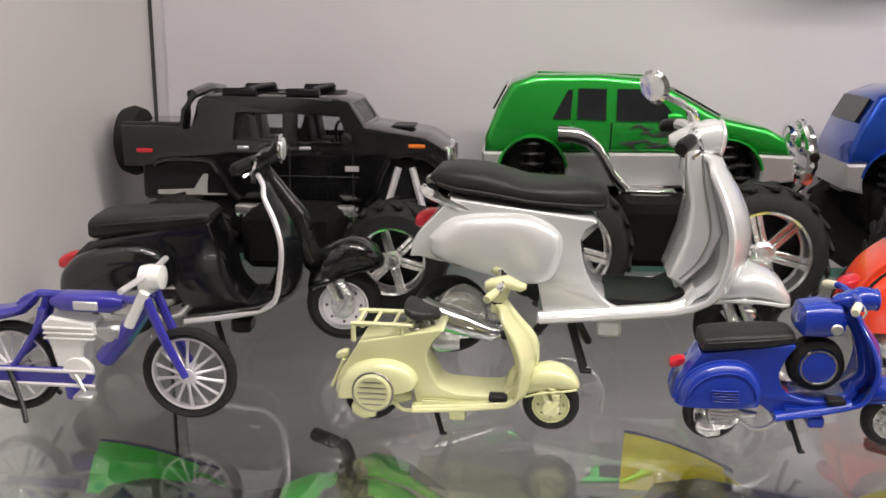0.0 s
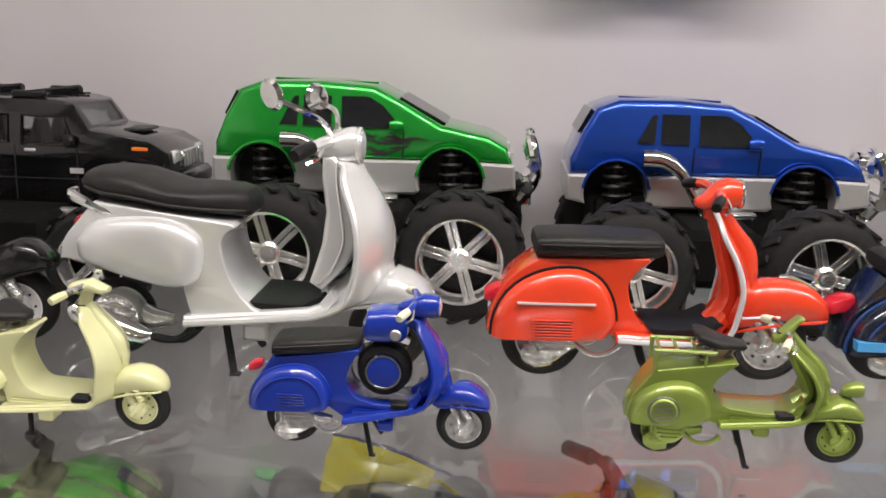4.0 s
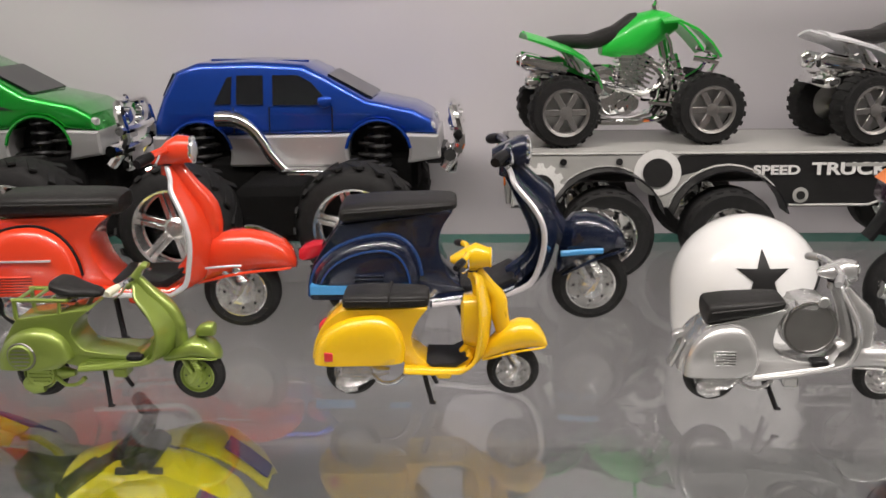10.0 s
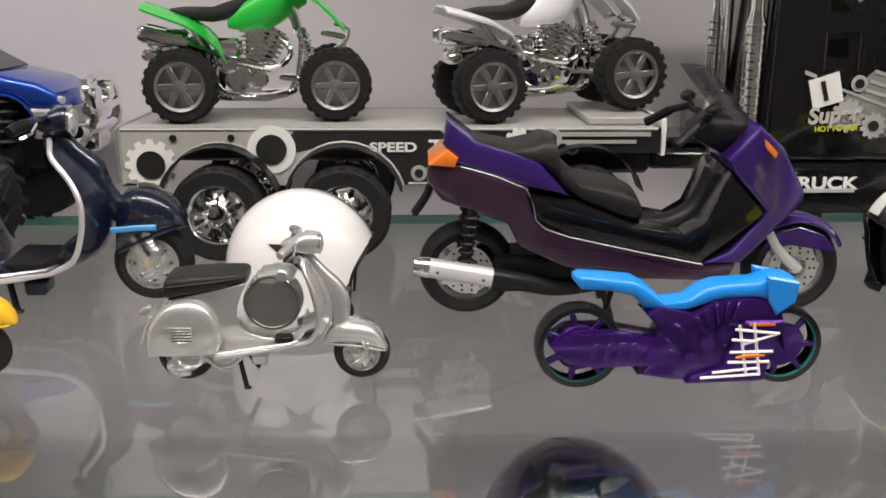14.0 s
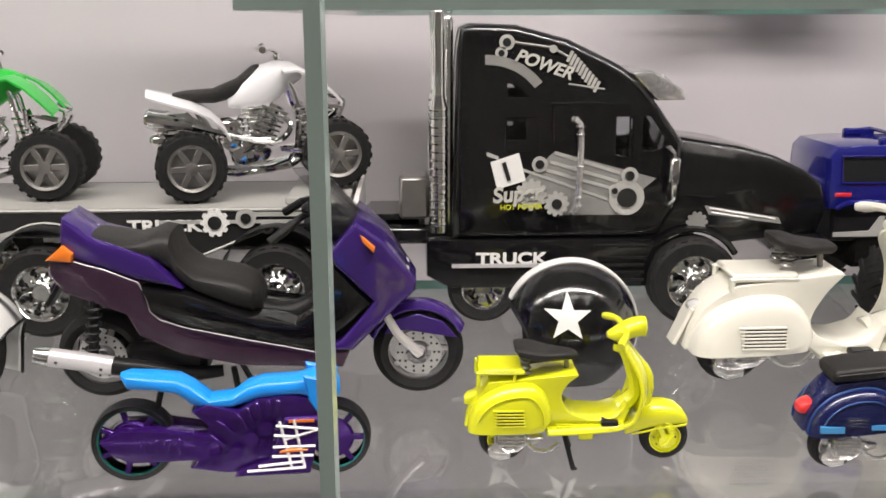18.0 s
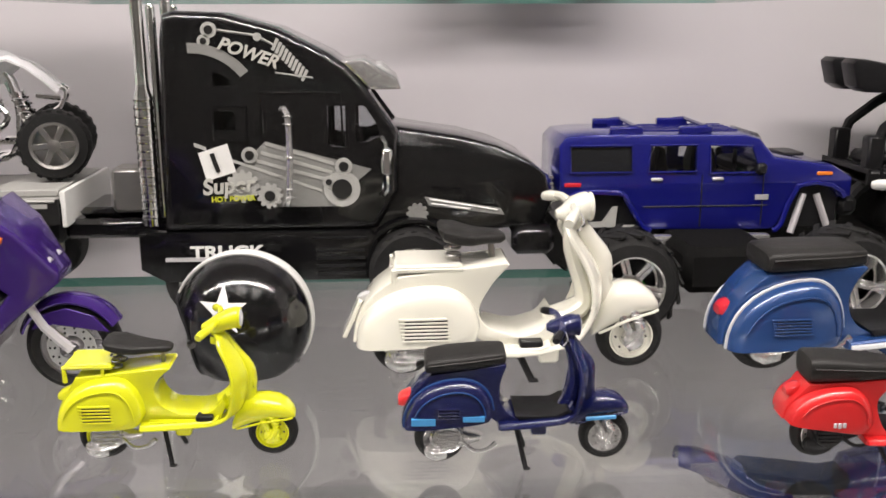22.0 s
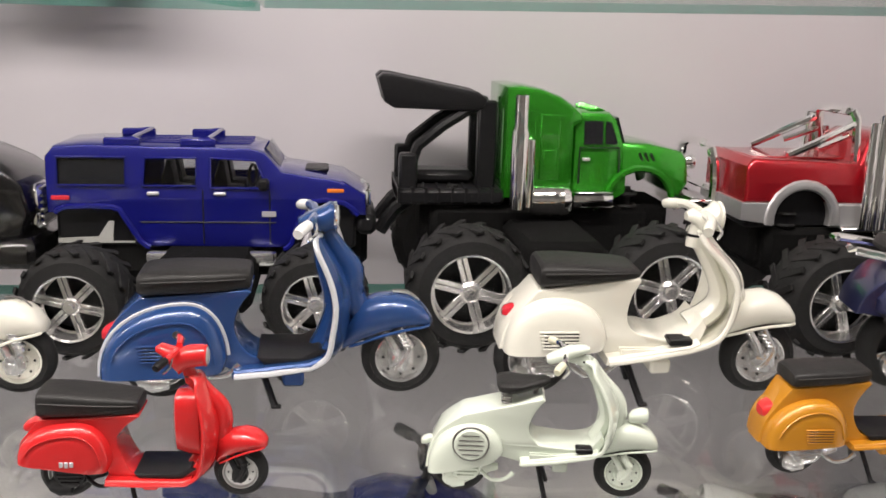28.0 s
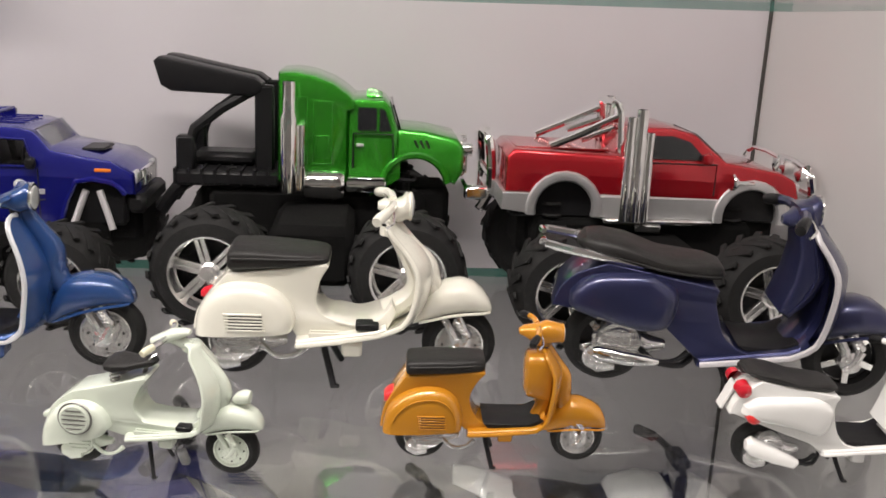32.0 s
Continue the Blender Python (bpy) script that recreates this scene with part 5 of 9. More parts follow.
scooter(SHAPES["navy"], 0.115, 0.3425, 0.012, 2.0, 0.166, P_NAVY, "large dark navy model scooter with light blue stripes", seam=P_STEELBLUE, rib=P_STEELBLUE, trim=ALU, group=BIG, vents=(-0.02, 0.12, 0.22, 0.29, 4), stripe=(BLUEDECAL, ((-0.20, -0.03, 0.195, 0.232), (0.12, 0.21, 0.21, 0.235))), tl=(-0.235, 0.33), tk=0.95, crest=True)
scooter(SHAPES["ivory"], 0.1125, 0.9163, 0.0015, 1.0, 0.150, P_IVORY, "large ivory white model scooter with a rear rack", "saddle", group=BIG, rim=P_IVORY, grip=P_IVORY, tail=LENS, tl=(-0.19, 0.36), tk=0.5, plate=True, vents=(-0.02, 0.18, 0.22, 0.33, 7), rack=(-0.05, 0.24, 0.45, 0.505, True), mat_floor=False, crest=True)
scooter(SHAPES["steel"], 0.1125, 1.0955, -0.005, 1.0, 0.170, P_STEELBLUE, "large steel blue model scooter with pale shield trim", seam=WHITELINE, rib=P_STEELBLUE, trim=WHITELINE, grip=P_WHITE, group=BIG, vents=(-0.05, 0.12, 0.23, 0.31, 6), tl=(-0.20, 0.30), tk=0.85, crest=True)
scooter(SHAPES["iv2"], 0.114, 1.272, -0.0079, -1.0, 0.166, P_IVORY, "large white model scooter with a black bench seat", grip=P_IVORY, group=BIG, vents=(0.0, 0.16, 0.275, 0.36, 6), tl=(-0.12, 0.38), tk=0.55, mat_floor=False)
scooter(SHAPES["indigo"], 0.1225, 1.463, -0.0085, -8.9, 0.178, P_INDIGO, "large indigo model scooter with a chrome seat rail", "gts", trim=ALU, group=BIG, rim=CHROME, tl=(-0.19, 0.42), tk=0.6, pipe=(-0.06, 0.17, 0.21, 0.15, 0.035), rail=(-0.29, 0.62, 0.11, 0.55), spokes=5)

# ---- back row: trucks on big wheels ----
P_GREEN = paint("metallic_green_paint", (0.010, 0.36, 0.032), 0.6, 0.27)
P_TRUCKBLUE = paint("metallic_blue_paint", (0.006, 0.062, 0.42), 0.6, 0.27)
P_ULTRABLUE = paint("ultramarine_paint", (0.008, 0.010, 0.18), 0.2, 0.22)
P_CANDYRED = paint("candy_red_paint", (0.46, 0.010, 0.02), 0.6, 0.26)
P_LIMEGREEN = paint("lime_metallic_paint", (0.035, 0.34, 0.016), 0.65, 0.27)
YC = 0.137
BACK = "large model trucks"


def big_wheel(parent, x, y_face, R, w, side, rimR=0.66, spokes=6, chrome=None, deep=0.30):
    """side -1: the face looks towards -y."""
    chrome = chrome or RIMCHROME
    yo, s = y_face, -side
    prof = [(R * rimR * 0.98, yo + s * w * 0.10), (R * rimR * 1.02, yo + s * 0.0), (R * 0.84, yo + s * w * 0.03), (R * 0.94, yo + s * w * 0.14), (R * 0.99, yo + s * w * 0.3), (R, yo + s * w * 0.5), (R * 0.99, yo + s * w * 0.7), (R * 0.94, yo + s * w * 0.86), (R * 0.80, yo + s * w * 0.98), (R * 0.4, yo + s * w)]
    wh = part("wheel", lathe(prof, 36, (x, 0, R)), RUBBER, parent, "deep black rubber tyre")
    lugs = []
    for i in range(18):
        a = 2 * math.pi * i / 18
        for k, (c, tw) in enumerate(((0.30, 0.5), (0.70, -0.5))):
            b = moved(box(-R * 0.06, R * 0.06, -w * 0.25, w * 0.25, -R * 0.03, R * 0.022, R * 0.008), Euler((0, 0, tw * 1.1)).to_matrix().to_4x4())
            lugs.append(moved(b, Matrix.Translation((x, yo + s * w * c, R)) @ Euler((0, a + k * 0.17, 0)).to_matrix().to_4x4() @ Matrix.Translation((0, 0, R * 0.975))))
    for b in lugs:
        for v in b.verts:
            if v.co.z < 0.0:
                v.co.z = 0.0
    part("tread", join(*lugs), RUBBER, wh)
    r = R * rimR
    part("rim", join(lathe([(r * 1.01, yo + s * w * 0.06), (r * 1.0, yo - s * w * 0.02), (r * 0.94, yo + s * w * 0.0), (r * 0.90, yo + s * w * deep), (r * 0.86, yo + s * w * deep), (r * 0.9, yo + s * w * (deep + 0.06)), (r * 1.0, yo + s * w * (deep + 0.05))], 36, (x, 0, R)),
         lathe([(r * 0.26, yo + s * w * 0.4), (r * 0.27, yo + s * w * 0.12), (r * 0.20, yo + s * w * 0.08), (r * 0.12, yo + s * w * 0.08), (r * 0.11, yo + s * w * 0.02), (r * 0.0, yo + s * w * 0.02)], 18, (x, 0, R)),
         *[moved(join(box(r * 0.2, r * 0.92, -w * 0.05, w * 0.05, r * 0.012, r * 0.135, r * 0.012), box(r * 0.2, r * 0.92, -w * 0.05, w * 0.05, -r * 0.135, -r * 0.012, r * 0.012)), Matrix.Translation((x, yo + s * w * 0.20, R)) @ Euler((0, 2 * math.pi * i / spokes + 0.25, 0)).to_matrix().to_4x4()) for i in range(spokes)]), chrome, wh, "bright chrome spoked rim")
    part("hub_back", lathe([(r * 0.9, yo + s * w * 0.5), (r * 0.9, yo + s * w * 0.52)], 24, (x, 0, R)), BLACK, wh)
    return wh


def coil(x, y, z0, z1, r):
    n = 5
    return [moved(ringtorus(r, r * 0.22, 14, 5), Matrix.Translation((x, y, z0 + (z1 - z0) * (i + 0.5) / n)) @ Euler((radians(90), 0, 0)).to_matrix().to_4x4()) for i in range(n)] + [lathe([(r * 0.55, z0), (r * 0.55, z1)], 10, (x, y, 0), "z")]


def under(o, wb, R, ynear, yfar, w, z_body, spokes=6, rimR=0.66, rim=None):
    """Wheels, axles, springs and chassis below a raised body."""
    for x in (0.0, wb):
        big_wheel(o, x, ynear, R, w, -1, rimR, spokes, rim)
        big_wheel(o, x, yfar, R, w, 1, rimR, spokes, rim)
        part("axle", tube([(x, ynear + w * 0.7, R), (x, yfar - w * 0.7, R)], R * 0.13, 10, 1), BLACK, o)
        for y in (-0.022, 0.022):
            part("coil_spring", join(*coil(x, y, R * 1.1, z_body + 0.016, 0.0065)), RUBBER, o, "black coil spring")
    part("chassis", join(box(-0.02, wb + 0.03, -0.022, 0.022, R * 1.05, z_body + 0.006, 0.004), box(wb * 0.25, wb * 0.75, -0.03, 0.03, R * 0.9, z_body - 0.001, 0.004), box(wb * 0.28, wb * 0.72, ynear + w * 0.6, yfar - w * 0.6, R * 0.62, z_body - 0.004, 0.005), box(-R * 0.4, wb + R * 0.4, -0.03, 0.04, R * 0.9, z_body + 0.004, 0.004)), CHASSIS, o)


def side_panel(poly, y, t=0.0012, shape=None):
    b = slab(poly, y, y - t)
    if shape:
        for v in b.verts:
            v.co.y *= shape(v.co.x, v.co.z)
    return b


def set_body(o, bx, bz, k):
    """Scales and shifts what has been built of a vehicle above its wheels."""
    for c in o.children:
        c.matrix_local = Matrix.Translation((bx, 0, bz)) @ Matrix.Scale(k, 4)


def stocky(zb, zt, k):
    return lambda x, z: 1.0 if z < zb else 1.0 - k * (z - zb) / (zt - zb)


def monster_suv(x0, yc, paintm, label, k=1.0, flames=False, R=0.038, face=0.06, bx=0.0, bz=0.0, bk=1.0):
    o = thing("monster_truck", pose(x0, yc, 0), label, "model truck", BACK)
    H = 0.032
    dz = R - 0.038
    sh = stocky(0.105 * k, 0.134 * k, 0.16)

    def Q(*p):
        return [(x * k, z * k + dz) for x, z in p]
    ra, fa = arc(-0.006, 0.077, 0.0195, 144, 36, 10), arc(0.107, 0.078, 0.0195, 144, 36, 10)
    top = [(-0.0345, 0.0885), (-0.0345, 0.097), (-0.028, 0.1135), (-0.0195, 0.1285), (-0.006, 0.1335), (0.030, 0.134), (0.061, 0.132), (0.078, 0.1235), (0.101, 0.1105), (0.129, 0.1045), (0.140, 0.0985), (0.1435, 0.0885)]
    part("body", slab(Q(*(top + list(reversed(fa)) + list(reversed(ra)))), -H, H, 0.004, 3, sh), paintm, o)
    sk = [slab(Q((-0.036, 0.0885), *[(x, z) for x, z in arc(-0.006, 0.077, 0.0195, 144, 200, 5)], (-0.027, 0.071), (-0.036, 0.073)), -H - 0.0006, H + 0.0006, 0.0015, 1),
          slab(Q(*arc(-0.006, 0.077, 0.0195, -20, 36, 5), *arc(0.107, 0.078, 0.0195, 144, 200, 5), (0.086, 0.069), (0.014, 0.069)), -H - 0.0006, H + 0.0006, 0.0015, 1),
          slab(Q(*arc(0.107, 0.078, 0.0195, -20, 36, 5), (0.145, 0.0885), (0.146, 0.074), (0.128, 0.071)), -H - 0.0006, H + 0.0006, 0.0015, 1)]
    part("skirt", join(*sk), SILVER, o, "silver lower body skirt")
    part("arch_lining", box(-0.03 * k, 0.135 * k, -0.012, 0.012, 0.068 * k + dz, 0.099 * k + dz), BLACK, o)
    part("arch_springs", both(join(*[q for c in (-0.006, 0.107) for q in coil(c * k, -0.0245, 0.066 * k + dz, 0.096 * k + dz, 0.0062)])), BLACK, o, "black coil springs in the wheel arches")
    for nm, poly in (("quarter_window", [(0.005, 0.1085), (0.0135, 0.125), (0.0165, 0.1255), (0.0155, 0.1085)]), ("rear_window", [(0.019, 0.1085), (0.0195, 0.126), (0.036, 0.126), (0.036, 0.108)]), ("front_window", [(0.042, 0.1078), (0.042, 0.126), (0.058, 0.126), (0.066, 0.1215), (0.0775, 0.109), (0.076, 0.1078)])):
        for sy in (-1, 1):
            part(nm, side_panel(Q(*poly), sy * (H - 0.0004), sy * -0.0012, sh), DARKGLASS, o, "smoked window")
    part("windscreen", moved(box(-0.0155 * k, 0.0155 * k, -0.024, 0.024, -0.0006, 0.0006), Matrix.Translation((0.0895 * k, 0, 0.1183 * k + dz)) @ Euler((0, radians(28.5), 0)).to_matrix().to_4x4()), DARKGLASS, o, "smoked windscreen")
    part("rear_screen", moved(box(-0.008 * k, 0.008 * k, -0.022, 0.022, -0.0006, 0.0006), Matrix.Translation((-0.0262 * k, 0, 0.120 * k + dz)) @ Euler((0, radians(-62), 0)).to_matrix().to_4x4()), DARKGLASS, o)
    for sy in (-1, 1):
        part("wing_mirror", moved(hull([(-0.004, -0.003, 0.003, 0.002), (0, -0.004, 0.004, 0.003), (0.004, -0.002, 0.003, 0.002)], 2.5, 10), Matrix.Translation((0.075 * k, sy * 0.0345, 0.1095 * k + dz))), paintm, o)
        part("headlamp", hull([(0.132 * k, 0.0925 * k + dz, 0.0985 * k + dz, 0.004), (0.138 * k, 0.0915 * k + dz, 0.098 * k + dz, 0.005), (0.1425 * k, 0.0915 * k + dz, 0.0955 * k + dz, 0.004)], 3, 10, sy * 0.026), LENS, o)
        part("door_line", join(*[tube(Q((a, 0.090), (a, 0.1065)), 0.0004, 4, 1) if False else tube([(x, sy * (H + 0.0001), z) for x, z in Q((a, 0.090), (a + 0.0005, 0.1065))], 0.00045, 4, 1) for a in (0.0165, 0.039, 0.0785)]), BLACK, o)
        part("arch_lip", join(*[tube([(x, sy * (H + 0.0003), z) for x, z in Q(*arc(c, 0.0775, 0.0205, 8, 172, 10))], 0.0011 * k, 5, 1) for c in (-0.006, 0.107)]), paintm, o)
        part("muffler", join(box(0.050 * k, 0.075 * k, sy * 0.040 - 0.005, sy * 0.040 + 0.005, 0.0590 * k + dz, 0.0685 * k + dz, 0.0022, 2), box(0.048 * k, 0.077 * k, sy * 0.040 - 0.0056, sy * 0.040 + 0.0056, 0.0670 * k + dz, 0.0695 * k + dz, 0.0008)), CHROME, o, "chrome muffler box")
        part("side_pipe", tube([(x * k, sy * 0.040, z * k + dz) for x, z in ((0.008, 0.1005), (0.021, 0.0995), (0.032, 0.0915), (0.041, 0.077), (0.050, 0.067))], [0.0050, 0.0048, 0.0036, 0.0034, 0.0032], 10, 3), CHROME, o, "chrome side exhaust pipe")
        part("step_tank", box(0.045 * k, 0.072 * k, sy * 0.028 - 0.008, sy * 0.028 + 0.008, 0.0585 * k + dz, 0.0685 * k + dz, 0.0015), CHROME, o, "chrome side step")
    part("bull_bar", join(tube([(0.148 * k, -0.024, 0.066 * k + dz), (0.158 * k, -0.024, 0.082 * k + dz), (0.154 * k, -0.02, 0.103 * k + dz), (0.154 * k, 0.02, 0.103 * k + dz), (0.158 * k, 0.024, 0.082 * k + dz), (0.148 * k, 0.024, 0.066 * k + dz)], 0.0034, 8, 3), tube([(0.157 * k, -0.03, 0.088 * k + dz), (0.160 * k, 0, 0.088 * k + dz), (0.157 * k, 0.03, 0.088 * k + dz)], 0.003, 8, 2), tube([(0.152 * k, -0.034, 0.076 * k + dz), (0.157 * k, 0, 0.076 * k + dz), (0.152 * k, 0.034, 0.076 * k + dz)], 0.004, 8, 2),
         box(0.148 * k, 0.156 * k, -0.012, 0.012, 0.06 * k + dz, 0.08 * k + dz, 0.002), *[lathe([(0.0, 0.004), (0.006, 0.003), (0.0065, -0.004), (0.0, -0.006)], 14, (0.156 * k, y, 0.095 * k + dz), "x") for y in (-0.012, 0.012)]), CHROME, o, "chrome bull bar with lamps")
    part("bar_bracket", box(0.135 * k, 0.15 * k, -0.02, 0.02, 0.068 * k + dz, 0.078 * k + dz, 0.002), BLACK, o)
    part("roof_crease", tube([(-0.004 * k, 0, 0.1338 * k + dz), (0.06 * k, 0, 0.1325 * k + dz)], 0.0006, 4, 1), paintm, o)
    if flames:
        rnd = random.Random(3)
        strips = []
        for i in range(11):
            a, z, ln = 0.044 + 0.003 * i, 0.0925 + 0.0105 * rnd.random(), 0.008 + 0.012 * rnd.random()
            strips.append(tube([(a * k, -H - 0.0003, z * k + dz), ((a + ln * 0.35) * k, -H - 0.0003, (z + 0.003 * rnd.uniform(-1, 1)) * k + dz), ((a + ln * 0.7) * k, -H - 0.0003, (z + 0.003 * rnd.uniform(-1, 1)) * k + dz), ((a + ln) * k, -H - 0.0003, (z + 0.004 * rnd.uniform(-1, 1)) * k + dz)], [0.0003, 0.0011, 0.0009, 0.0002], 5, 3, 0.3))
        part("flame_print", join(*strips), BLACKDECAL, o, "black flame print on the doors")
    set_body(o, bx, bz, bk)
    under(o, 0.1065 * k, R, face - yc, 0.216 - yc, 0.036 * k, 0.064 * k + dz)
    return o


monster_suv(0.0275, 0.167, P_GREEN, "metallic green model off-roader on huge black wheels with flame prints", 1.0, True, 0.0368, 0.066, -0.0130, -0.0080, 1.028)
monster_suv(0.229, 0.172, P_TRUCKBLUE, "metallic blue model off-roader on huge black wheels with chrome bull bar", 0.965, False, 0.0350, 0.064, 0.0025, -0.0080, 1.034)


def boxy_truck(x0, wb, paintm, label, bed, dz, R, face, rear=-0.027, yc=0.145, bx=0.0, bz=0.0, bk=1.0):
    """A square military-style off-roader on raised wheels; bed: with an open load bed and spare wheel."""
    o = thing("monster_truck", pose(x0, yc, 0), label, "model truck", BACK)
    H = 0.033
    sh = stocky(0.083 + dz, 0.11 + dz, 0.13)

    def Q(*p):
        return [(x, z + dz) for x, z in p]
    roof = [(rear, 0.0665), (rear - 0.0005, 0.102), (rear + 0.004, 0.1075), (-0.006, 0.1088), (0.085, 0.1080), (0.094, 0.1055), (0.1035, 0.0915), (0.139, 0.086), (0.1515, 0.0785), (0.152, 0.066)]
    dr = 0.0 if bed else 0.0034
    roof = [(x, z - dr if z > 0.10 else z) for x, z in roof]
    if bed:
        roof = [(rear - 0.006, 0.066), (rear - 0.007, 0.0905), (0.0, 0.0905), (0.0035, 0.105), (0.0085, 0.1088), (0.085, 0.1080), (0.094, 0.1055), (0.1035, 0.0915), (0.139, 0.086), (0.1515, 0.0785), (0.152, 0.066)]
    low = [(0.1435, 0.066), (0.138, 0.0725), (0.118, 0.0725), (0.107, 0.049), (0.102, 0.0465), (0.026, 0.0475), (0.0215, 0.0515), (0.0125, 0.0655), (0.009, 0.069), (-0.016, 0.069), (-0.020, 0.0665)]
    wins = [("rear_window", [(0.026, 0.083), (0.0275, 0.0985), (0.0555, 0.0985), (0.0555, 0.083)]), ("front_window", [(0.0635, 0.082), (0.0635, 0.0985), (0.089, 0.0975), (0.0945, 0.083), (0.094, 0.082)])]
    if not bed:
        wins.append(("quarter_window", [(-0.0205, 0.083), (-0.0205, 0.0985), (0.0165, 0.0985), (0.0165, 0.083)]))
    cabin = slab(Q((0.003 if bed else rear + 0.003, 0.0765), (0.0095 if bed else rear + 0.004, 0.1058 - dr), (0.086, 0.1052 - dr), (0.0925, 0.103 - dr), (0.1005, 0.0905), (0.1005, 0.0765)), -H + 0.0032, H - 0.0032, 0.0, 1, sh)
    screen = moved(box(-0.0068, 0.0068, -0.0235, 0.0235, -0.006, 0.006), Matrix.Translation((0.0985, 0, 0.0985 + dz)) @ Euler((0, radians(56), 0)).to_matrix().to_4x4())
    part("body", hollow(slab(Q(*(roof + low)), -H, H, 0.0026, 2, sh), [cabin, screen] + [slab(Q(*poly), -0.06, 0.06) for nm, poly in wins]), paintm, o)
    part("car_seats", join(*[hull([(x, 0.0765 + dz, 0.087 + dz, 0.007), (x + 0.003, 0.0765 + dz, 0.0965 + dz, 0.008), (x + 0.006, 0.0765 + dz, 0.095 + dz, 0.008), (x + 0.008, 0.0765 + dz, 0.081 + dz, 0.008), (x + 0.016, 0.0765 + dz, 0.0805 + dz, 0.007)], 3.5, 12, y) for x in ((0.034, 0.064) if not bed else (0.026, 0.062)) for y in (-0.013, 0.013)], box(0.088, 0.1, -0.028, 0.028, 0.0765 + dz, 0.085 + dz, 0.002)), BLACK, o, "black seats and dashboard")
    part("steering_wheel", moved(ringtorus(0.0062, 0.0009, 18, 6), Matrix.Translation((0.0855, -0.013, 0.0865 + dz)) @ Euler((0, 0, radians(75))).to_matrix().to_4x4()), BLACK, o)
    for nm, poly in wins:
        for sy in (-1, 1):
            w = part(nm, side_panel(Q(*poly), sy * (H - 0.0016), sy * -0.0006, sh), DARKGLASS if nm == "quarter_window" else CABGLASS, o, "side window")
            w.visible_shadow = False
            part("window_frame", tube([(x, sy * (H + 0.0005) * sh(x, z), z) for x, z in Q(*(poly + poly[:1]))], 0.0007, 5, 1), paintm, w)
    part("windscreen", moved(box(-0.0066, 0.0066, -0.0233, 0.0233, -0.0004, 0.0004), Matrix.Translation((0.0982, 0, 0.0985 + dz)) @ Euler((0, radians(56), 0)).to_matrix().to_4x4()), CABGLASS, o, "clear windscreen").visible_shadow = False
    for sy in (-1, 1):
        part("door_line", join(*[tube([(a, sy * (H + 0.0002), 0.0495 + dz), (a, sy * (H + 0.0002), 0.081 + dz)], 0.0004, 4, 1) for a in (0.059, 0.0965)], tube([(0.024, sy * (H + 0.0002), 0.062 + dz), (0.1, sy * (H + 0.0002), 0.062 + dz)], 0.0004, 4, 1)), BLACKDECAL, o)
        part("door_handle", join(*[box(a, a + 0.007, sy * H - 0.0012, sy * H + 0.0012, 0.0775 + dz, 0.0795 + dz, 0.0006) for a in (0.028, 0.065)]), ALU, o)
        part("arch_flare", join(tube([(x, sy * (H + 0.0005), z) for x, z in Q((-0.022, 0.067), (-0.016, 0.0705), (0.009, 0.0705), (0.0145, 0.066), (0.0235, 0.051), (0.029, 0.0475))], 0.0017, 6, 2), tube([(x, sy * (H + 0.0005), z) for x, z in Q((0.104, 0.0465), (0.109, 0.050), (0.118, 0.0735), (0.139, 0.0735), (0.147, 0.0665))], 0.0017, 6, 2)), paintm, o)
        part("side_step", join(tube([(0.028, sy * 0.038, 0.0395 + dz), (0.10, sy * 0.038, 0.0395 + dz)], 0.0022, 8, 1), tube([(0.028, sy * 0.036, 0.0435 + dz), (0.10, sy * 0.036, 0.0435 + dz)], 0.0016, 8, 1), *[box(a, a + 0.004, sy * 0.036 - 0.004, sy * 0.036 + 0.002, 0.0385 + dz, 0.0455 + dz, 0.0008) for a in (0.03, 0.048, 0.066, 0.092)]), CHROME, o, "chrome tubular side step")
        # bright blocks added in front of the step to imitate its reflected light
        part("step_glint", join(*[box(a, a + 0.021, sy * 0.0405 - 0.0035, sy * 0.0405 + 0.0035, 0.0405 + dz, 0.0465 + dz, 0.0016, 2) for a in (0.028, 0.053, 0.078)]), CAST, o, "bright metal blocks standing in for the side step's reflections")
        part("side_light", box(rear + 0.003, rear + 0.013, sy * H - 0.0008, sy * H + 0.0008, 0.0745 + dz, 0.077 + dz, 0.0004), REDLENS, o)
        part("turn_signal", box(0.129, 0.139, sy * (H - 0.001) - 0.0012, sy * (H - 0.001) + 0.0014, 0.0795 + dz, 0.082 + dz, 0.0005), ORANGELENS, o)
        part("headlamp", box(0.146, 0.1528, sy * 0.022 - 0.006, sy * 0.022 + 0.006, 0.0715 + dz, 0.0795 + dz, 0.0015), LENS, o)
        part("shock_absorber", join(tube([(wb - 0.002, sy * 0.030, 0.068 + dz), (wb - 0.010, sy * 0.034, R + 0.016)], 0.0022, 8, 1), tube([(wb + 0.006, sy * 0.030, 0.068 + dz), (wb + 0.014, sy * 0.034, R + 0.016)], 0.0022, 8, 1)), ALU, o, "pale shock absorbers")
        part("lightning_print", slab(Q((-0.022, 0.052), (0.0, 0.053), (0.006, 0.062), (0.009, 0.062), (0.008, 0.0505), (0.02, 0.0505), (0.02, 0.0495), (-0.022, 0.0495)), sy * 0.0305, sy * 0.0315), PALEDECAL, o, "pale lightning mark")
        part("wing_mirror", box(0.0905, 0.0965, sy * 0.036 - 0.0025, sy * 0.036 + 0.0025, 0.081 + dz, 0.088 + dz, 0.0015), BLACK, o)
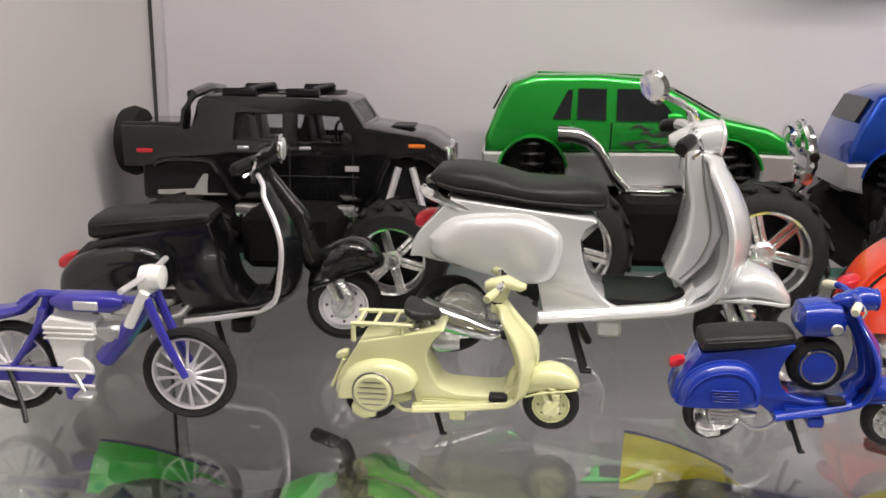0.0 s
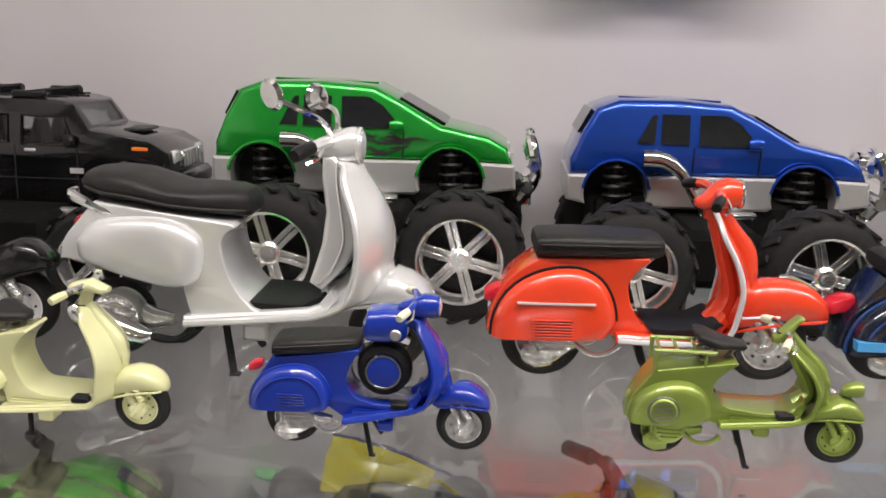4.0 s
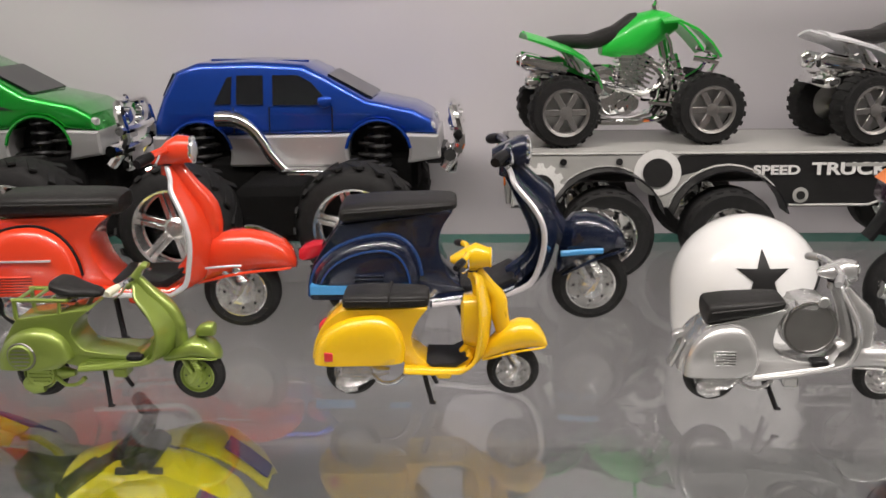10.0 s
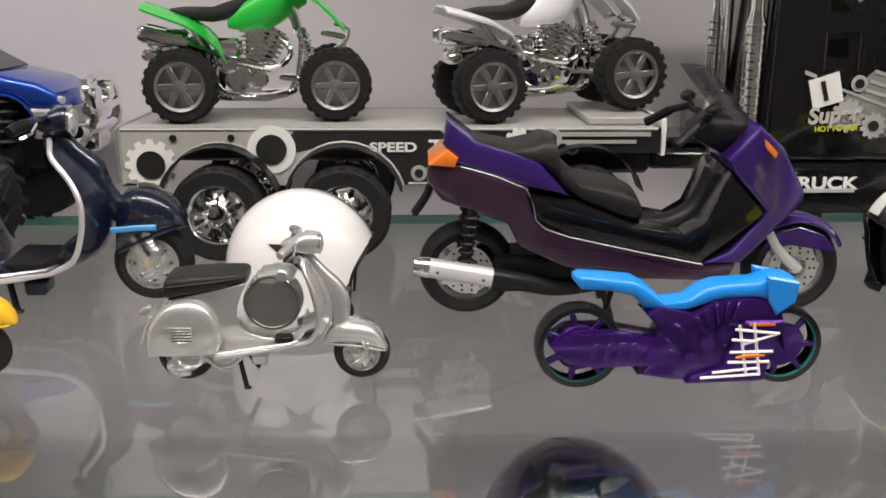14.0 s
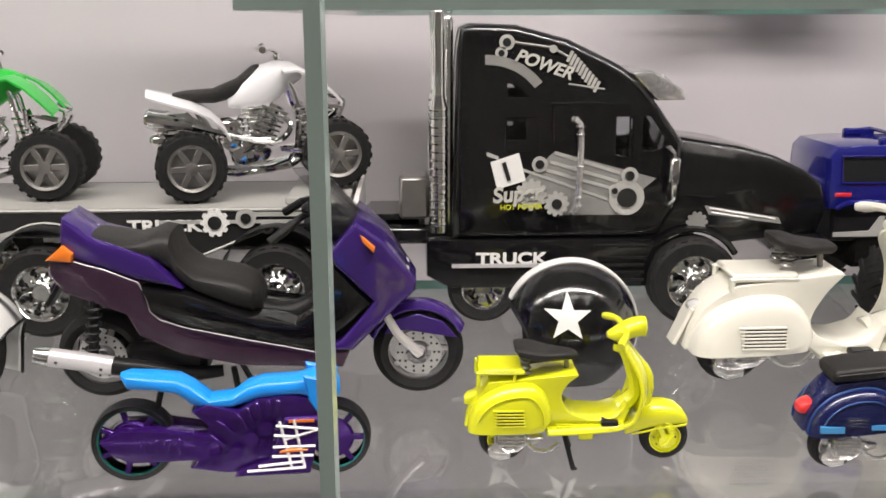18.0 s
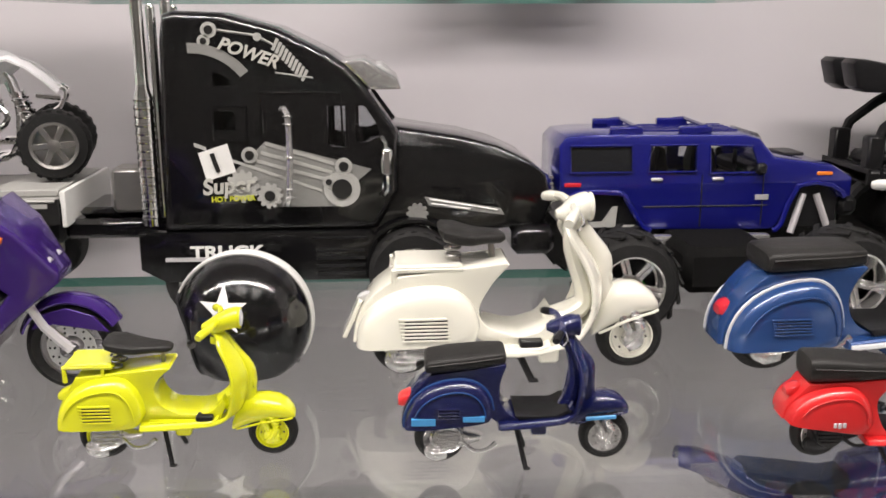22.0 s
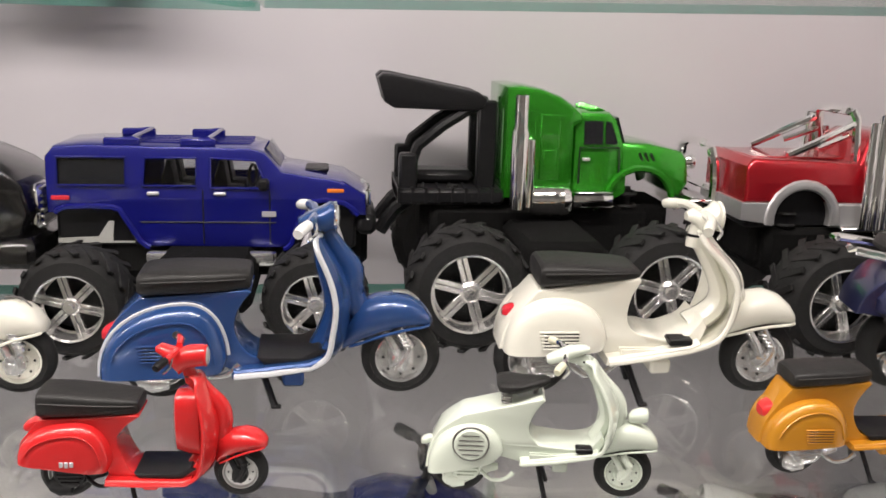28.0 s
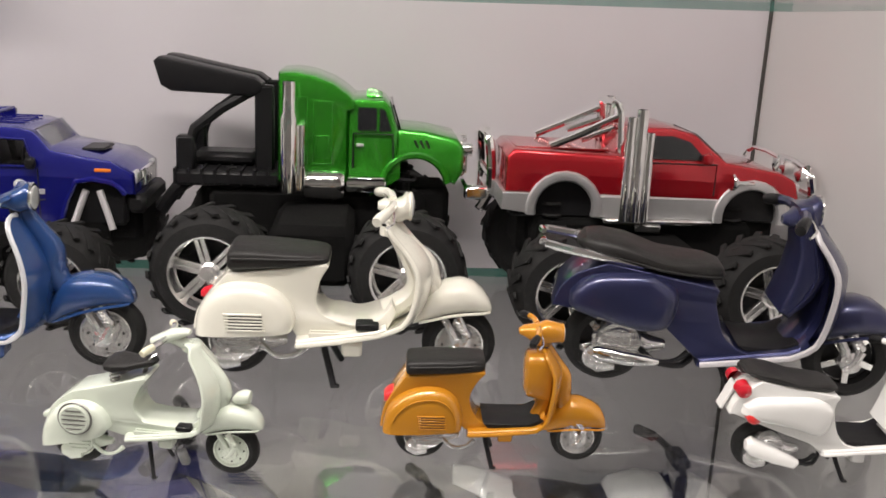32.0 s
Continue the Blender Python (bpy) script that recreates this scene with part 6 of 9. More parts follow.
        part("badge", box(0.092, 0.100, sy * H - 0.0008, sy * H + 0.0008, 0.0655 + dz, 0.0685 + dz), ALU, o)
    part("inner_chassis", box(rear + 0.004, 0.146, -0.0295, 0.0295, 0.046 + dz, 0.074 + dz, 0.002), BLACK, o)
    for a in ((0.008, 0.05) if not bed else (0.022, 0.06)):
        part("roof_rail", join(tube([(a, -0.025, 0.1105 + dz - dr), (a + 0.012, -0.025, 0.1122 + dz - dr), (a + 0.014, 0.025, 0.1122 + dz - dr), (a, 0.025, 0.1105 + dz - dr)], 0.0013, 6, 1), box(a - 0.004, a + 0.016, -0.027, -0.022, 0.108 + dz - dr, 0.1125 + dz - dr, 0.001), box(a - 0.004, a + 0.016, 0.022, 0.027, 0.108 + dz - dr, 0.1125 + dz - dr, 0.001)), paintm if not bed else BLACK, o)
    part("roof_ribs", join(*[box(0.012 if not bed else 0.02, 0.085, y, y + 0.0015, 0.1083 + dz - dr, 0.1094 + dz - dr) for y in (-0.016, -0.008, 0.0, 0.008, 0.016)]), paintm, o)
    part("hood_vent", box(0.116, 0.130, -0.012, 0.012, 0.0885 + dz, 0.0905 + dz, 0.0008), BLACK, o)
    part("grille", join(box(0.1505, 0.154, -0.015, 0.015, 0.068 + dz, 0.0785 + dz, 0.001), *[box(0.153, 0.1550, y, y + 0.002, 0.069 + dz, 0.078 + dz) for y in (-0.012, -0.006, 0, 0.006, 0.012)]), CHROME, o)
    part("front_bumper", box(0.146, 0.158, -0.03, 0.03, 0.054 + dz, 0.066 + dz, 0.003), BLACK if not bed else GLOSSBLACK, o)
    if bed:
        part("spare_wheel", lathe([(0.006, -0.006), (0.015, -0.008), (0.020, -0.006), (0.022, 0), (0.020, 0.006), (0.012, 0.007)], 26, (rear - 0.0125, 0.004, 0.077 + dz), "x"), RUBBER, o, "black spare tyre on the tailgate")
        part("bed_rail", tube([(rear - 0.005, -0.031, 0.0915 + dz), (-0.002, -0.031, 0.0915 + dz)], 0.0012, 6, 1), GLOSSBLACK, o)
        part("roll_hoop", tube([(-0.004, -0.03, 0.09 + dz), (0.001, -0.029, 0.1085 + dz), (0.001, 0.029, 0.1085 + dz), (-0.004, 0.03, 0.09 + dz)], 0.0032, 8, 2), GLOSSBLACK, o)
    part("exhaust_tips", join(*[lathe([(0.0024, -0.05), (0.0040, -0.0505), (0.0042, -0.03), (0.0028, -0.03)], 16, (0.0215 + 0.0105 * i, 0, 0.0275 + dz)) for i in (0, 1)]), CHROME, o, "twin chrome exhaust tips")
    set_body(o, bx, bz, bk)
    under(o, wb, R, face - yc, 0.214 - yc, 0.036, 0.049 + dz, 6, 0.62)
    return o


boxy_truck(-0.193, 0.125, GLOSSBLACK, "glossy black model off-road pickup on big wheels with a spare tyre", True, 0.0075, 0.0305, 0.055, -0.036, 0.149, -0.005, -0.0040, 1.026)
boxy_truck(1.041, 0.125, P_ULTRABLUE, "ultramarine blue model off-roader on big black wheels", False, 0.0, 0.0288, 0.042, -0.027, 0.147, -0.0012, -0.0036, 1.0205)


def tow_truck(x0):
    yc = 0.166
    o = thing("tow_truck", pose(x0, yc, 0), "lime green model tow truck with chrome stacks on big wheels", "model truck", BACK)
    H = 0.031
    # sleeper, cab and hood
    part("sleeper", slab([(0.015, 0.074), (0.015, 0.1405), (0.024, 0.1412), (0.036, 0.1395), (0.048, 0.1352), (0.057, 0.1292), (0.061, 0.1255), (0.0615, 0.120), (0.057, 0.118), (0.057, 0.074)], -H, H, 0.003, 2), P_LIMEGREEN, o)
    part("sleeper_panel", both(join(box(0.022, 0.033, -H - 0.0008, -H + 0.001, 0.086, 0.127, 0.0006), box(0.036, 0.048, -H - 0.0008, -H + 0.001, 0.086, 0.125, 0.0006), box(0.038, 0.046, -H - 0.0014, -H + 0.001, 0.09, 0.104, 0.0006))), P_LIMEGREEN, o)
    part("cab", slab([(0.057, 0.074), (0.057, 0.1235), (0.060, 0.1262), (0.079, 0.1262), (0.0835, 0.122), (0.088, 0.1075), (0.088, 0.080), (0.083, 0.074)], -H + 0.001, H - 0.001, 0.003, 2, stocky(0.105, 0.127, 0.10)), P_LIMEGREEN, o)
    part("hood", slab([(0.0775, 0.074), (0.087, 0.080), (0.087, 0.1085), (0.105, 0.1075), (0.125, 0.1035), (0.1285, 0.099), (0.129, 0.084), (0.124, 0.0750)] + list(reversed(arc(0.0990, 0.073, 0.0195, 150, 18, 9))), -H, H, 0.004, 3, lambda x, z: 1.0 - 0.22 * max(0, (z - 0.09) / 0.02)), P_LIMEGREEN, o)
    for sy in (-1, 1):
        part("fender_arch", tube([(x, sy * (H + 0.0005), z) for x, z in arc(0.0990, 0.073, 0.0205, 165, 10, 10)], 0.0022, 6, 1), P_LIMEGREEN, o)
        part("door_window", side_panel([(0.0630, 0.1075), (0.0630, 0.1212), (0.0745, 0.1212), (0.0745, 0.1075)], sy * (H - 0.0012), sy * -0.0012, stocky(0.105, 0.127, 0.10)), DARKGLASS, o, "dark door window")
        part("vent_window", side_panel([(0.0762, 0.1075), (0.0762, 0.1212), (0.0795, 0.1202), (0.0832, 0.1095), (0.0832, 0.1075)], sy * (H - 0.0012), sy * -0.0012, stocky(0.105, 0.127, 0.10)), DARKGLASS, o)
        part("door_line", tube([(0.0605, sy * H, 0.084), (0.0605, sy * H, 0.1055), (0.0845, sy * H, 0.1055), (0.0855, sy * H, 0.088)], 0.0006, 4, 1), BLACKDECAL, o)
        part("door_handle", box(0.062, 0.067, sy * H - 0.001, sy * H + 0.001, 0.0975, 0.0995, 0.0005), ALU, o)
        part("hood_vents", join(*[moved(box(-0.0006, 0.0006, -0.001, 0.001, -0.003, 0.003), Matrix.Translation((a, sy * (H - 0.0035), 0.0995)) @ Euler((0, radians(-25), 0)).to_matrix().to_4x4()) for a in (0.0995, 0.103, 0.1065)]), BLACKDECAL, o)
        part("exhaust_stack", join(lathe([(0.0, 0.0700), (0.0052, 0.0700), (0.0052, 0.1150), (0.0040, 0.118), (0.0040, 0.1365), (0.0030, 0.1365), (0.0030, 0.12)], 18, (0.0225, sy * 0.0405, 0), "z"), lathe([(0.0, 0.0705), (0.0030, 0.0705), (0.0030, 0.1105), (0.0, 0.1125)], 12, (0.0292, sy * 0.038, 0), "z")), CHROME, o, "tall chrome exhaust stack")
        part("fuel_tank", join(lathe([(0.0, 0.031), (0.0085, 0.031), (0.0095, 0.033), (0.0095, 0.0535), (0.0085, 0.0555), (0.0, 0.0555)], 20, (0, sy * 0.0300, 0.0735), "x"), *[lathe([(0.0100, a), (0.0100, a + 0.002)], 20, (0, sy * 0.0300, 0.0735), "x") for a in (0.036, 0.0425, 0.049)]), CHROME, o, "chrome fuel tank")
        part("cab_step", join(box(0.0565, 0.0815, sy * 0.033 - 0.0045, sy * 0.033 + 0.0045, 0.0700, 0.0780, 0.0016, 2), box(0.0575, 0.0805, sy * 0.0345 - 0.0045, sy * 0.0345 + 0.0045, 0.0785, 0.0800, 0.0006)), CHROME, o, "chrome cab step")
        part("boom_post", tube([(-0.042, sy * 0.022, 0.078), (-0.036, sy * 0.022, 0.104), (-0.005, sy * 0.018, 0.126), (0.006, sy * 0.016, 0.13)], 0.0034, 8, 2), BLACK, o)
        part("boom_base", box(-0.047, -0.036, sy * 0.022 - 0.005, sy * 0.022 + 0.005, 0.074, 0.1, 0.0015), BLACK, o)
        part("mast", box(0.0, 0.0115, sy * 0.018 - 0.004, sy * 0.018 + 0.004, 0.078, 0.1315, 0.0012), BLACK, o)
        part("boom_paddle", slab([(-0.060, 0.1435), (-0.057, 0.1462), (-0.052, 0.1460), (0.000, 0.1362), (0.005, 0.1325), (0.004, 0.1270), (-0.002, 0.1250), (-0.050, 0.1260), (-0.056, 0.1295)], sy * 0.014 - 0.009, sy * 0.014 + 0.009, 0.002, 2), BLACK, o, "black lifting arm plate")
        part("tail_arm", tube([(-0.03, sy * 0.02, 0.078), (-0.048, sy * 0.02, 0.066), (-0.058, sy * 0.02, 0.052)], 0.0042, 8, 2), BLACK, o)
        part("head_lamp", lathe([(0.0, 0.1355), (0.0042, 0.135), (0.005, 0.131), (0.003, 0.127), (0.0, 0.126)], 14, (0, sy * 0.021, 0.0965), "x"), CHROME, o)
    part("windscreen", moved(box(-0.008, 0.008, -0.024, 0.024, -0.0006, 0.0006), Matrix.Translation((0.0868, 0, 0.1155)) @ Euler((0, radians(72), 0)).to_matrix().to_4x4()), DARKGLASS, o)
    part("roof_lamps", join(*[hull([(0.068, 0.126, 0.1282, 0.002), (0.072, 0.1255, 0.1295, 0.003), (0.078, 0.1255, 0.127, 0.002)], 2.5, 8, y) for y in (-0.016, -0.008, 0, 0.008, 0.016)]), P_LIMEGREEN, o)
    part("load_bed", join(box(-0.048, 0.016, -0.031, 0.031, 0.070, 0.0795, 0.002), box(-0.04, 0.0, -0.012, 0.012, 0.0795, 0.088, 0.003), *[box(-0.048 + 0.008 * i, -0.0465 + 0.008 * i, -0.0315, 0.0315, 0.071, 0.0805) for i in range(8)]), BLACK, o)
    part("grille", join(box(0.126, 0.1315, -0.016, 0.016, 0.078, 0.101, 0.0015), *[box(0.1305, 0.1328, y, y + 0.0014, 0.08, 0.0995) for y in [-0.013 + 0.0045 * i for i in range(7)]]), CHROME, o, "chrome grille")
    part("bull_bar", join(tube([(0.140, -0.028, 0.060), (0.147, -0.028, 0.075), (0.145, -0.024, 0.104), (0.145, 0.024, 0.104), (0.147, 0.028, 0.075), (0.140, 0.028, 0.060)], 0.003, 8, 3), tube([(0.148, -0.03, 0.08), (0.148, 0.03, 0.08)], 0.0026, 8, 1), box(0.130, 0.146, -0.031, 0.031, 0.066, 0.0755, 0.002)), CHROME, o, "chrome bull bar")
    set_body(o, 0.0150, -0.0060, 1.042)
    under(o, 0.112, 0.0345, 0.046 - yc, 0.216 - yc, 0.036, 0.062, 6, 0.64)
    return o


tow_truck(1.2495)


def pickup(x0):
    o = thing("pickup_truck", pose(x0, YC - 0.006, 0), "candy red model pickup with chrome stacks on big wheels", "model truck", BACK)
    H, dz = 0.032, 0.0
    sh = stocky(0.092, 0.113, 0.18)
    ra, fa = arc(0.006, 0.063, 0.0185, 150, 30, 9), arc(0.1225, 0.061, 0.0185, 150, 30, 9)
    part("body", slab([(-0.030, 0.0725), (-0.030, 0.094), (-0.026, 0.0985), (0.038, 0.0965), (0.040, 0.096), (0.046, 0.110), (0.052, 0.1135), (0.072, 0.1135), (0.085, 0.1105), (0.105, 0.0945), (0.140, 0.089), (0.150, 0.084), (0.1535, 0.0725)] + list(reversed(fa)) + list(reversed(ra)), -H, H, 0.004, 3, sh), P_CANDYRED, o)
    sk = [slab([(-0.032, 0.0725)] + arc(0.006, 0.063, 0.0185, 150, 195, 4) + [(-0.013, 0.0595), (-0.032, 0.062)], -H - 0.0006, H + 0.0006, 0.0015, 1),
          slab(arc(0.006, 0.063, 0.0185, -15, 30, 4) + [(0.025, 0.0725), (0.104, 0.0725)] + arc(0.1225, 0.061, 0.0185, 150, 195, 4) + [(0.1, 0.0575), (0.028, 0.0575)], -H - 0.0006, H + 0.0006, 0.0015, 1),
          slab(arc(0.1225, 0.061, 0.0185, -15, 30, 4) + [(0.155, 0.0725), (0.156, 0.064), (0.145, 0.0595)], -H - 0.0006, H + 0.0006, 0.0015, 1)]
    part("skirt", join(*sk), SILVER, o, "silver lower skirt")
    part("inner_chassis", box(-0.026, 0.146, -0.026, 0.026, 0.056, 0.083, 0.002), BLACK, o)
    for sy in (-1, 1):
        part("arch_flare", join(*[tube([(x, sy * (H + 0.0012), z) for x, z in arc(c, cz, 0.0205, -10, 190, 12)], 0.0032, 8, 1, 0.6) for c, cz in ((0.006, 0.063), (0.1225, 0.061))]), SILVER, o, "silver wheel-arch flare")
        part("door_window", side_panel([(0.0585, 0.0955), (0.0585, 0.109), (0.071, 0.109), (0.0815, 0.106), (0.091, 0.0965), (0.09, 0.0955)], sy * (H - 0.0002), sy * -0.0012, sh), DARKGLASS, o, "dark door window")
        part("door_line", tube([(0.055, sy * (H + 0.0001), 0.074), (0.055, sy * (H + 0.0001), 0.093), (0.0985, sy * (H + 0.0001), 0.093), (0.0985, sy * (H + 0.0001), 0.074)], 0.0005, 4, 1), BLACKDECAL, o)
        part("exhaust_stacks", join(*[lathe([(0.0, 0.0585), (r, 0.0585), (r, zt - 0.018), (r * 0.86, zt - 0.016), (r * 0.86, zt), (r * 0.6, zt)], 12, (x, sy * 0.0395, 0), "z") for x, r, zt in ((0.0475, 0.0042, 0.1255), (0.0415, 0.0034, 0.121), (0.0535, 0.003, 0.112))]), CHROME, o, "tall chrome exhaust stacks")
        part("roll_bar", join(tube([(0.040, sy * 0.024, 0.096), (0.038, sy * 0.024, 0.122), (0.036, sy * 0.018, 0.126), (0.036, 0.0, 0.126)], 0.0026, 8, 2), tube([(0.037, sy * 0.024, 0.119), (0.012, sy * 0.026, 0.107), (-0.004, sy * 0.026, 0.100)], 0.0024, 8, 1), tube([(0.037, sy * 0.020, 0.112), (0.016, sy * 0.022, 0.104)], 0.0018, 8, 1)), CHROME, o, "chrome roll bar")
        part("wing_mirror", hull([(0.088, 0.094, 0.1, 0.002), (0.0915, 0.093, 0.101, 0.003), (0.094, 0.095, 0.099, 0.002)], 2.5, 8, sy * 0.036), P_CANDYRED, o)
        part("fender_mirror", join(tube([(0.128, sy * 0.031, 0.082), (0.118, sy * 0.036, 0.083), (0.110, sy * 0.037, 0.0835)], 0.0012, 6, 2), lathe([(0.0, -0.0015), (0.005, -0.0012), (0.0055, 0.0), (0.004, 0.002), (0.0, 0.0025)], 14, (0.108, sy * 0.037, 0.0835), "x")), CHROME, o)
        part("headlamp", box(0.146, 0.1545, sy * 0.023 - 0.006, sy * 0.023 + 0.006, 0.0765, 0.0825, 0.0015), LENS, o)
        part("side_step", join(box(0.03, 0.098, sy * 0.034 - 0.003, sy * 0.034 + 0.003, 0.0555, 0.0585, 0.0008), box(0.05, 0.066, sy * 0.034 - 0.004, sy * 0.034 + 0.004, 0.051, 0.0555, 0.0008)), CHROME, o)
    part("bed_cover", box(-0.024, 0.034, -0.022, 0.022, 0.0975, 0.0988, 0.0004), P_CANDYRED, o)
    part("windscreen", moved(box(-0.0115, 0.0115, -0.023, 0.023, -0.0006, 0.0006), Matrix.Translation((0.0955, 0, 0.1028)) @ Euler((0, radians(38.5), 0)).to_matrix().to_4x4()), DARKGLASS, o)
    part("bull_bar", join(tube([(0.155, -0.026, 0.054), (0.164, -0.026, 0.07), (0.160, -0.022, 0.091), (0.160, 0.022, 0.091), (0.164, 0.026, 0.07), (0.155, 0.026, 0.054)], 0.0028, 8, 3), tube([(0.164, -0.03, 0.075), (0.164, 0.03, 0.075)], 0.0024, 8, 1), box(0.154, 0.162, -0.03, 0.03, 0.058, 0.068, 0.002), *[lathe([(0.0, 0.004), (0.005, 0.003), (0.0055, -0.003), (0.0, -0.005)], 12, (0.162, y, 0.086), "x") for y in (-0.012, 0.012)]), CHROME, o, "chrome bull bar with lamps")
    part("hood_bar", tube([(0.138, -0.024, 0.091), (0.142, -0.02, 0.0975), (0.142, 0.02, 0.0975), (0.138, 0.024, 0.091)], 0.0014, 6, 2), CHROME, o)
    set_body(o, 0.0, 0.0025, 1.02)
    under(o, 0.117, 0.0325, 0.033 - YC, 0.205 - YC, 0.036, 0.056, 6, 0.64)
    return o


pickup(1.4525)


# ---- articulated truck ----
def gear(cx, cz, r, teeth, y, t=0.0006, hole=0.5):
    p = []
    for i in range(teeth):
        a = 2 * math.pi * i / teeth
        d = math.pi / teeth
        for da, rr in ((-0.75 * d, 0.82), (-0.45 * d, 1.0), (0.45 * d, 1.0), (0.75 * d, 0.82)):
            p.append((cx + r * rr * math.cos(a + da), cz + r * rr * math.sin(a + da)))
    return slab(p, y, y - t)


def disc(cx, cz, r, y, t=0.0006, n=20):
    return slab([(cx + r * math.cos(2 * math.pi * i / n), cz + r * math.sin(2 * math.pi * i / n)) for i in range(n)], y, y - t)


def truck_wheel(o, x, R, y, w, rim):
    wh = part("wheel", lathe([(R * 0.62, y), (R * 0.9, y - w * 0.02), (R, y + w * 0.12), (R, y + w * 0.88), (R * 0.9, y + w), (R * 0.5, y + w)], 30, (x, 0, R)), RUBBER, o, "black truck tyre")
    part("tread", join(*[moved(box(-R * 0.07, R * 0.07, 0.001, w - 0.001, -R * 0.03, R * 0.015), Matrix.Translation((x, y, R)) @ Euler((0, 2 * math.pi * i / 22, 0)).to_matrix().to_4x4() @ Matrix.Translation((0, 0, R * 0.97))) for i in range(22)]), RUBBER, wh)
    part("rim", join(lathe([(R * 0.64, y + w * 0.1), (R * 0.62, y - w * 0.03), (R * 0.56, y + w * 0.05), (R * 0.5, y + w * 0.25), (R * 0.24, y + w * 0.1), (R * 0.18, y - w * 0.02), (R * 0.0, y - w * 0.04)], 28, (x, 0, R)), *[lathe([(R * 0.04, y + w * 0.02), (R * 0.04, y + w * 0.2)], 6, (x + R * 0.33 * math.cos(a), 0, R + R * 0.33 * math.sin(a))) for a in [2 * math.pi * i / 8 for i in range(8)]]), rim, wh, "chrome wheel disc")
    part("rim_holes", join(*[lathe([(R * 0.055, y + w * 0.13), (R * 0.055, y + w * 0.26)], 8, (x + R * 0.46 * math.cos(a), 0, R + R * 0.46 * math.sin(a))) for a in [2 * math.pi * (i + 0.5) / 8 for i in range(8)]]), BLACK, wh)


def semi_trailer():
    o = thing("flatbed_trailer", pose(0.42, YC, 0), "grey and black flatbed model trailer with gear prints", "model trailer", BACK)
    y0, y1, zt = -0.040, 0.050, 0.0725
    part("deck", box(0.0, 0.30, y0, y1, zt - 0.004, zt, 0.0008), PALEDECAL, o, "pale grey loading deck")
    sides = [(0.0, zt), (0.302, zt), (0.302, 0.058), (0.25, 0.058), (0.205, 0.040), (0.160, 0.040)] + arc(0.124, 0.030, 0.034, 17, 163, 12) + arc(0.055, 0.030, 0.034, 17, 163, 12) + [(0.0, 0.040)]
    part("side_panel", slab(sides, y0 - 0.0015, y0, 0.0), BLACKDECAL, o, "black printed side board")
    part("side_panel", slab(sides, y1, y1 + 0.0015, 0.0), BLACKDECAL, o)
    Y = y0 - 0.0016
    part("rear_print", slab([(0.0, zt - 0.001), (0.098, zt - 0.001), (0.090, 0.064), (0.098, 0.0585)] + arc(0.124, 0.030, 0.035, 118, 163, 6) + arc(0.055, 0.030, 0.035, 17, 163, 10) + [(0.0, 0.042)], Y, Y - 0.0004), PALEDECAL, o, "pale grey print field")
    part("panel_border", join(tube([(0.001, Y, 0.041), (0.001, Y, zt - 0.001), (0.30, Y, zt - 0.001)], 0.0011, 4, 1), tube([(x, Y, z) for x, z in arc(0.124, 0.030, 0.0345, 17, 163, 12)], 0.0009, 4, 1), tube([(x, Y, z) for x, z in arc(0.055, 0.030, 0.0345, 17, 163, 12)], 0.0009, 4, 1), tube([(0.16, Y, 0.041), (0.205, Y, 0.041), (0.25, Y, 0.059)], 0.0008, 4, 1)), PALEDECAL, o)
    part("gear_print", join(gear(0.017, 0.052, 0.0145, 12, Y - 0.0006), gear(0.222, 0.064, 0.0085, 10, Y - 0.0006)), WHITEDECAL, o)
    part("gear_hole", join(disc(0.017, 0.052, 0.008, Y - 0.0013), disc(0.222, 0.064, 0.004, Y - 0.0013), disc(0.084, 0.0605, 0.0085, Y - 0.0013), disc(0.03, 0.067, 0.002, Y - 0.0008), disc(0.062, 0.067, 0.002, Y - 0.0008)), BLACKDECAL, o)
    part("ring_print", disc(0.084, 0.0605, 0.0135, Y - 0.0006), WHITEDECAL, o)
    part("piston_print", join(box(0.19, 0.288, Y - 0.001, Y - 0.0004, 0.0635, 0.0655), box(0.235, 0.296, Y - 0.001, Y - 0.0004, 0.0675, 0.0700), disc(0.166, 0.047, 0.0045, Y - 0.0006), disc(0.24, 0.0665, 0.006, Y - 0.0006), disc(0.252, 0.061, 0.004, Y - 0.0006)), PALEDECAL, o)
    part("piston_hole", join(disc(0.166, 0.047, 0.0025, Y - 0.0013), disc(0.24, 0.0665, 0.003, Y - 0.0013), disc(0.252, 0.061, 0.002, Y - 0.0013)), BLACKDECAL, o)
    lettering("SPEED", 0.0072, on_side(0.1385, Y - 0.0006, 0.0592), WHITEDECAL, o, bold=0.03, wide=1.35)
    lettering("TRUCK", 0.0096, on_side(0.1715, Y - 0.0006, 0.0590), WHITEDECAL, o, bold=0.03, wide=1.35)
    part("raised_plate", box(0.262, 0.300, y0 + 0.006, y1 - 0.002, zt + 0.0002, zt + 0.0046, 0.0008), PALEDECAL, o, "pale raised plate")
    part("front_board", box(0.3025, 0.3055, y0, y1, 0.056, zt + 0.0046, 0.0006), WHITEDECAL, o, "white front board")
    part("rear_board", box(-0.003, 0.0, y0, y1, 0.042, zt, 0.0006), GREYDECAL, o)
    part("rear_lights", join(*[box(-0.0042, -0.003, y, y + 0.012, 0.052, 0.060, 0.0005) for y in (y0 + 0.004, y1 - 0.016)]), ORANGELENS, o)
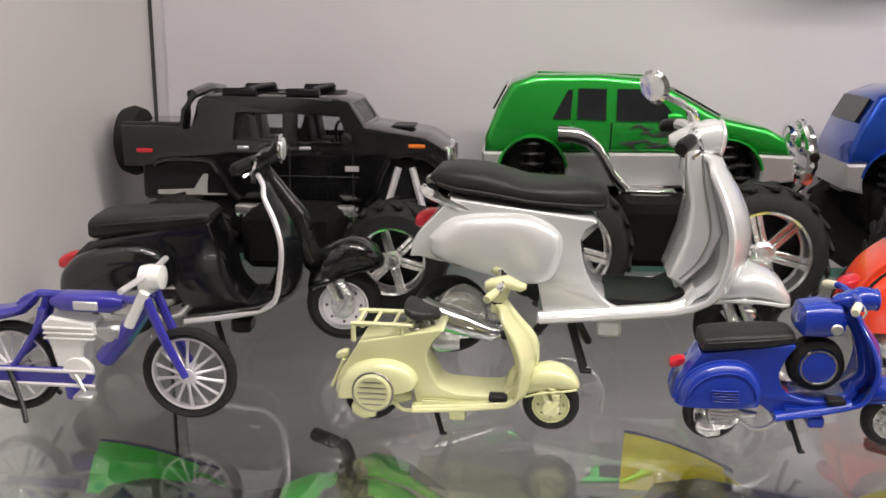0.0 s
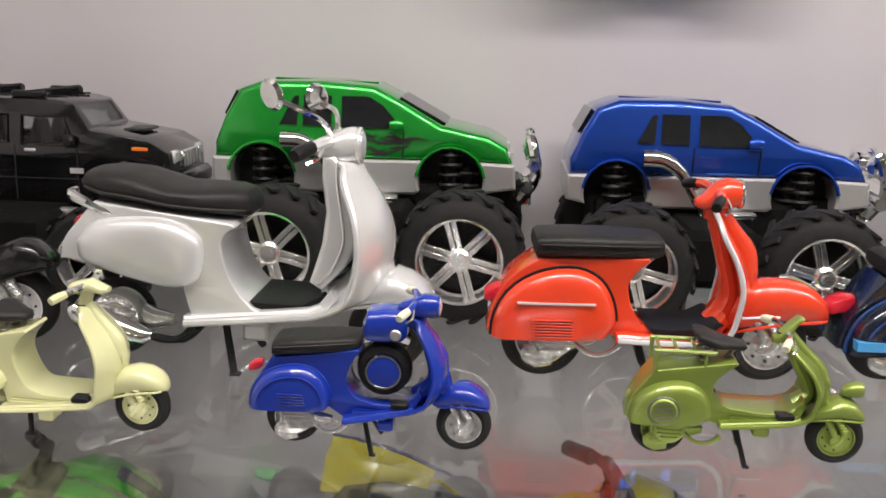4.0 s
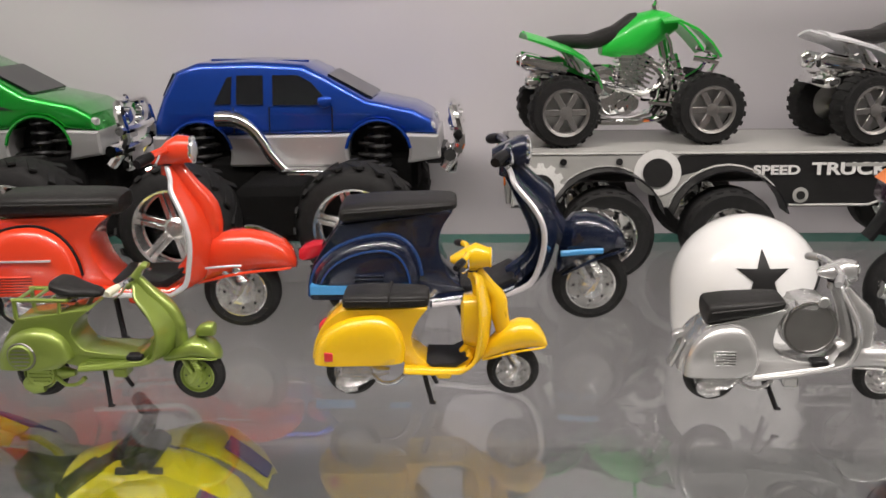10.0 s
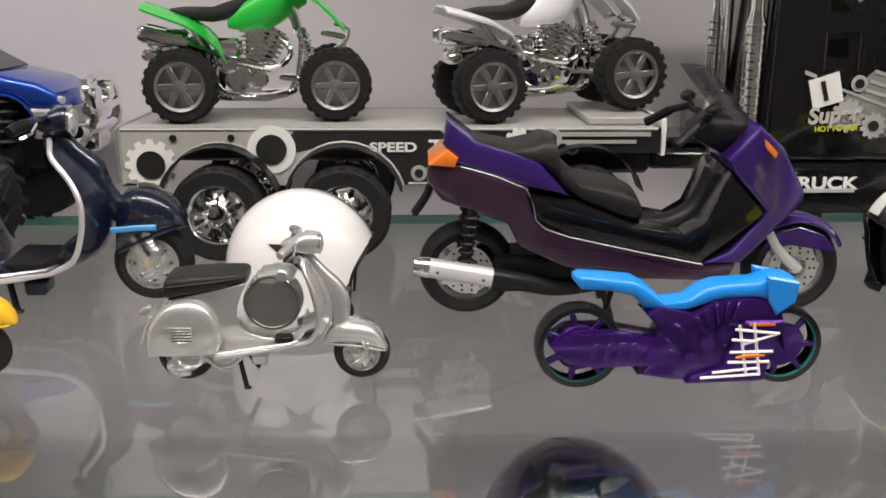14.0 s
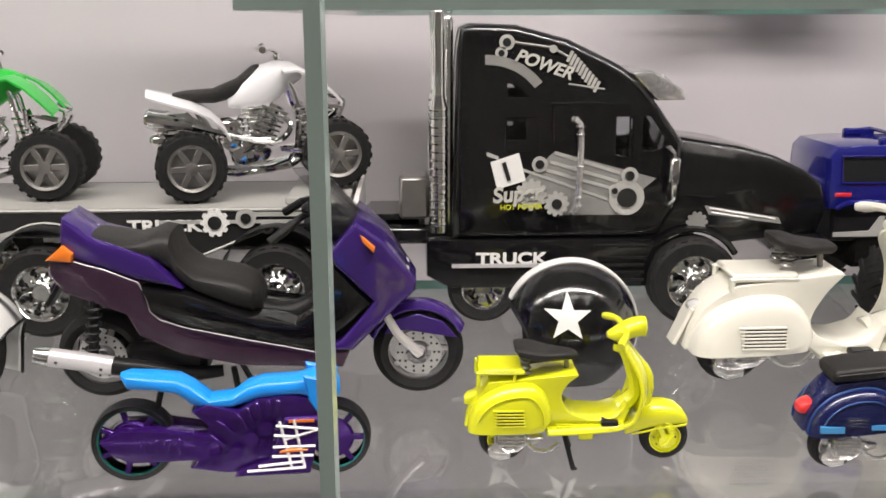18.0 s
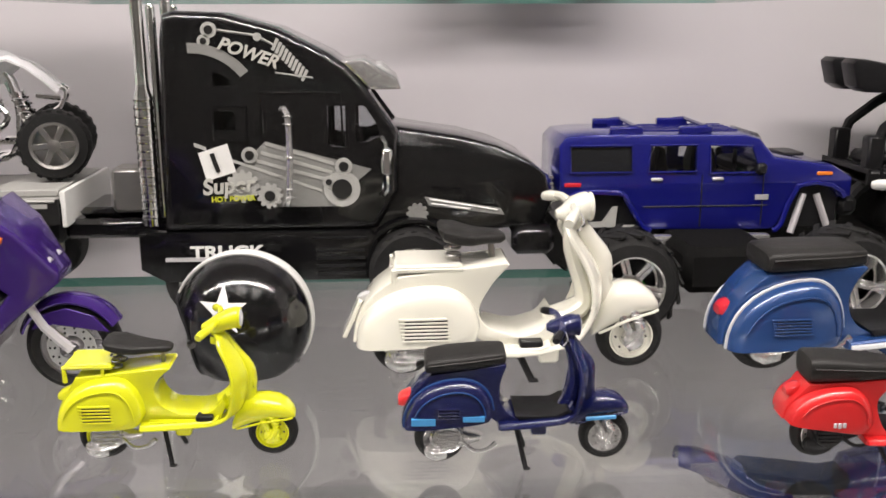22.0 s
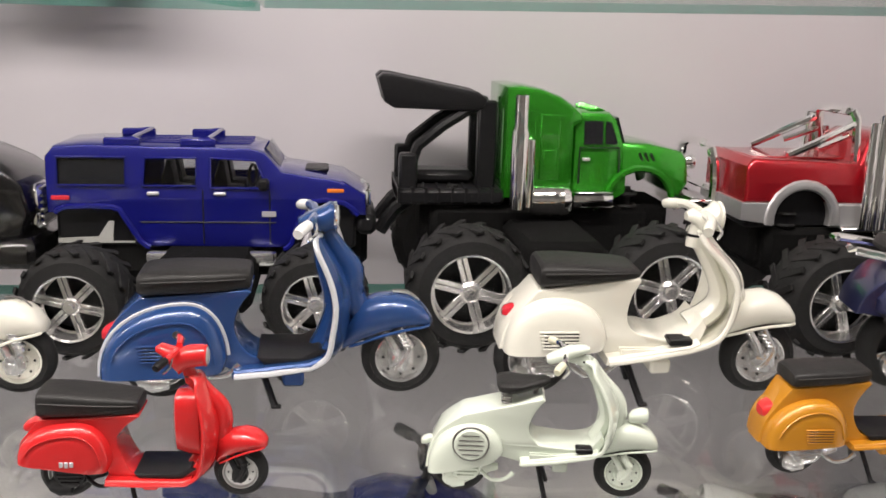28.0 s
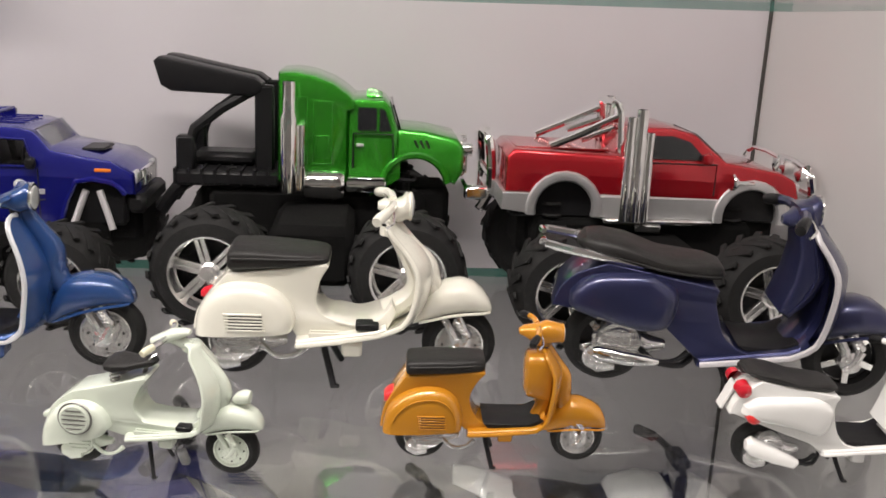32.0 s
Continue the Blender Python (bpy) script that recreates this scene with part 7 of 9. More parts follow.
    for sy in (-1, 1):
        yw = -0.058 if sy < 0 else 0.044
        for x in (0.055, 0.124, 0.258):
            truck_wheel(o, x, 0.0265, yw, 0.020, CHROME)
            part("mudguard", sheet([[V(x + 0.0335 * math.cos(radians(a)), yw + 0.003 + 0.017 * j / 2, 0.030 + 0.0335 * math.sin(radians(a))) for j in range(3)] for a in range(15, 170, 15)], 0.0008), BLACK, o)
    for x in (0.055, 0.124, 0.258):
        part("axle", tube([(x, -0.045, 0.0265), (x, 0.05, 0.0265)], 0.004, 8, 1), BLACK, o)
    part("chassis", join(box(0.0, 0.29, -0.018, 0.018, 0.05, zt - 0.004, 0.002), box(0.22, 0.30, -0.03, 0.03, 0.044, 0.058, 0.003)), BLACK, o)
    return o


def tractor():
    o = thing("truck_tractor", pose(0.777, YC, 0), "glossy black model truck tractor with chrome stacks and printed sides", "model truck", BACK)
    H = 0.041
    sh = stocky(0.10, 0.176, 0.10)
    shell = [(0.003, 0.052), (0.006, 0.160), (0.008, 0.174), (0.014, 0.1765), (0.04, 0.1755), (0.070, 0.1675), (0.100, 0.153), (0.112, 0.1445), (0.124, 0.129), (0.1385, 0.109), (0.139, 0.074), (0.126, 0.052)]
    room = [(0.008, 0.066), (0.0105, 0.170), (0.04, 0.1715), (0.069, 0.1635), (0.098, 0.149), (0.109, 0.1415), (0.1205, 0.127), (0.133, 0.1085), (0.133, 0.066)]
    panes = [("door_window", [(0.0985, 0.1015), (0.0985, 0.1236), (0.1085, 0.1238), (0.1085, 0.1000)]), ("vent_window", [(0.1140, 0.1035), (0.1140, 0.1237), (0.1195, 0.1237), (0.1275, 0.1115), (0.1275, 0.1065), (0.1210, 0.1035)]), ("sleeper_window", [(0.0350, 0.1105), (0.0350, 0.1214), (0.0465, 0.1214), (0.0465, 0.1105)]), ("upper_window", [(0.0350, 0.1352), (0.0350, 0.1430), (0.0410, 0.1415), (0.0480, 0.1352)])]
    glazing = moved(box(-0.0125, 0.0125, -0.030, 0.030, -0.008, 0.008), Matrix.Translation((0.1292, 0, 0.1195)) @ Euler((0, radians(55), 0)).to_matrix().to_4x4())
    part("cab", hollow(slab(shell, -H, H, 0.005, 3, sh), [slab(room, -H + 0.004, H - 0.004, 0.0, 1, sh), glazing] + [slab(poly, -0.07, 0.07) for nm, poly in panes]), GLOSSBLACK, o)
    part("cab_seats", join(*[hull([(0.082, 0.066, 0.09, 0.009), (0.085, 0.066, 0.108, 0.010), (0.089, 0.066, 0.104, 0.010), (0.092, 0.066, 0.084, 0.010), (0.104, 0.066, 0.081, 0.009)], 3.5, 12, y) for y in (-0.019, 0.019)], box(0.118, 0.132, -0.034, 0.034, 0.066, 0.098, 0.004), box(0.02, 0.03, -0.03, 0.03, 0.066, 0.098, 0.003)), BLACK, o, "black cab seats and dashboard")
    part("steering_wheel", moved(ringtorus(0.0095, 0.0012, 20, 6), Matrix.Translation((0.1125, -0.019, 0.1015)) @ Euler((0, 0, radians(65))).to_matrix().to_4x4()), BLACK, o)
    part("hood", slab([(0.132, 0.1115), (0.150, 0.1085), (0.176, 0.1045), (0.198, 0.0985), (0.215, 0.0905), (0.2255, 0.082), (0.2295, 0.066), (0.224, 0.052), (0.176, 0.048)] + arc(0.1465, 0.026, 0.030, 44, 150, 10) + [(0.118, 0.052), (0.128, 0.08)], -H + 0.003, H - 0.003, 0.007, 3, lambda x, z: 1.0 - 0.10 * max(0, (x - 0.15) / 0.08) - 0.26 * max(0, (z - 0.078) / 0.03) ** 1.6), GLOSSBLACK, o)
    part("lower_sill", slab([(-0.012, 0.052), (0.122, 0.052), (0.126, 0.046), (0.120, 0.022), (0.002, 0.022), (-0.012, 0.030)], -H - 0.001, H + 0.001, 0.002, 2), GLOSSBLACK, o)
    part("fairing_slots", both(join(*[box(0.09, 0.118, -H - 0.002, -H, 0.026 + 0.0045 * i, 0.0275 + 0.0045 * i) for i in range(4)], *[box(0.088, 0.119, -H - 0.0022, -H, 0.0475, 0.0485) for i in range(1)])), BLACK, o)
    part("side_bar", both(box(0.003, 0.058, -H - 0.0022, -H, 0.0352, 0.0374)), ALU, o)
    S = -H - 0.0004
    lettering("TRUCK", 0.0098, on_side(0.0175, -H - 0.0014, 0.0372), WHITEDECAL, o, bold=0.03, wide=1.3)
    yy = lambda z: -(H + 0.0004) * sh(0, z)
    lettering("POWER", 0.0098, on_side(0.0385, yy(0.151) - 0.0016, 0.1562, -19, -3.0), LETTERGREY, o, 0.0004, 0.25, 0.03)
    lettering("Super", 0.0125, on_side(0.0268, S - 0.0020, 0.0745, 4), LETTERGREY, o, 0.0004, 0.15, 0.03)
    lettering("HOT POWER", 0.0042, on_side(0.0313, S - 0.0014, 0.0700, 2), YELLOWDECAL, o, bold=0.02)
    part("number_plate_print", slab([(0.0253, 0.0982), (0.0418, 0.1035), (0.046, 0.0874), (0.0294, 0.0823)], S - 0.0008, S - 0.0016), WHITEDECAL, o, "white print with a black figure")
    lettering("1", 0.0150, on_side(0.0325, S - 0.0020, 0.0868, 17), BLACKDECAL, o, 0.0003, 0.0, 0.03)
    top = yy(0.164) - 0.0004
    up = yy(0.150)
    part("power_print", join(slab(arc(0.0235, 0.119, 0.040, 92, 38, 8) + list(reversed(arc(0.0235, 0.119, 0.0345, 92, 38, 8))), up + 0.0006, up - 0.0006)), GREYDECAL, o, "grey curved print")
    part("spring_print", join(*[moved(box(-0.0009, 0.0009, -0.0005, 0.0005, -0.0034, 0.0034), Matrix.Translation((0.0706 + 0.00175 * i, up + 0.0002, 0.1580 - 0.0019 * i)) @ Euler((0, radians(25), 0)).to_matrix().to_4x4()) for i in range(10)]), PALEDECAL, o)
    part("link_print", join(tube([(0.0344, top, 0.1665), (0.0609, top, 0.1628)], 0.0007, 4, 1), tube([(0.0609, top, 0.1625), (0.070, top, 0.1575)], 0.0007, 4, 1), tube([(0.070, up - 0.0002, 0.1425), (0.091, up - 0.0002, 0.1395)], 0.0005, 4, 1)), PALEDECAL, o)
    part("bolt_print", join(*[disc(a, b, r, top + 0.0002, 0.0010) for a, b, r in ((0.0344, 0.166, 0.0044), (0.0313, 0.160, 0.0035), (0.0609, 0.1622, 0.0023))]), PALEDECAL, o)
    part("bolt_hole", join(*[disc(a, b, r, top - 0.0008, 0.0004) for a, b, r in ((0.0344, 0.166, 0.0024), (0.0313, 0.160, 0.0018))]), BLACKDECAL, o)
    part("stripe_print", join(*[slab([(x0, z0), (x1, z1), (x1, z1 - h), (x0, z0 - h)], S - 0.0003, S - 0.0008) for x0, z0, x1, z1, h in ((0.0629, 0.1043, 0.1015, 0.0922, 0.0020), (0.0604, 0.0990, 0.1003, 0.0872, 0.0020), (0.0579, 0.0943, 0.0967, 0.0832, 0.0020), (0.0232, 0.1041, 0.0300, 0.1015, 0.0022), (0.0440, 0.0945, 0.0942, 0.0765, 0.0016))]), PALEDECAL, o)
    part("panel_print", slab([(0.0629, 0.1043), (0.1228, 0.0879), (0.1157, 0.0819), (0.1049, 0.0663), (0.0691, 0.0667), (0.0436, 0.0862)], S, S - 0.0004), GREYDECAL, o, "grey print panel")
    part("gear_print", join(gear(0.0493, 0.0789, 0.0095, 12, S - 0.0009, 0.0005), gear(0.0645, 0.0733, 0.0075, 11, S - 0.0009, 0.0005), disc(0.1057, 0.0767, 0.0105, S - 0.0007), disc(0.1069, 0.0897, 0.0050, S - 0.0009), disc(0.054, 0.0968, 0.0046, S - 0.0009), disc(0.0983, 0.0809, 0.0036, S - 0.0010)), PALEDECAL, o)
    part("gear_hole", join(disc(0.0645, 0.0733, 0.003, S - 0.0015), disc(0.1057, 0.0767, 0.0058, S - 0.0014), disc(0.1069, 0.0897, 0.0028, S - 0.0015), disc(0.054, 0.0968, 0.0026, S - 0.0015), disc(0.0983, 0.0809, 0.0018, S - 0.0016)), BLACKDECAL, o)
    hs = -H + 0.0022
    part("hood_print", join(slab([(0.153, 0.071), (0.198, 0.0635), (0.200, 0.0595), (0.156, 0.0655)], hs - 0.0006, hs - 0.0012), gear(0.149, 0.0610, 0.0065, 10, hs - 0.0006)), GREYDECAL, o)
    part("hood_lines", join(tube([(0.156, hs - 0.0013, 0.0695), (0.196, hs - 0.0013, 0.0625)], 0.0006, 4, 1), tube([(0.157, hs - 0.0013, 0.0668), (0.180, hs - 0.0013, 0.0632)], 0.0006, 4, 1)), WHITEDECAL, o)
    # openings: panes let the pale wall behind shine through
    for sy in (-1, 1):
        for nm, poly in panes:
            part(nm, side_panel(poly, sy * (H - 0.002), sy * -0.0006, sh), CABGLASS, o, "see-through window").visible_shadow = False
        part("window_frame", join(tube([(x, sy * (H + 0.0004) * sh(x, z), z) for x, z in ((0.0340, 0.1045), (0.0340, 0.1240), (0.0530, 0.1240), (0.0530, 0.1045), (0.0340, 0.1045))], 0.0008, 4, 1), tube([(x, sy * (H + 0.0004) * sh(x, z), z) for x, z in ((0.062, 0.109), (0.061, 0.1315), (0.106, 0.1315), (0.107, 0.104))], 0.0008, 4, 1)), GLOSSBLACK, o)
        part("grab_rail", join(tube([(0.073, sy * (H + 0.0005), 0.1225), (0.0765, sy * (H + 0.006), 0.1200), (0.077, sy * (H + 0.006), 0.096), (0.0755, sy * (H + 0.006), 0.072), (0.073, sy * (H + 0.001), 0.0685)], 0.0019, 8, 2), *[lathe([(0.0, z - 0.0015), (0.0032, z), (0.0, z + 0.0015)], 10, (0.0765, sy * (H + 0.006), 0), "z") for z in (0.1190, 0.1145, 0.096, 0.078, 0.073)]), CAST, o, "chrome grab rail")
        part("stack", join(lathe([(0.0, 0.056), (0.0052, 0.056), (0.0052, 0.130), (0.0040, 0.134), (0.0036, 0.137), (0.0036, 0.182), (0.0026, 0.184), (0.002, 0.184)], 16, (-0.0045, sy * 0.036, 0), "z"), *[lathe([(0.0055, z), (0.0058, z + 0.0012), (0.0055, z + 0.0024)], 16, (-0.0045, sy * 0.036, 0), "z") for z in [0.060 + 0.0048 * i for i in range(15)]]), CHROME, o, "tall chrome exhaust stack with perforated guard")
        part("rear_pipe", lathe([(0.0, 0.06), (0.0028, 0.06), (0.0028, 0.178), (0.0018, 0.180)], 10, (0.0015, sy * 0.030, 0), "z"), CHROME, o)
        part("wing_mirror", join(tube([(0.127, sy * H, 0.106), (0.131, sy * (H + 0.007), 0.103), (0.132, sy * (H + 0.007), 0.077), (0.128, sy * H, 0.073)], 0.0015, 6, 2), box(0.1285, 0.1345, sy * (H + 0.008) - 0.002, sy * (H + 0.008) + 0.002, 0.085, 0.101, 0.0014)), CHROME, o, "chrome mirror on a bracket")
        part("headlamp", hull([(0.196, 0.078, 0.086, 0.003), (0.205, 0.075, 0.089, 0.006), (0.216, 0.074, 0.086, 0.007), (0.224, 0.072, 0.081, 0.005)], 3, 12, sy * 0.025), LENS, o)
        truck_wheel(o, 0.1465, 0.0265, -0.051 if sy < 0 else 0.033, 0.018, CHROME)
        truck_wheel(o, 0.022, 0.0215, -0.039 if sy < 0 else 0.021, 0.018, CHROME)
    part("sun_visor", slab([(0.1065, 0.1485), (0.1195, 0.1495), (0.1385, 0.1385), (0.1405, 0.1325), (0.123, 0.1325)], -0.037, 0.037, 0.0018, 2, lambda x, z: 1.0 - 5.0 * max(0.0, x - 0.118)), CAST, o, "bright metal sun visor with lamps")
    part("visor_lamps", join(*[hull([(0.124, 0.141, 0.145, 0.002), (0.129, 0.140, 0.1465, 0.003), (0.134, 0.139, 0.143, 0.002)], 2.4, 8, y) for y in (-0.022, -0.011, 0.0, 0.011, 0.022)]), LENS, o)
    part("windscreen", moved(box(-0.0122, 0.0122, -0.0298, 0.0298, -0.0004, 0.0004), Matrix.Translation((0.1290, 0, 0.1193)) @ Euler((0, radians(55), 0)).to_matrix().to_4x4()), CABGLASS, o, "clear windscreen").visible_shadow = False
    part("wheel_arch", both(tube([(x, -H + 0.001, z) for x, z in arc(0.1465, 0.026, 0.031, 30, 152, 10)], 0.002, 6, 1)), GLOSSBLACK, o)
    part("rear_frame", join(box(-0.058, 0.01, -0.028, 0.028, 0.046, 0.058, 0.003), box(-0.05, -0.016, -0.024, 0.024, 0.058, 0.064, 0.004)), GLOSSBLACK, o)
    part("engine_box", join(box(-0.028, -0.010, -0.03, -0.008, 0.062, 0.088, 0.002), box(-0.026, -0.012, 0.0, 0.026, 0.062, 0.078, 0.002)), STEEL, o)
    part("front_bumper", box(0.205, 0.231, -0.038, 0.038, 0.034, 0.052, 0.004), GLOSSBLACK, o)
    part("grille", join(box(0.224, 0.2315, -0.02, 0.02, 0.054, 0.08, 0.003), *[box(0.2305, 0.2325, -0.018, 0.018, 0.057 + 0.004 * i, 0.0585 + 0.004 * i) for i in range(6)]), CHROME, o)
    return o


semi_trailer()
tractor()


# ---- quad bikes on the trailer ----
def quad(x0, y0, z0, yaw, plastic, label, pitch=0.0):
    o = thing("quad_bike", pose(x0, y0, z0, 0, pitch, yaw), label, "model quad bike", "model quad bikes")
    R, wb = 0.0210, 0.087

    def atv_wheel(x, y, side):
        s = -side
        wh = part("wheel", lathe([(R * 0.66, y), (R * 0.9, y + s * 0.0005), (R * 0.98, y + s * 0.004), (R, y + s * 0.009), (R * 0.95, y + s * 0.0145), (R * 0.5, y + s * 0.015)], 26, (x, 0, R)), RUBBER, o, "knobbly black tyre")
        part("tread", join(*[moved(box(-R * 0.07, R * 0.07, -0.006, 0.006, -R * 0.05, R * 0.035), Matrix.Translation((x, y + s * 0.008, R)) @ Euler((0, 2 * math.pi * i / 22, 0)).to_matrix().to_4x4() @ Matrix.Translation((0, 0, R * 0.965))) for i in range(22)]), RUBBER, wh)
        part("rim", join(lathe([(R * 0.68, y + s * 0.001), (R * 0.66, y - s * 0.0008), (R * 0.58, y), (R * 0.56, y + s * 0.003)], 26, (x, 0, R)), lathe([(R * 0.18, y + s * 0.004), (R * 0.18, y - s * 0.0004), (R * 0.06, y - s * 0.001), (0, y - s * 0.001)], 12, (x, 0, R)), *[moved(box(R * 0.1, R * 0.6, -0.0009, 0.0009, -R * 0.09, R * 0.09, R * 0.02), Matrix.Translation((x, y + s * 0.0012, R)) @ Euler((0, 2 * math.pi * i / 6, 0)).to_matrix().to_4x4()) for i in range(6)]), STEEL, wh, "dark six-spoke rim")
        part("rim_back", lathe([(R * 0.6, y + s * 0.007), (R * 0.6, y + s * 0.008)], 18, (x, 0, R)), ALLOY, wh)
    for x in (0.0, wb):
        for sy in (-1, 1):
            atv_wheel(x, sy * 0.031, sy)
        part("axle", tube([(x, -0.028, R), (x, 0.028, R)], 0.0022, 8, 1), CHROME, o)
    part("seat", hull([(-0.006, 0.060, 0.0635, 0.006), (0.002, 0.057, 0.0645, 0.009), (0.018, 0.0555, 0.0645, 0.009), (0.033, 0.058, 0.0695, 0.008), (0.043, 0.064, 0.0765, 0.006), (0.047, 0.07, 0.077, 0.004)], 2.6, 14), LEATHER, o, "black seat")
    part("tank_cover", hull([(0.026, 0.052, 0.060, 0.006), (0.036, 0.050, 0.068, 0.0105), (0.048, 0.050, 0.0765, 0.0115), (0.058, 0.056, 0.0785, 0.0105), (0.066, 0.062, 0.077, 0.008), (0.072, 0.066, 0.073, 0.005)], 2.6, 16), plastic, o)
    for sy in (-1, 1):
        part("front_fender", sheet([[V(x, sy * (0.006 + (w) * j / 3), z - 0.002 * (j / 3) ** 2) for j in range(4)] for x, z, w in ((0.060, 0.073, 0.010), (0.068, 0.074, 0.016), (0.078, 0.069, 0.020), (0.086, 0.0615, 0.021), (0.093, 0.053, 0.018))], 0.0013), plastic, o)
        part("rear_fender", sheet([[V(x, sy * (0.004 + w * j / 3), z - 0.0035 * (j / 3) ** 2) for j in range(4)] for x, z, w in ((-0.021, 0.0665, 0.014), (-0.010, 0.063, 0.022), (0.004, 0.058, 0.024), (0.014, 0.052, 0.022), (0.021, 0.044, 0.016), (0.025, 0.036, 0.010))], 0.0013), plastic, o)
        part("a_arm", join(tube([(0.055, sy * 0.008, 0.024), (wb, sy * 0.022, R)], 0.0013, 6, 1), tube([(0.068, sy * 0.008, 0.030), (wb, sy * 0.022, R + 0.004)], 0.0013, 6, 1)), CHROME, o)
        part("front_shock", join(tube([(0.068, sy * 0.010, 0.052), (0.076, sy * 0.017, 0.024)], 0.0028, 8, 1), *[moved(ringtorus(0.0032, 0.0008, 10, 5), Matrix.Translation((0.069 + 0.0012 * i, sy * (0.011 + 0.001 * i), 0.048 - 0.004 * i)) @ Euler((radians(75), 0, 0)).to_matrix().to_4x4()) for i in range(5)]), CHROME, o)
        part("handlebar", tube([(0.058, 0, 0.081), (0.056, sy * 0.012, 0.085), (0.050, sy * 0.030, 0.086)], 0.0014, 8, 2), CHROME, o)
        part("grip", tube([(0.052, sy * 0.026, 0.0862), (0.0475, sy * 0.038, 0.0862)], 0.0021, 8, 1), CHROME, o)
        part("nerf_bar", tube([(0.020, sy * 0.012, 0.014), (0.026, sy * 0.017, 0.013), (0.058, sy * 0.017, 0.0145), (0.064, sy * 0.012, 0.018)], 0.0015, 6, 2), CHROME, o)
        part("silencer", hull([(-0.024, 0.046, 0.053, 0.003), (-0.021, 0.044, 0.055, 0.0048), (0.0, 0.040, 0.050, 0.0048), (0.010, 0.038, 0.044, 0.0025)], 2.4, 10, sy * 0.010), CHROME, o)
    part("engine", join(box(0.024, 0.046, -0.010, 0.010, 0.0165, 0.034, 0.003), lathe([(0.0, -0.013), (0.007, -0.0125), (0.0085, -0.010), (0.0085, 0.010), (0.0, 0.012)], 18, (0.032, 0, 0.0245)), lathe([(0.0, -0.0132), (0.004, -0.013), (0.005, -0.010)], 14, (0.0435, 0, 0.0235)), *[box(0.033, 0.051, -0.0105, 0.0105, 0.0345 + 0.0026 * i, 0.0358 + 0.0026 * i, 0.0004) for i in range(7)], box(0.036, 0.048, -0.008, 0.008, 0.034, 0.053, 0.001)), CHROME, o, "chromed engine with cooling fins")
    part("frame", join(*[tube([(0.004, sy * 0.008, 0.056), (0.016, sy * 0.009, 0.034), (0.020, sy * 0.009, 0.015), (0.060, sy * 0.009, 0.015), (0.068, sy * 0.008, 0.05), (0.060, sy * 0.006, 0.072)], 0.0015, 6, 3) for sy in (-1, 1)], tube([(0.0, 0, R), (0.018, 0, 0.026)], 0.003, 6, 1)), CHROME, o)
    part("rear_carrier", join(box(-0.019, 0.004, -0.014, 0.014, 0.040, 0.052, 0.003), box(-0.022, -0.012, -0.016, 0.016, 0.034, 0.041, 0.002)), CHROME, o)
    part("front_bumper", join(*[tube([(0.078, sy * 0.010, 0.034), (0.092, sy * 0.010, 0.042), (0.096, sy * 0.009, 0.052), (0.088, sy * 0.008, 0.055)], 0.0014, 6, 2) for sy in (-1, 1)], tube([(0.096, -0.009, 0.050), (0.096, 0.009, 0.050)], 0.0014, 6, 1), tube([(0.080, -0.012, 0.050), (0.094, -0.016, 0.0475)], 0.0016, 6, 1)), CHROME, o)
    part("cylinder_block", join(*[moved(box(-0.0085, 0.0085, -0.0105, 0.0105, -0.0008, 0.0008, 0.0003), Matrix.Translation((0.042 + 0.0016 * i, 0, 0.031 + 0.0026 * i)) @ Euler((0, radians(24), 0)).to_matrix().to_4x4()) for i in range(8)], tube([(0.041, 0, 0.030), (0.054, 0, 0.052)], 0.0068, 10, 1)), CHROME, o, "finned chrome cylinder")
    part("gearbox", join(lathe([(0.0, -0.0145), (0.0055, -0.014), (0.0075, -0.012), (0.0078, 0.010)], 18, (0.026, 0, 0.034)), lathe([(0.0, -0.0155), (0.0035, -0.015), (0.0042, -0.012)], 14, (0.037, 0, 0.0225)), box(0.018, 0.034, -0.0115, 0.0115, 0.036, 0.047, 0.003)), CHROME, o, "chrome gearbox cover")
    part("exhaust_header", tube([(0.056, -0.007, 0.047), (0.062, -0.011, 0.038), (0.050, -0.0135, 0.030), (0.020, -0.0135, 0.038), (0.0, -0.012, 0.045)], 0.0018, 8, 3), CHROME, o)
    part("steering_post", tube([(0.066, 0, 0.05), (0.058, 0, 0.082)], 0.0028, 8, 1), CHROME, o)
    return o


P_QUADGREEN = mat("bright_green_plastic", (0.02, 0.50, 0.05), rough=0.3, coat=0.3, noise_amt=0.06, bump=0.04)
P_QUADWHITE = mat("white_plastic", (0.80, 0.80, 0.82), rough=0.3, coat=0.3, noise_amt=0.04, bump=0.04)
quad(0.4490, 0.139, 0.0725, 6, P_QUADGREEN, "green and chrome model quad bike standing on the trailer")
quad(0.6225, 0.136, 0.0728, 13, P_QUADWHITE, "white and chrome model quad bike standing on the trailer", -3.6)

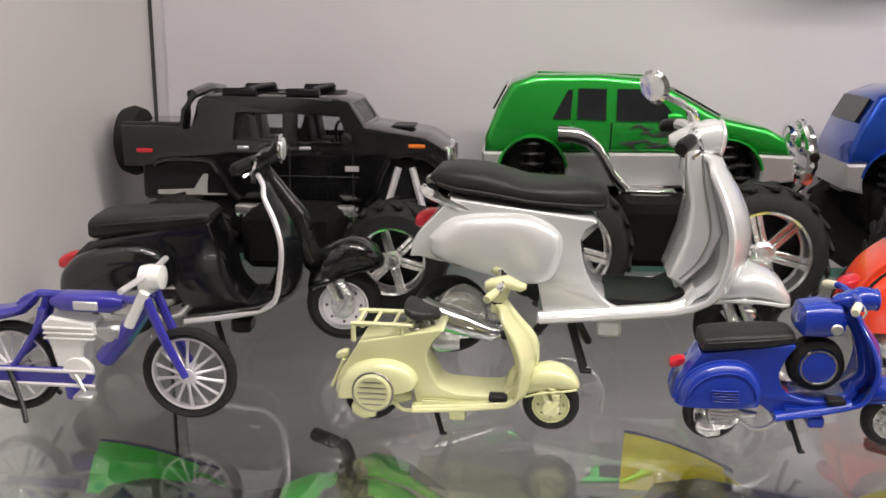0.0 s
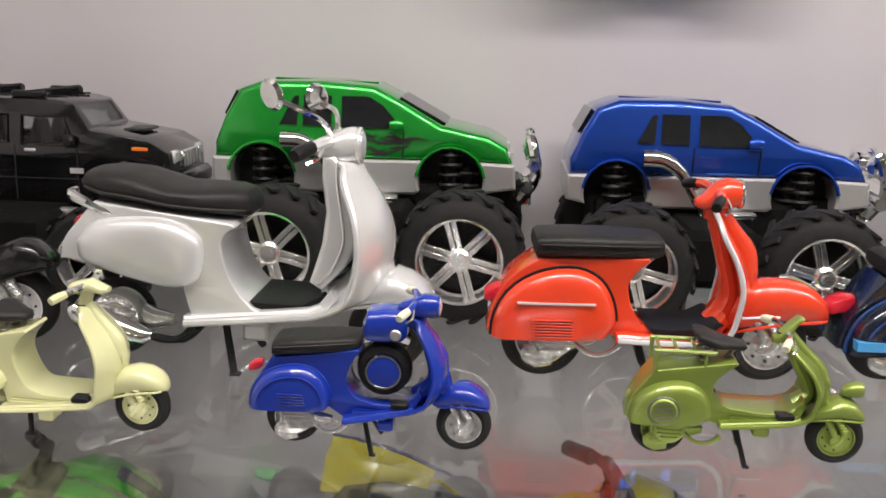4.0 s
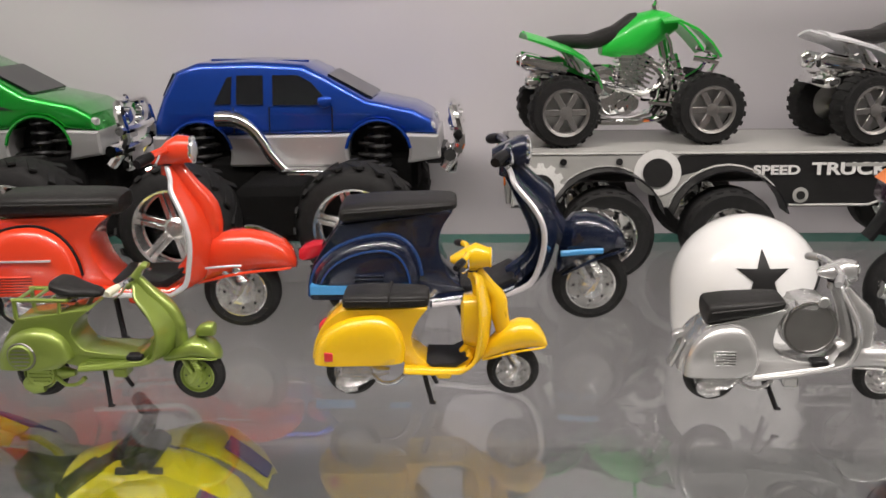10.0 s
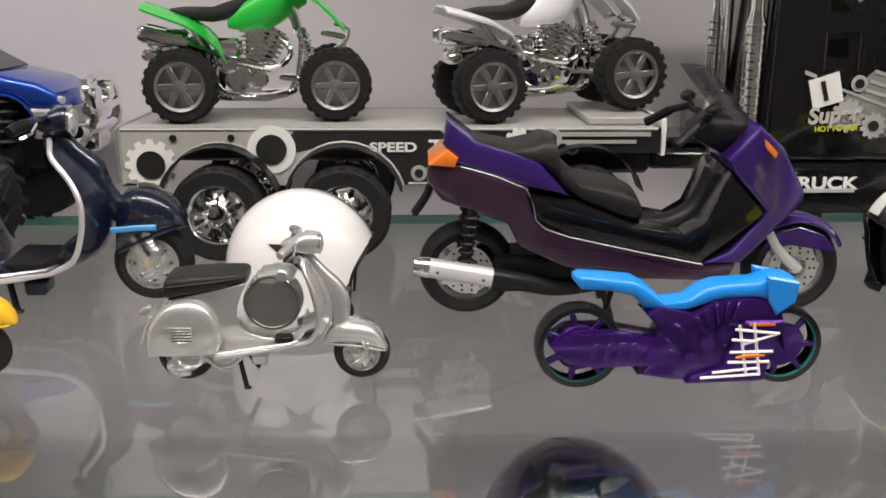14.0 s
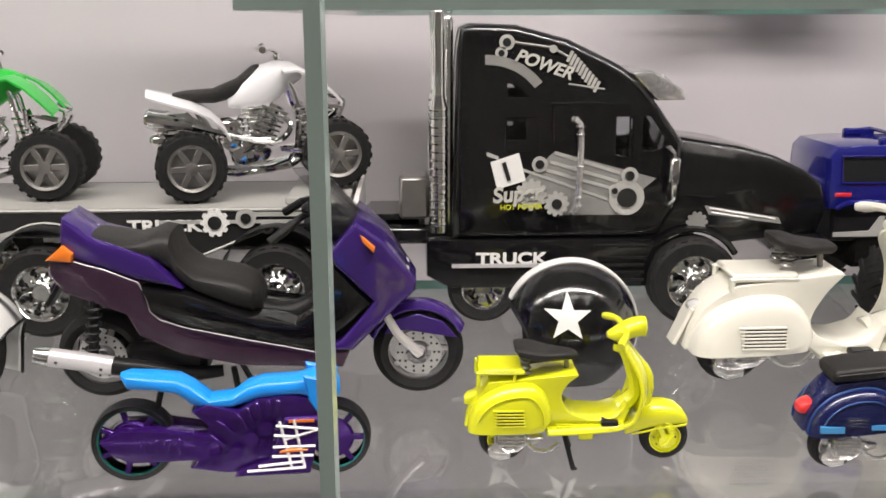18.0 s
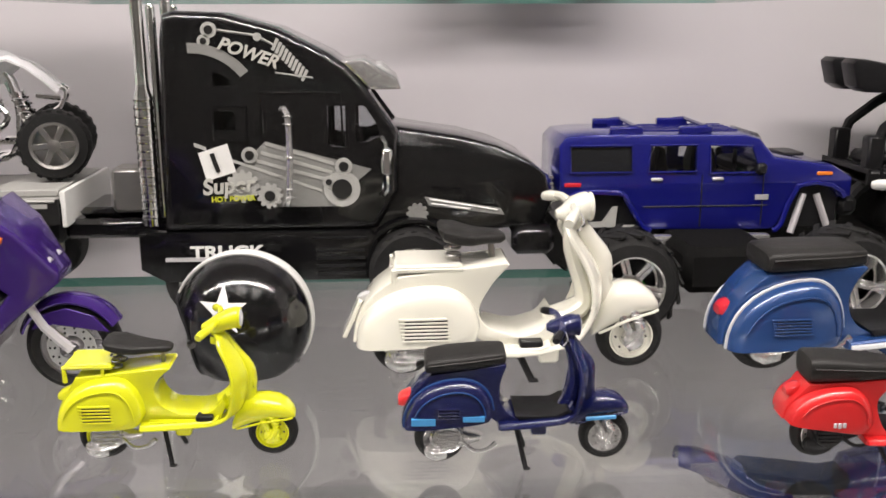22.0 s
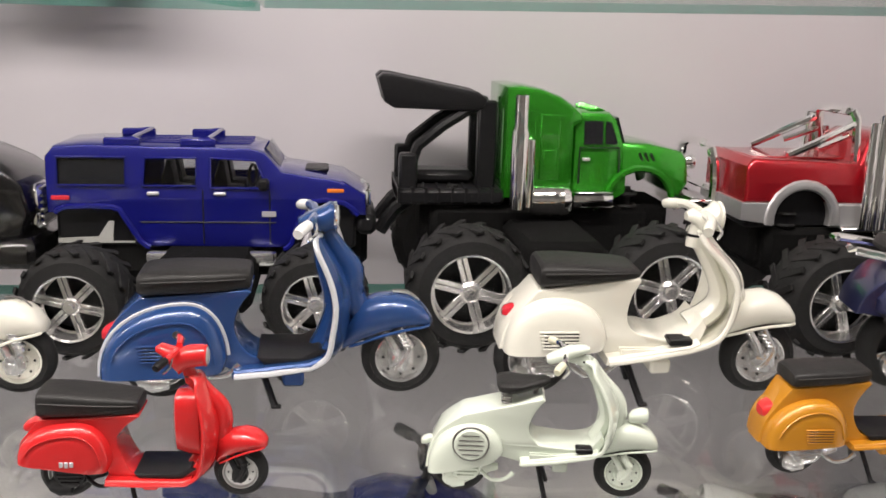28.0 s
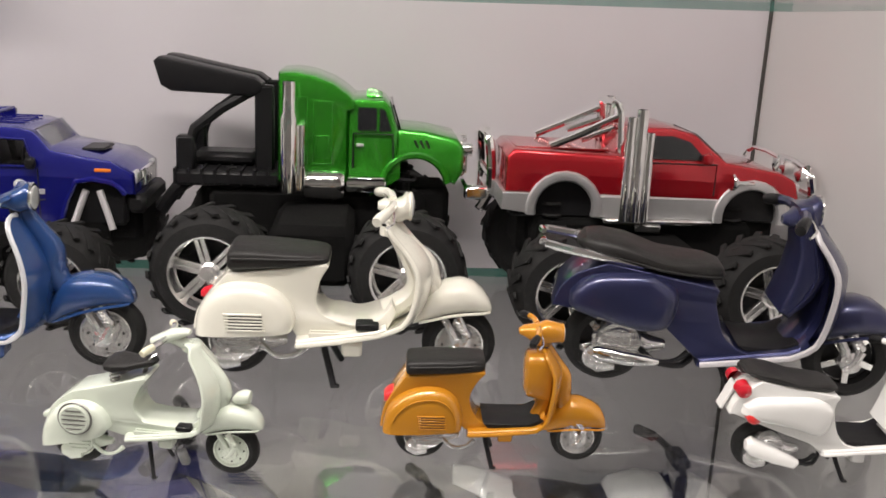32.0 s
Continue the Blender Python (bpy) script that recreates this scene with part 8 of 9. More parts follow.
# ---- maxi scooter, toy bike, helmets, moped ----
P_PURPLE = paint("violet_paint", (0.045, 0.014, 0.17), 0.3, 0.22)
P_MAUVE = paint("mauve_brown_paint", (0.050, 0.020, 0.048), 0.35, 0.26)
P_DEEPVIOLET = paint("deep_violet_paint", (0.050, 0.008, 0.16), 0.6, 0.22)
P_SKY = mat("sky_blue_plastic", (0.006, 0.26, 0.80), rough=0.32, coat=0.2, noise_amt=0.05, bump=0.04)
CLEARPLASTIC = clear_glass("clear_plastic", (0.93, 0.93, 0.94), 0.7)
TEALRIM = mat("teal_clear_rim", (0.02, 0.16, 0.14), rough=0.15, noise_amt=0.1, coat=0.5)
P_MOPED = paint("royal_blue_paint", (0.035, 0.030, 0.34), 0.1, 0.28)


def maxi_scooter(x0, y0, ang):
    o = thing("maxi_scooter", pose(x0, y0, 0, 0, 0, ang) @ pose(0, 0, 0, 3), "large violet and mauve model touring scooter with a clear windscreen", "model scooter", BIG)
    R, wb = 0.0222, 0.1515
    H = 0.021
    wide = lambda x, z: 0.55 + 0.45 * min(1, max(0, (x + 0.03) / 0.06)) if x < 0.03 else (1.0 if x < 0.12 else 1.0 - 0.5 * min(1, (x - 0.12) / 0.04))
    part("lower_fairing", slab([(-0.017, 0.0742), (-0.0185, 0.0661), (-0.012, 0.0574), (0.017, 0.0477), (0.0223, 0.0375), (0.0416, 0.0286), (0.0692, 0.0223), (0.1159, 0.0209), (0.1204, 0.0307), (0.105, 0.0295), (0.044, 0.0425), (0.029, 0.0505), (0.0245, 0.064), (-0.0056, 0.0736)], -H, H, 0.0022, 2, wide), P_MAUVE, o, "mauve lower bodywork")
    part("tail_fairing", slab([(-0.0095, 0.0928), (0.0022, 0.0835), (0.0192, 0.0788), (0.030, 0.075), (0.0439, 0.0601), (0.0245, 0.0645), (-0.0056, 0.0740), (-0.0115, 0.082)], -H + 0.0015, H - 0.0015, 0.002, 2, wide), P_PURPLE, o, "violet tail panel")
    part("tail_lamp", slab([(-0.0097, 0.0805), (-0.0049, 0.0769), (-0.0063, 0.0726), (-0.0178, 0.0737)], -H * 0.78, H * 0.78, 0.0012, 2), ORANGELENS, o, "orange rear indicator")
    part("front_fairing", slab([(0.1237, 0.0921), (0.1115, 0.0771), (0.1140, 0.0712), (0.1309, 0.0533), (0.1156, 0.035), (0.104, 0.030), (0.121, 0.0298), (0.1317, 0.0404), (0.1413, 0.0483), (0.1503, 0.0555), (0.1508, 0.060), (0.1366, 0.0812)], -H - 0.001, H + 0.001, 0.0022, 3, lambda x, z: 1.0 - 0.55 * min(1, max(0, (x - 0.126) / 0.025)) ** 1.3), P_PURPLE, o, "violet front fairing")
    part("floor_well", slab([(0.0249, 0.0616), (0.0293, 0.0504), (0.044, 0.0429), (0.1029, 0.030), (0.1161, 0.0411), (0.130, 0.0525), (0.1133, 0.071), (0.1111, 0.0677), (0.1033, 0.0487), (0.0948, 0.0434), (0.0736, 0.047), (0.045, 0.0585)], -H - 0.0006, H + 0.0006, 0.0018, 2), GLOSSBLACK, o, "black floor well")
    part("seat", hull([(-0.002, 0.080, 0.0845, 0.008), (0.004, 0.077, 0.084, 0.013), (0.019, 0.073, 0.081, 0.0155), (0.027, 0.071, 0.083, 0.0162), (0.0325, 0.069, 0.0855, 0.0162), (0.038, 0.066, 0.0845, 0.016), (0.0405, 0.063, 0.074, 0.0165), (0.0487, 0.057, 0.0665, 0.0175), (0.0662, 0.048, 0.064, 0.0175), (0.0745, 0.046, 0.060, 0.016), (0.078, 0.046, 0.054, 0.010)], 3.0, 18), LEATHER, o, "black two-step seat")
    part("centre_tunnel", tube([(0.07, 0, 0.044), (0.088, 0, 0.040), (0.106, 0, 0.048), (0.115, 0, 0.066)], [0.007, 0.007, 0.007, 0.008], 10, 3), BLACK, o)
    part("dashboard", hull([(0.099, 0.084, 0.090, 0.007), (0.105, 0.080, 0.0945, 0.010), (0.111, 0.077, 0.095, 0.012), (0.118, 0.080, 0.0935, 0.013), (0.124, 0.086, 0.0925, 0.009)], 2.6, 14), BLACK, o)
    part("windscreen", sheet([[V(0.126 - 0.0205 * i / 6 - 0.010 * (j / 4) ** 2, 0.0145 * (1 - 0.35 * (i / 6) ** 2) * j / 4, 0.0905 + 0.0236 * i / 6) for j in range(-4, 5)] for i in range(7)], 0.0009), CLEARPLASTIC, o, "clear plastic windscreen")
    for sy in (-1, 1):
        part("handlebar", tube([(0.106, sy * 0.004, 0.092), (0.102, sy * 0.014, 0.0945), (0.095, sy * 0.022, 0.091)], 0.0017, 8, 2), BLACK, o)
        part("grip", tube([(0.096, sy * 0.021, 0.0915), (0.086, sy * 0.027, 0.0845)], 0.0022, 8, 1), BLACK, o)
        part("mirror", join(tube([(0.104, sy * 0.012, 0.094), (0.103, sy * 0.018, 0.098)], 0.001, 6, 1), hull([(0.100, 0.0965, 0.0995, 0.002), (0.103, 0.0955, 0.1015, 0.004), (0.106, 0.097, 0.100, 0.002)], 2.4, 10, sy * 0.020)), BLACK, o)
        part("front_indicator", slab([(0.1247, 0.0877), (0.1323, 0.0799), (0.1315, 0.0774), (0.1267, 0.0823)], sy * H * 0.80, sy * (H + 0.0004), 0.0004, 1), ORANGELENS, o)
        part("fork_leg", tube([(0.1350, sy * 0.0085, 0.046), (0.1410, sy * 0.0085, 0.034), (wb + 0.001, sy * 0.0085, R)], [0.002, 0.0022, 0.0026], 8, 2), ALU, o)
        part("shock_absorber", join(tube([(0.002, sy * 0.014, 0.054), (-0.002, sy * 0.014, 0.022)], 0.0024, 8, 1), *[moved(ringtorus(0.003, 0.0008, 10, 5), Matrix.Translation((0.0015 - 0.0006 * i, sy * 0.014, 0.050 - 0.004 * i)) @ Euler((radians(90), 0, 0)).to_matrix().to_4x4()) for i in range(6)]), BLACK, o)
        part("trim_line", tube([(-0.004, sy * (H * 0.86), 0.0738), (0.0245, sy * (H - 0.0004), 0.0645), (0.029, sy * (H + 0.0004), 0.0505), (0.044, sy * (H + 0.0006), 0.0427), (0.104, sy * (H + 0.0008), 0.0297)], 0.00025, 4, 2), STEEL, o)
        part("headlamp", hull([(0.137, 0.066, 0.072, 0.003), (0.142, 0.062, 0.0705, 0.004), (0.1475, 0.061, 0.066, 0.003)], 2.6, 10, sy * 0.0062), LENS, o)
    part("front_fender", sheet([[V(wb + (R + 0.003 - 0.0025 * (abs(j) / 3) ** 2) * math.cos(radians(a)), 0.0075 * j / 3, R + (R + 0.003 - 0.0025 * (abs(j) / 3) ** 2) * math.sin(radians(a))) for j in range(-3, 4)] for a in range(28, 165, 12)], 0.0012), P_PURPLE, o)
    part("fender_side", both(slab([(wb + 0.019, R + 0.008), (wb + 0.012, R + 0.0165), (wb, R + 0.0205), (wb - 0.012, R + 0.0175), (wb - 0.017, R + 0.010), (wb - 0.006, R + 0.0125)], -0.0082, -0.0072, 0.0003, 1)), P_PURPLE, o)
    for nm, x in (("front_wheel", wb), ("rear_wheel", 0.0)):
        wh = part(nm, lathe([(R * 0.66, -0.0055), (R * 0.82, -0.007), (R * 0.95, -0.005), (R, -0.0015), (R, 0.0015), (R * 0.95, 0.005), (R * 0.82, 0.007), (R * 0.66, 0.0055)], 32, (x, 0, R)), RUBBER, o, "black rubber tyre")
        part("rim", join(ringtorus(R * 0.69, R * 0.055, 30, 6, (x, 0, R), 3.0), lathe([(R * 0.16, -0.0065), (R * 0.2, -0.004), (R * 0.2, 0.004), (R * 0.16, 0.006)], 14, (x, 0, R)), *[moved(box(R * 0.1, R * 0.68, -0.0012, 0.0012, -R * 0.06, R * 0.06, 0.0003), Matrix.Translation((x, 0, R)) @ Euler((0, 2 * math.pi * i / 5, 0)).to_matrix().to_4x4()) for i in range(5)]), ALU, wh)
        d = part("brake_disc", lathe([(R * 0.28, -0.0058), (R * 0.52, -0.0058), (R * 0.52, -0.005), (R * 0.28, -0.005)], 26, (x, 0, R)), ALLOY, wh, "drilled brake disc")
        part("disc_holes", join(*[lathe([(R * 0.028, -0.0061), (R * 0.028, -0.0056)], 6, (x + R * q * math.cos(a), 0, R + R * q * math.sin(a))) for q, n in ((0.35, 10), (0.45, 14)) for a in [2 * math.pi * i / n for i in range(n)]]), BLACK, d)
    part("engine", join(box(0.012, 0.05, -0.010, 0.010, 0.012, 0.030, 0.003), box(-0.004, 0.03, 0.006, 0.014, 0.012, 0.030, 0.003)), BLACK, o)
    part("exhaust_pipe", tube([(0.058, -0.010, 0.016), (0.040, -0.014, 0.016), (0.024, -0.019, 0.021), (0.009, -0.022, 0.0246)], [0.003, 0.0036, 0.0042, 0.0044], 10, 3), BLACK, o)
    part("silencer", tube([(0.010, -0.022, 0.0244), (-0.004, -0.0225, 0.0270), (-0.0178, -0.023, 0.0295)], 0.0044, 14, 2), ALU, o, "brushed silver silencer")
    part("silencer_cap", tube([(-0.0178, -0.023, 0.0295), (-0.0245, -0.023, 0.0307)], [0.0048, 0.0040], 14, 1), CHROME, o)
    part("silencer_rivets", join(*[lathe([(0.0008, -0.0278), (0.0008, -0.026)], 8, (x, 0, z)) for x, z in ((0.006, 0.0250), (-0.014, 0.0287))]), CHROME, o)
    part("plate_holder", join(tube([(-0.014, 0, 0.068), (-0.018, 0, 0.057), (-0.024, 0, 0.048)], 0.002, 6, 2, 3.0)), BLACK, o)
    part("kickstand", join(tube([(0.062, -0.006, 0.016), (0.066, -0.014, 0.001)], 0.0016, 6, 1), tube([(0.062, 0.006, 0.016), (0.066, 0.014, 0.001)], 0.0016, 6, 1)), BLACK, o)
    return o


maxi_scooter(0.6075, -0.0060, 0.0)


def toy_bike(x0, y0, ang):
    o = thing("toy_motorcycle", pose(x0, y0, 0, 0, 0, ang), "small violet toy motorcycle with a sky blue seat", "toy motorcycle")
    R, wb = 0.0165, 0.0785
    for nm, x in (("front_wheel", wb), ("rear_wheel", 0.0)):
        r = R if x == 0 else R * 0.94
        wh = part(nm, lathe([(r * 0.84, -0.004), (r * 0.96, -0.0045), (r, -0.002), (r, 0.002), (r * 0.96, 0.0045), (r * 0.84, 0.004)], 34, (x, 0, r)), BLACK, o, "thin black tyre")
        part("rim", ringtorus(r * 0.85, r * 0.045, 34, 6, (x, -0.003, r), 1.5), TEALRIM, wh, "clear teal rim")
        part("wheel_disc", join(lathe([(r * 0.56, -0.0025), (r * 0.5, -0.004), (r * 0.2, -0.0045), (0, -0.005)], 24, (x, 0, r)), *[moved(box(r * 0.3, r * 0.84, -0.0035, -0.0015, -r * 0.07, r * 0.07, 0.0004), Matrix.Translation((x, 0, r)) @ Euler((0, 2 * math.pi * i / 7, 0)).to_matrix().to_4x4()) for i in range(7)]), P_DEEPVIOLET, wh)
    part("swing_arm", slab([(-0.012, 0.0185), (-0.004, 0.0235), (0.012, 0.0235), (0.034, 0.0195), (0.036, 0.010), (0.004, 0.0095), (-0.006, 0.012)], -0.0085, 0.0085, 0.0015, 2), P_DEEPVIOLET, o)
    part("swing_arm_relief", join(*[moved(box(-0.0012, 0.0012, -0.0094, -0.008, -0.0035, 0.0035, 0.0005), Matrix.Translation((x, 0, 0.0165)) @ Euler((0, radians(18), 0)).to_matrix().to_4x4()) for x in (0.005, 0.010, 0.0145, 0.019)], lathe([(0.0036, -0.0095), (0.0036, -0.008)], 14, (0.0275, 0, 0.0145))), P_DEEPVIOLET, o)
    part("frame", slab([(0.028, 0.013), (0.030, 0.024), (0.024, 0.030), (0.030, 0.033), (0.042, 0.030), (0.050, 0.035), (0.062, 0.036), (0.0745, 0.0335), (0.074, 0.026), (0.066, 0.0045), (0.036, 0.0035), (0.022, 0.006)], -0.0075, 0.0075, 0.0018, 2), P_DEEPVIOLET, o, "violet engine and frame")
    part("frame_ribs", join(*[moved(box(-0.0008, 0.0008, -0.0092, -0.007, -0.004, 0.004, 0.0004), Matrix.Translation((x, 0, z)) @ Euler((0, radians(a), 0)).to_matrix().to_4x4()) for x, z, a in ((0.044, 0.026, -30), (0.047, 0.0285, -20), (0.0505, 0.030, -10), (0.054, 0.031, 5), (0.0575, 0.031, 15), (0.037, 0.024, -45), (0.034, 0.018, -45))], *[lathe([(0.0028, -0.0095), (0.0028, -0.007)], 12, (x, 0, z)) for x, z in ((0.047, 0.019), (0.053, 0.023), (0.041, 0.013))]), P_DEEPVIOLET, o)
    part("belly_fairing", slab([(0.0535, 0.0095), (0.0605, 0.0275), (0.0755, 0.0275), (0.0695, 0.0035), (0.040, 0.003), (0.042, 0.006)], -0.0098, 0.0098, 0.0008, 1), P_DEEPVIOLET, o, "violet side fairing with white stripes")
    bars = [((0.057, 0.0245), (0.074, 0.0225)), ((0.056, 0.0205), (0.066, 0.0195)), ((0.060, 0.0185), (0.0735, 0.0225)), ((0.0555, 0.0155), (0.072, 0.0155)), ((0.055, 0.0115), (0.071, 0.0115)), ((0.045, 0.0055), (0.068, 0.0065)), ((0.0585, 0.0262), (0.0625, 0.0065)), ((0.0640, 0.0268), (0.0675, 0.0068)), ((0.0495, 0.0075), (0.067, 0.0090))]
    part("stripe_print", join(*[tube([(a[0], -0.0099, a[1]), (b[0], -0.0099, b[1])], 0.0006, 4, 1) for a, b in bars]), WHITEDECAL, o)
    part("flame_print", join(tube([(0.058, -0.0100, 0.0133), (0.063, -0.0100, 0.0142), (0.069, -0.0100, 0.0140)], [0.0004, 0.0010, 0.0003], 5, 2), box(0.062, 0.072, -0.0102, -0.0096, 0.0258, 0.0268)), ORANGELENS, o)
    part("seat_shell", hull([(-0.003, 0.0425, 0.045, 0.002), (0.0, 0.039, 0.0455, 0.006), (0.010, 0.0385, 0.0445, 0.007), (0.019, 0.0365, 0.0435, 0.0065), (0.024, 0.0315, 0.041, 0.006), (0.031, 0.030, 0.0345, 0.006), (0.040, 0.0305, 0.0355, 0.006), (0.046, 0.032, 0.040, 0.0065), (0.052, 0.034, 0.0415, 0.007), (0.066, 0.035, 0.042, 0.007), (0.073, 0.032, 0.0445, 0.0065), (0.080, 0.032, 0.043, 0.006), (0.082, 0.034, 0.040, 0.004)], 2.8, 16), P_SKY, o, "sky blue seat and tank shell")
    part("tank_flap", both(slab([(0.068, 0.0445), (0.081, 0.042), (0.080, 0.034), (0.073, 0.029), (0.070, 0.034)], -0.0085, -0.006, 0.0008, 1)), P_SKY, o)
    part("seat_stay", tube([(0.012, 0, 0.038), (0.010, 0, 0.030)], 0.0012, 6, 1), BLACK, o)
    part("fork", both(tube([(0.073, -0.0065, 0.034), (wb, -0.0065, 0.0155)], 0.0014, 6, 1)), P_DEEPVIOLET, o)
    return o


toy_bike(0.6451, -0.0945, 2.5)


def star(cx, cz, r, sphere):
    """A five-pointed plate laid on the helmet's side."""
    out, cen = [], sphere(cx, cz)
    bm = bmesh.new()
    c = bm.verts.new(cen)
    ring = []
    for i in range(10):
        a = radians(90 + 36 * i)
        rr = r if i % 2 == 0 else r * 0.40
        pts = [sphere(cx + rr * q * math.cos(a), cz + rr * q * math.sin(a)) for q in (0.5, 1.0)]
        ring.append([bm.verts.new(p) for p in pts])
    for i in range(10):
        a, b = ring[i], ring[(i + 1) % 10]
        bm.faces.new((c, a[0], b[0]))
        bm.faces.new((a[0], a[1], b[1], b[0]))
    return bm


def helmet(x0, y0, yaw, shell, starm, label, R=0.036, lift=0.74, band=None, sx=0.0, ball=False):
    """An open-face model helmet; its face opening looks to local +x."""
    o = thing("model_helmet", pose(x0, y0, 0, 0, 0, yaw), label, "model helmet", "model helmets")
    zc = R * lift
    ry = 0.88

    def edge(w):
        if w > 0.40:
            return 2.0
        if w > -0.05:
            u = (w + 0.05) / 0.45
            return 0.66 + 0.27 * u ** 1.5
        return 0.66 + 0.10 * (w + 0.05)
    levels = [math.cos(radians(a)) for a in range(3, 90, 4)] + [0.40, 0.36] + [-0.04 - 0.06 * i for i in range(16)]
    levels = sorted({max(w, -lift + 0.02) for w in levels}, reverse=True)
    n = 48

    def ring(w, f):
        r = math.sqrt(max(0.0, 1 - w * w)) if w > -0.1 or ball else math.sqrt(0.99) - 0.12 * (-0.1 - w) ** 1.5
        c = edge(w) / max(r, 1e-4)
        a0 = math.acos(c) if c < 1 else 0.0
        return [V(R * f * r * math.cos(a0 + (2 * math.pi - 2 * a0) * j / n), R * f * ry * r * math.sin(a0 + (2 * math.pi - 2 * a0) * j / n), zc + R * w * f) for j in range(n + 1)]
    out, inn = [ring(w, 1.0) for w in levels], [ring(w, 0.94) for w in levels]
    bm = bmesh.new()
    A = [[bm.verts.new(p) for p in r] for r in out]
    B = [[bm.verts.new(p) for p in r] for r in inn]
    for i in range(len(levels) - 1):
        for j in range(n):
            bm.faces.new((A[i][j], A[i + 1][j], A[i + 1][j + 1], A[i][j + 1]))
            bm.faces.new((B[i][j], B[i][j + 1], B[i + 1][j + 1], B[i + 1][j]))
        for j in (0, n):
            bm.faces.new((A[i][j], B[i][j], B[i + 1][j], A[i + 1][j]))
    for j in range(n):
        bm.faces.new((A[-1][j], A[-1][j + 1], B[-1][j + 1], B[-1][j]))
    bm.faces.new(A[0][:-1])
    bmesh.ops.remove_doubles(bm, verts=bm.verts, dist=0.00005)
    part("shell", bm, shell, o)
    k = [i for i, w in enumerate(levels) if w <= 0.40]
    part("rim_trim", tube([out[i][0] for i in reversed(k)] + [out[i][-1] for i in k], 0.0009, 6, 1), BLACK, o)
    part("lining", hull([(-R * 0.78, R * 0.12, zc + R * 0.3, R * 0.3), (-R * 0.5, R * 0.06, zc + R * 0.68, R * 0.55), (0, R * 0.05, zc + R * 0.84, R * 0.68), (R * 0.3, R * 0.06, zc + R * 0.72, R * 0.62), (R * 0.5, R * 0.08, zc + R * 0.55, R * 0.5)], 2.2, 18), BLACK, o, "black padded lining")
    if band:
        part("crown_band", sheet([[V(R * 1.012 * math.cos(b) * math.cos(a), R * ry * 1.012 * math.sin(b), zc + R * 1.012 * math.cos(b) * math.sin(a)) for b in [radians(q) for q in range(-9, 10, 3)]] for a in [radians(q) for q in range(26, 216, 5)]], 0.0007), band, o, "white crown band")
    for sy in (-1, 1):
        def sp(x, z):
            return V(x, sy * (R * ry * math.sqrt(max(0.0, 1 - (x / R) ** 2 - ((z - zc) / R) ** 2)) + 0.0007), z)
        part("star", star(sx * R, zc + R * 0.36, R * 0.35, sp), starm, o, "five-pointed star")
        part("strap_stud", lathe([(0.0, sy * R * 0.80), (0.0022, sy * R * 0.80), (0.0024, sy * R * 0.70)], 12, (R * 0.60, 0, zc - R * 0.12)), CHROME, o)
    part("chin_strap", tube([(R * 0.5, -R * 0.62, R * 0.25), (R * 0.62, -R * 0.5, R * 0.06), (R * 0.6, -R * 0.2, 0.0028)], 0.0022, 6, 3), BLACK, o)
    return o


P_HELMWHITE = paint("white_gloss_shell", (0.80, 0.80, 0.79))
helmet(0.531, 0.0, 0, P_HELMWHITE, BLACKDECAL, "glossy white open-face model helmet with a black star", 0.0358, 0.60)
helmet(0.8365, 0.010, 178, GLOSSBLACK, WHITEDECAL, "glossy black open-face model helmet with a white star and band", 0.0340, 0.80, WHITEDECAL, 0.14, True)


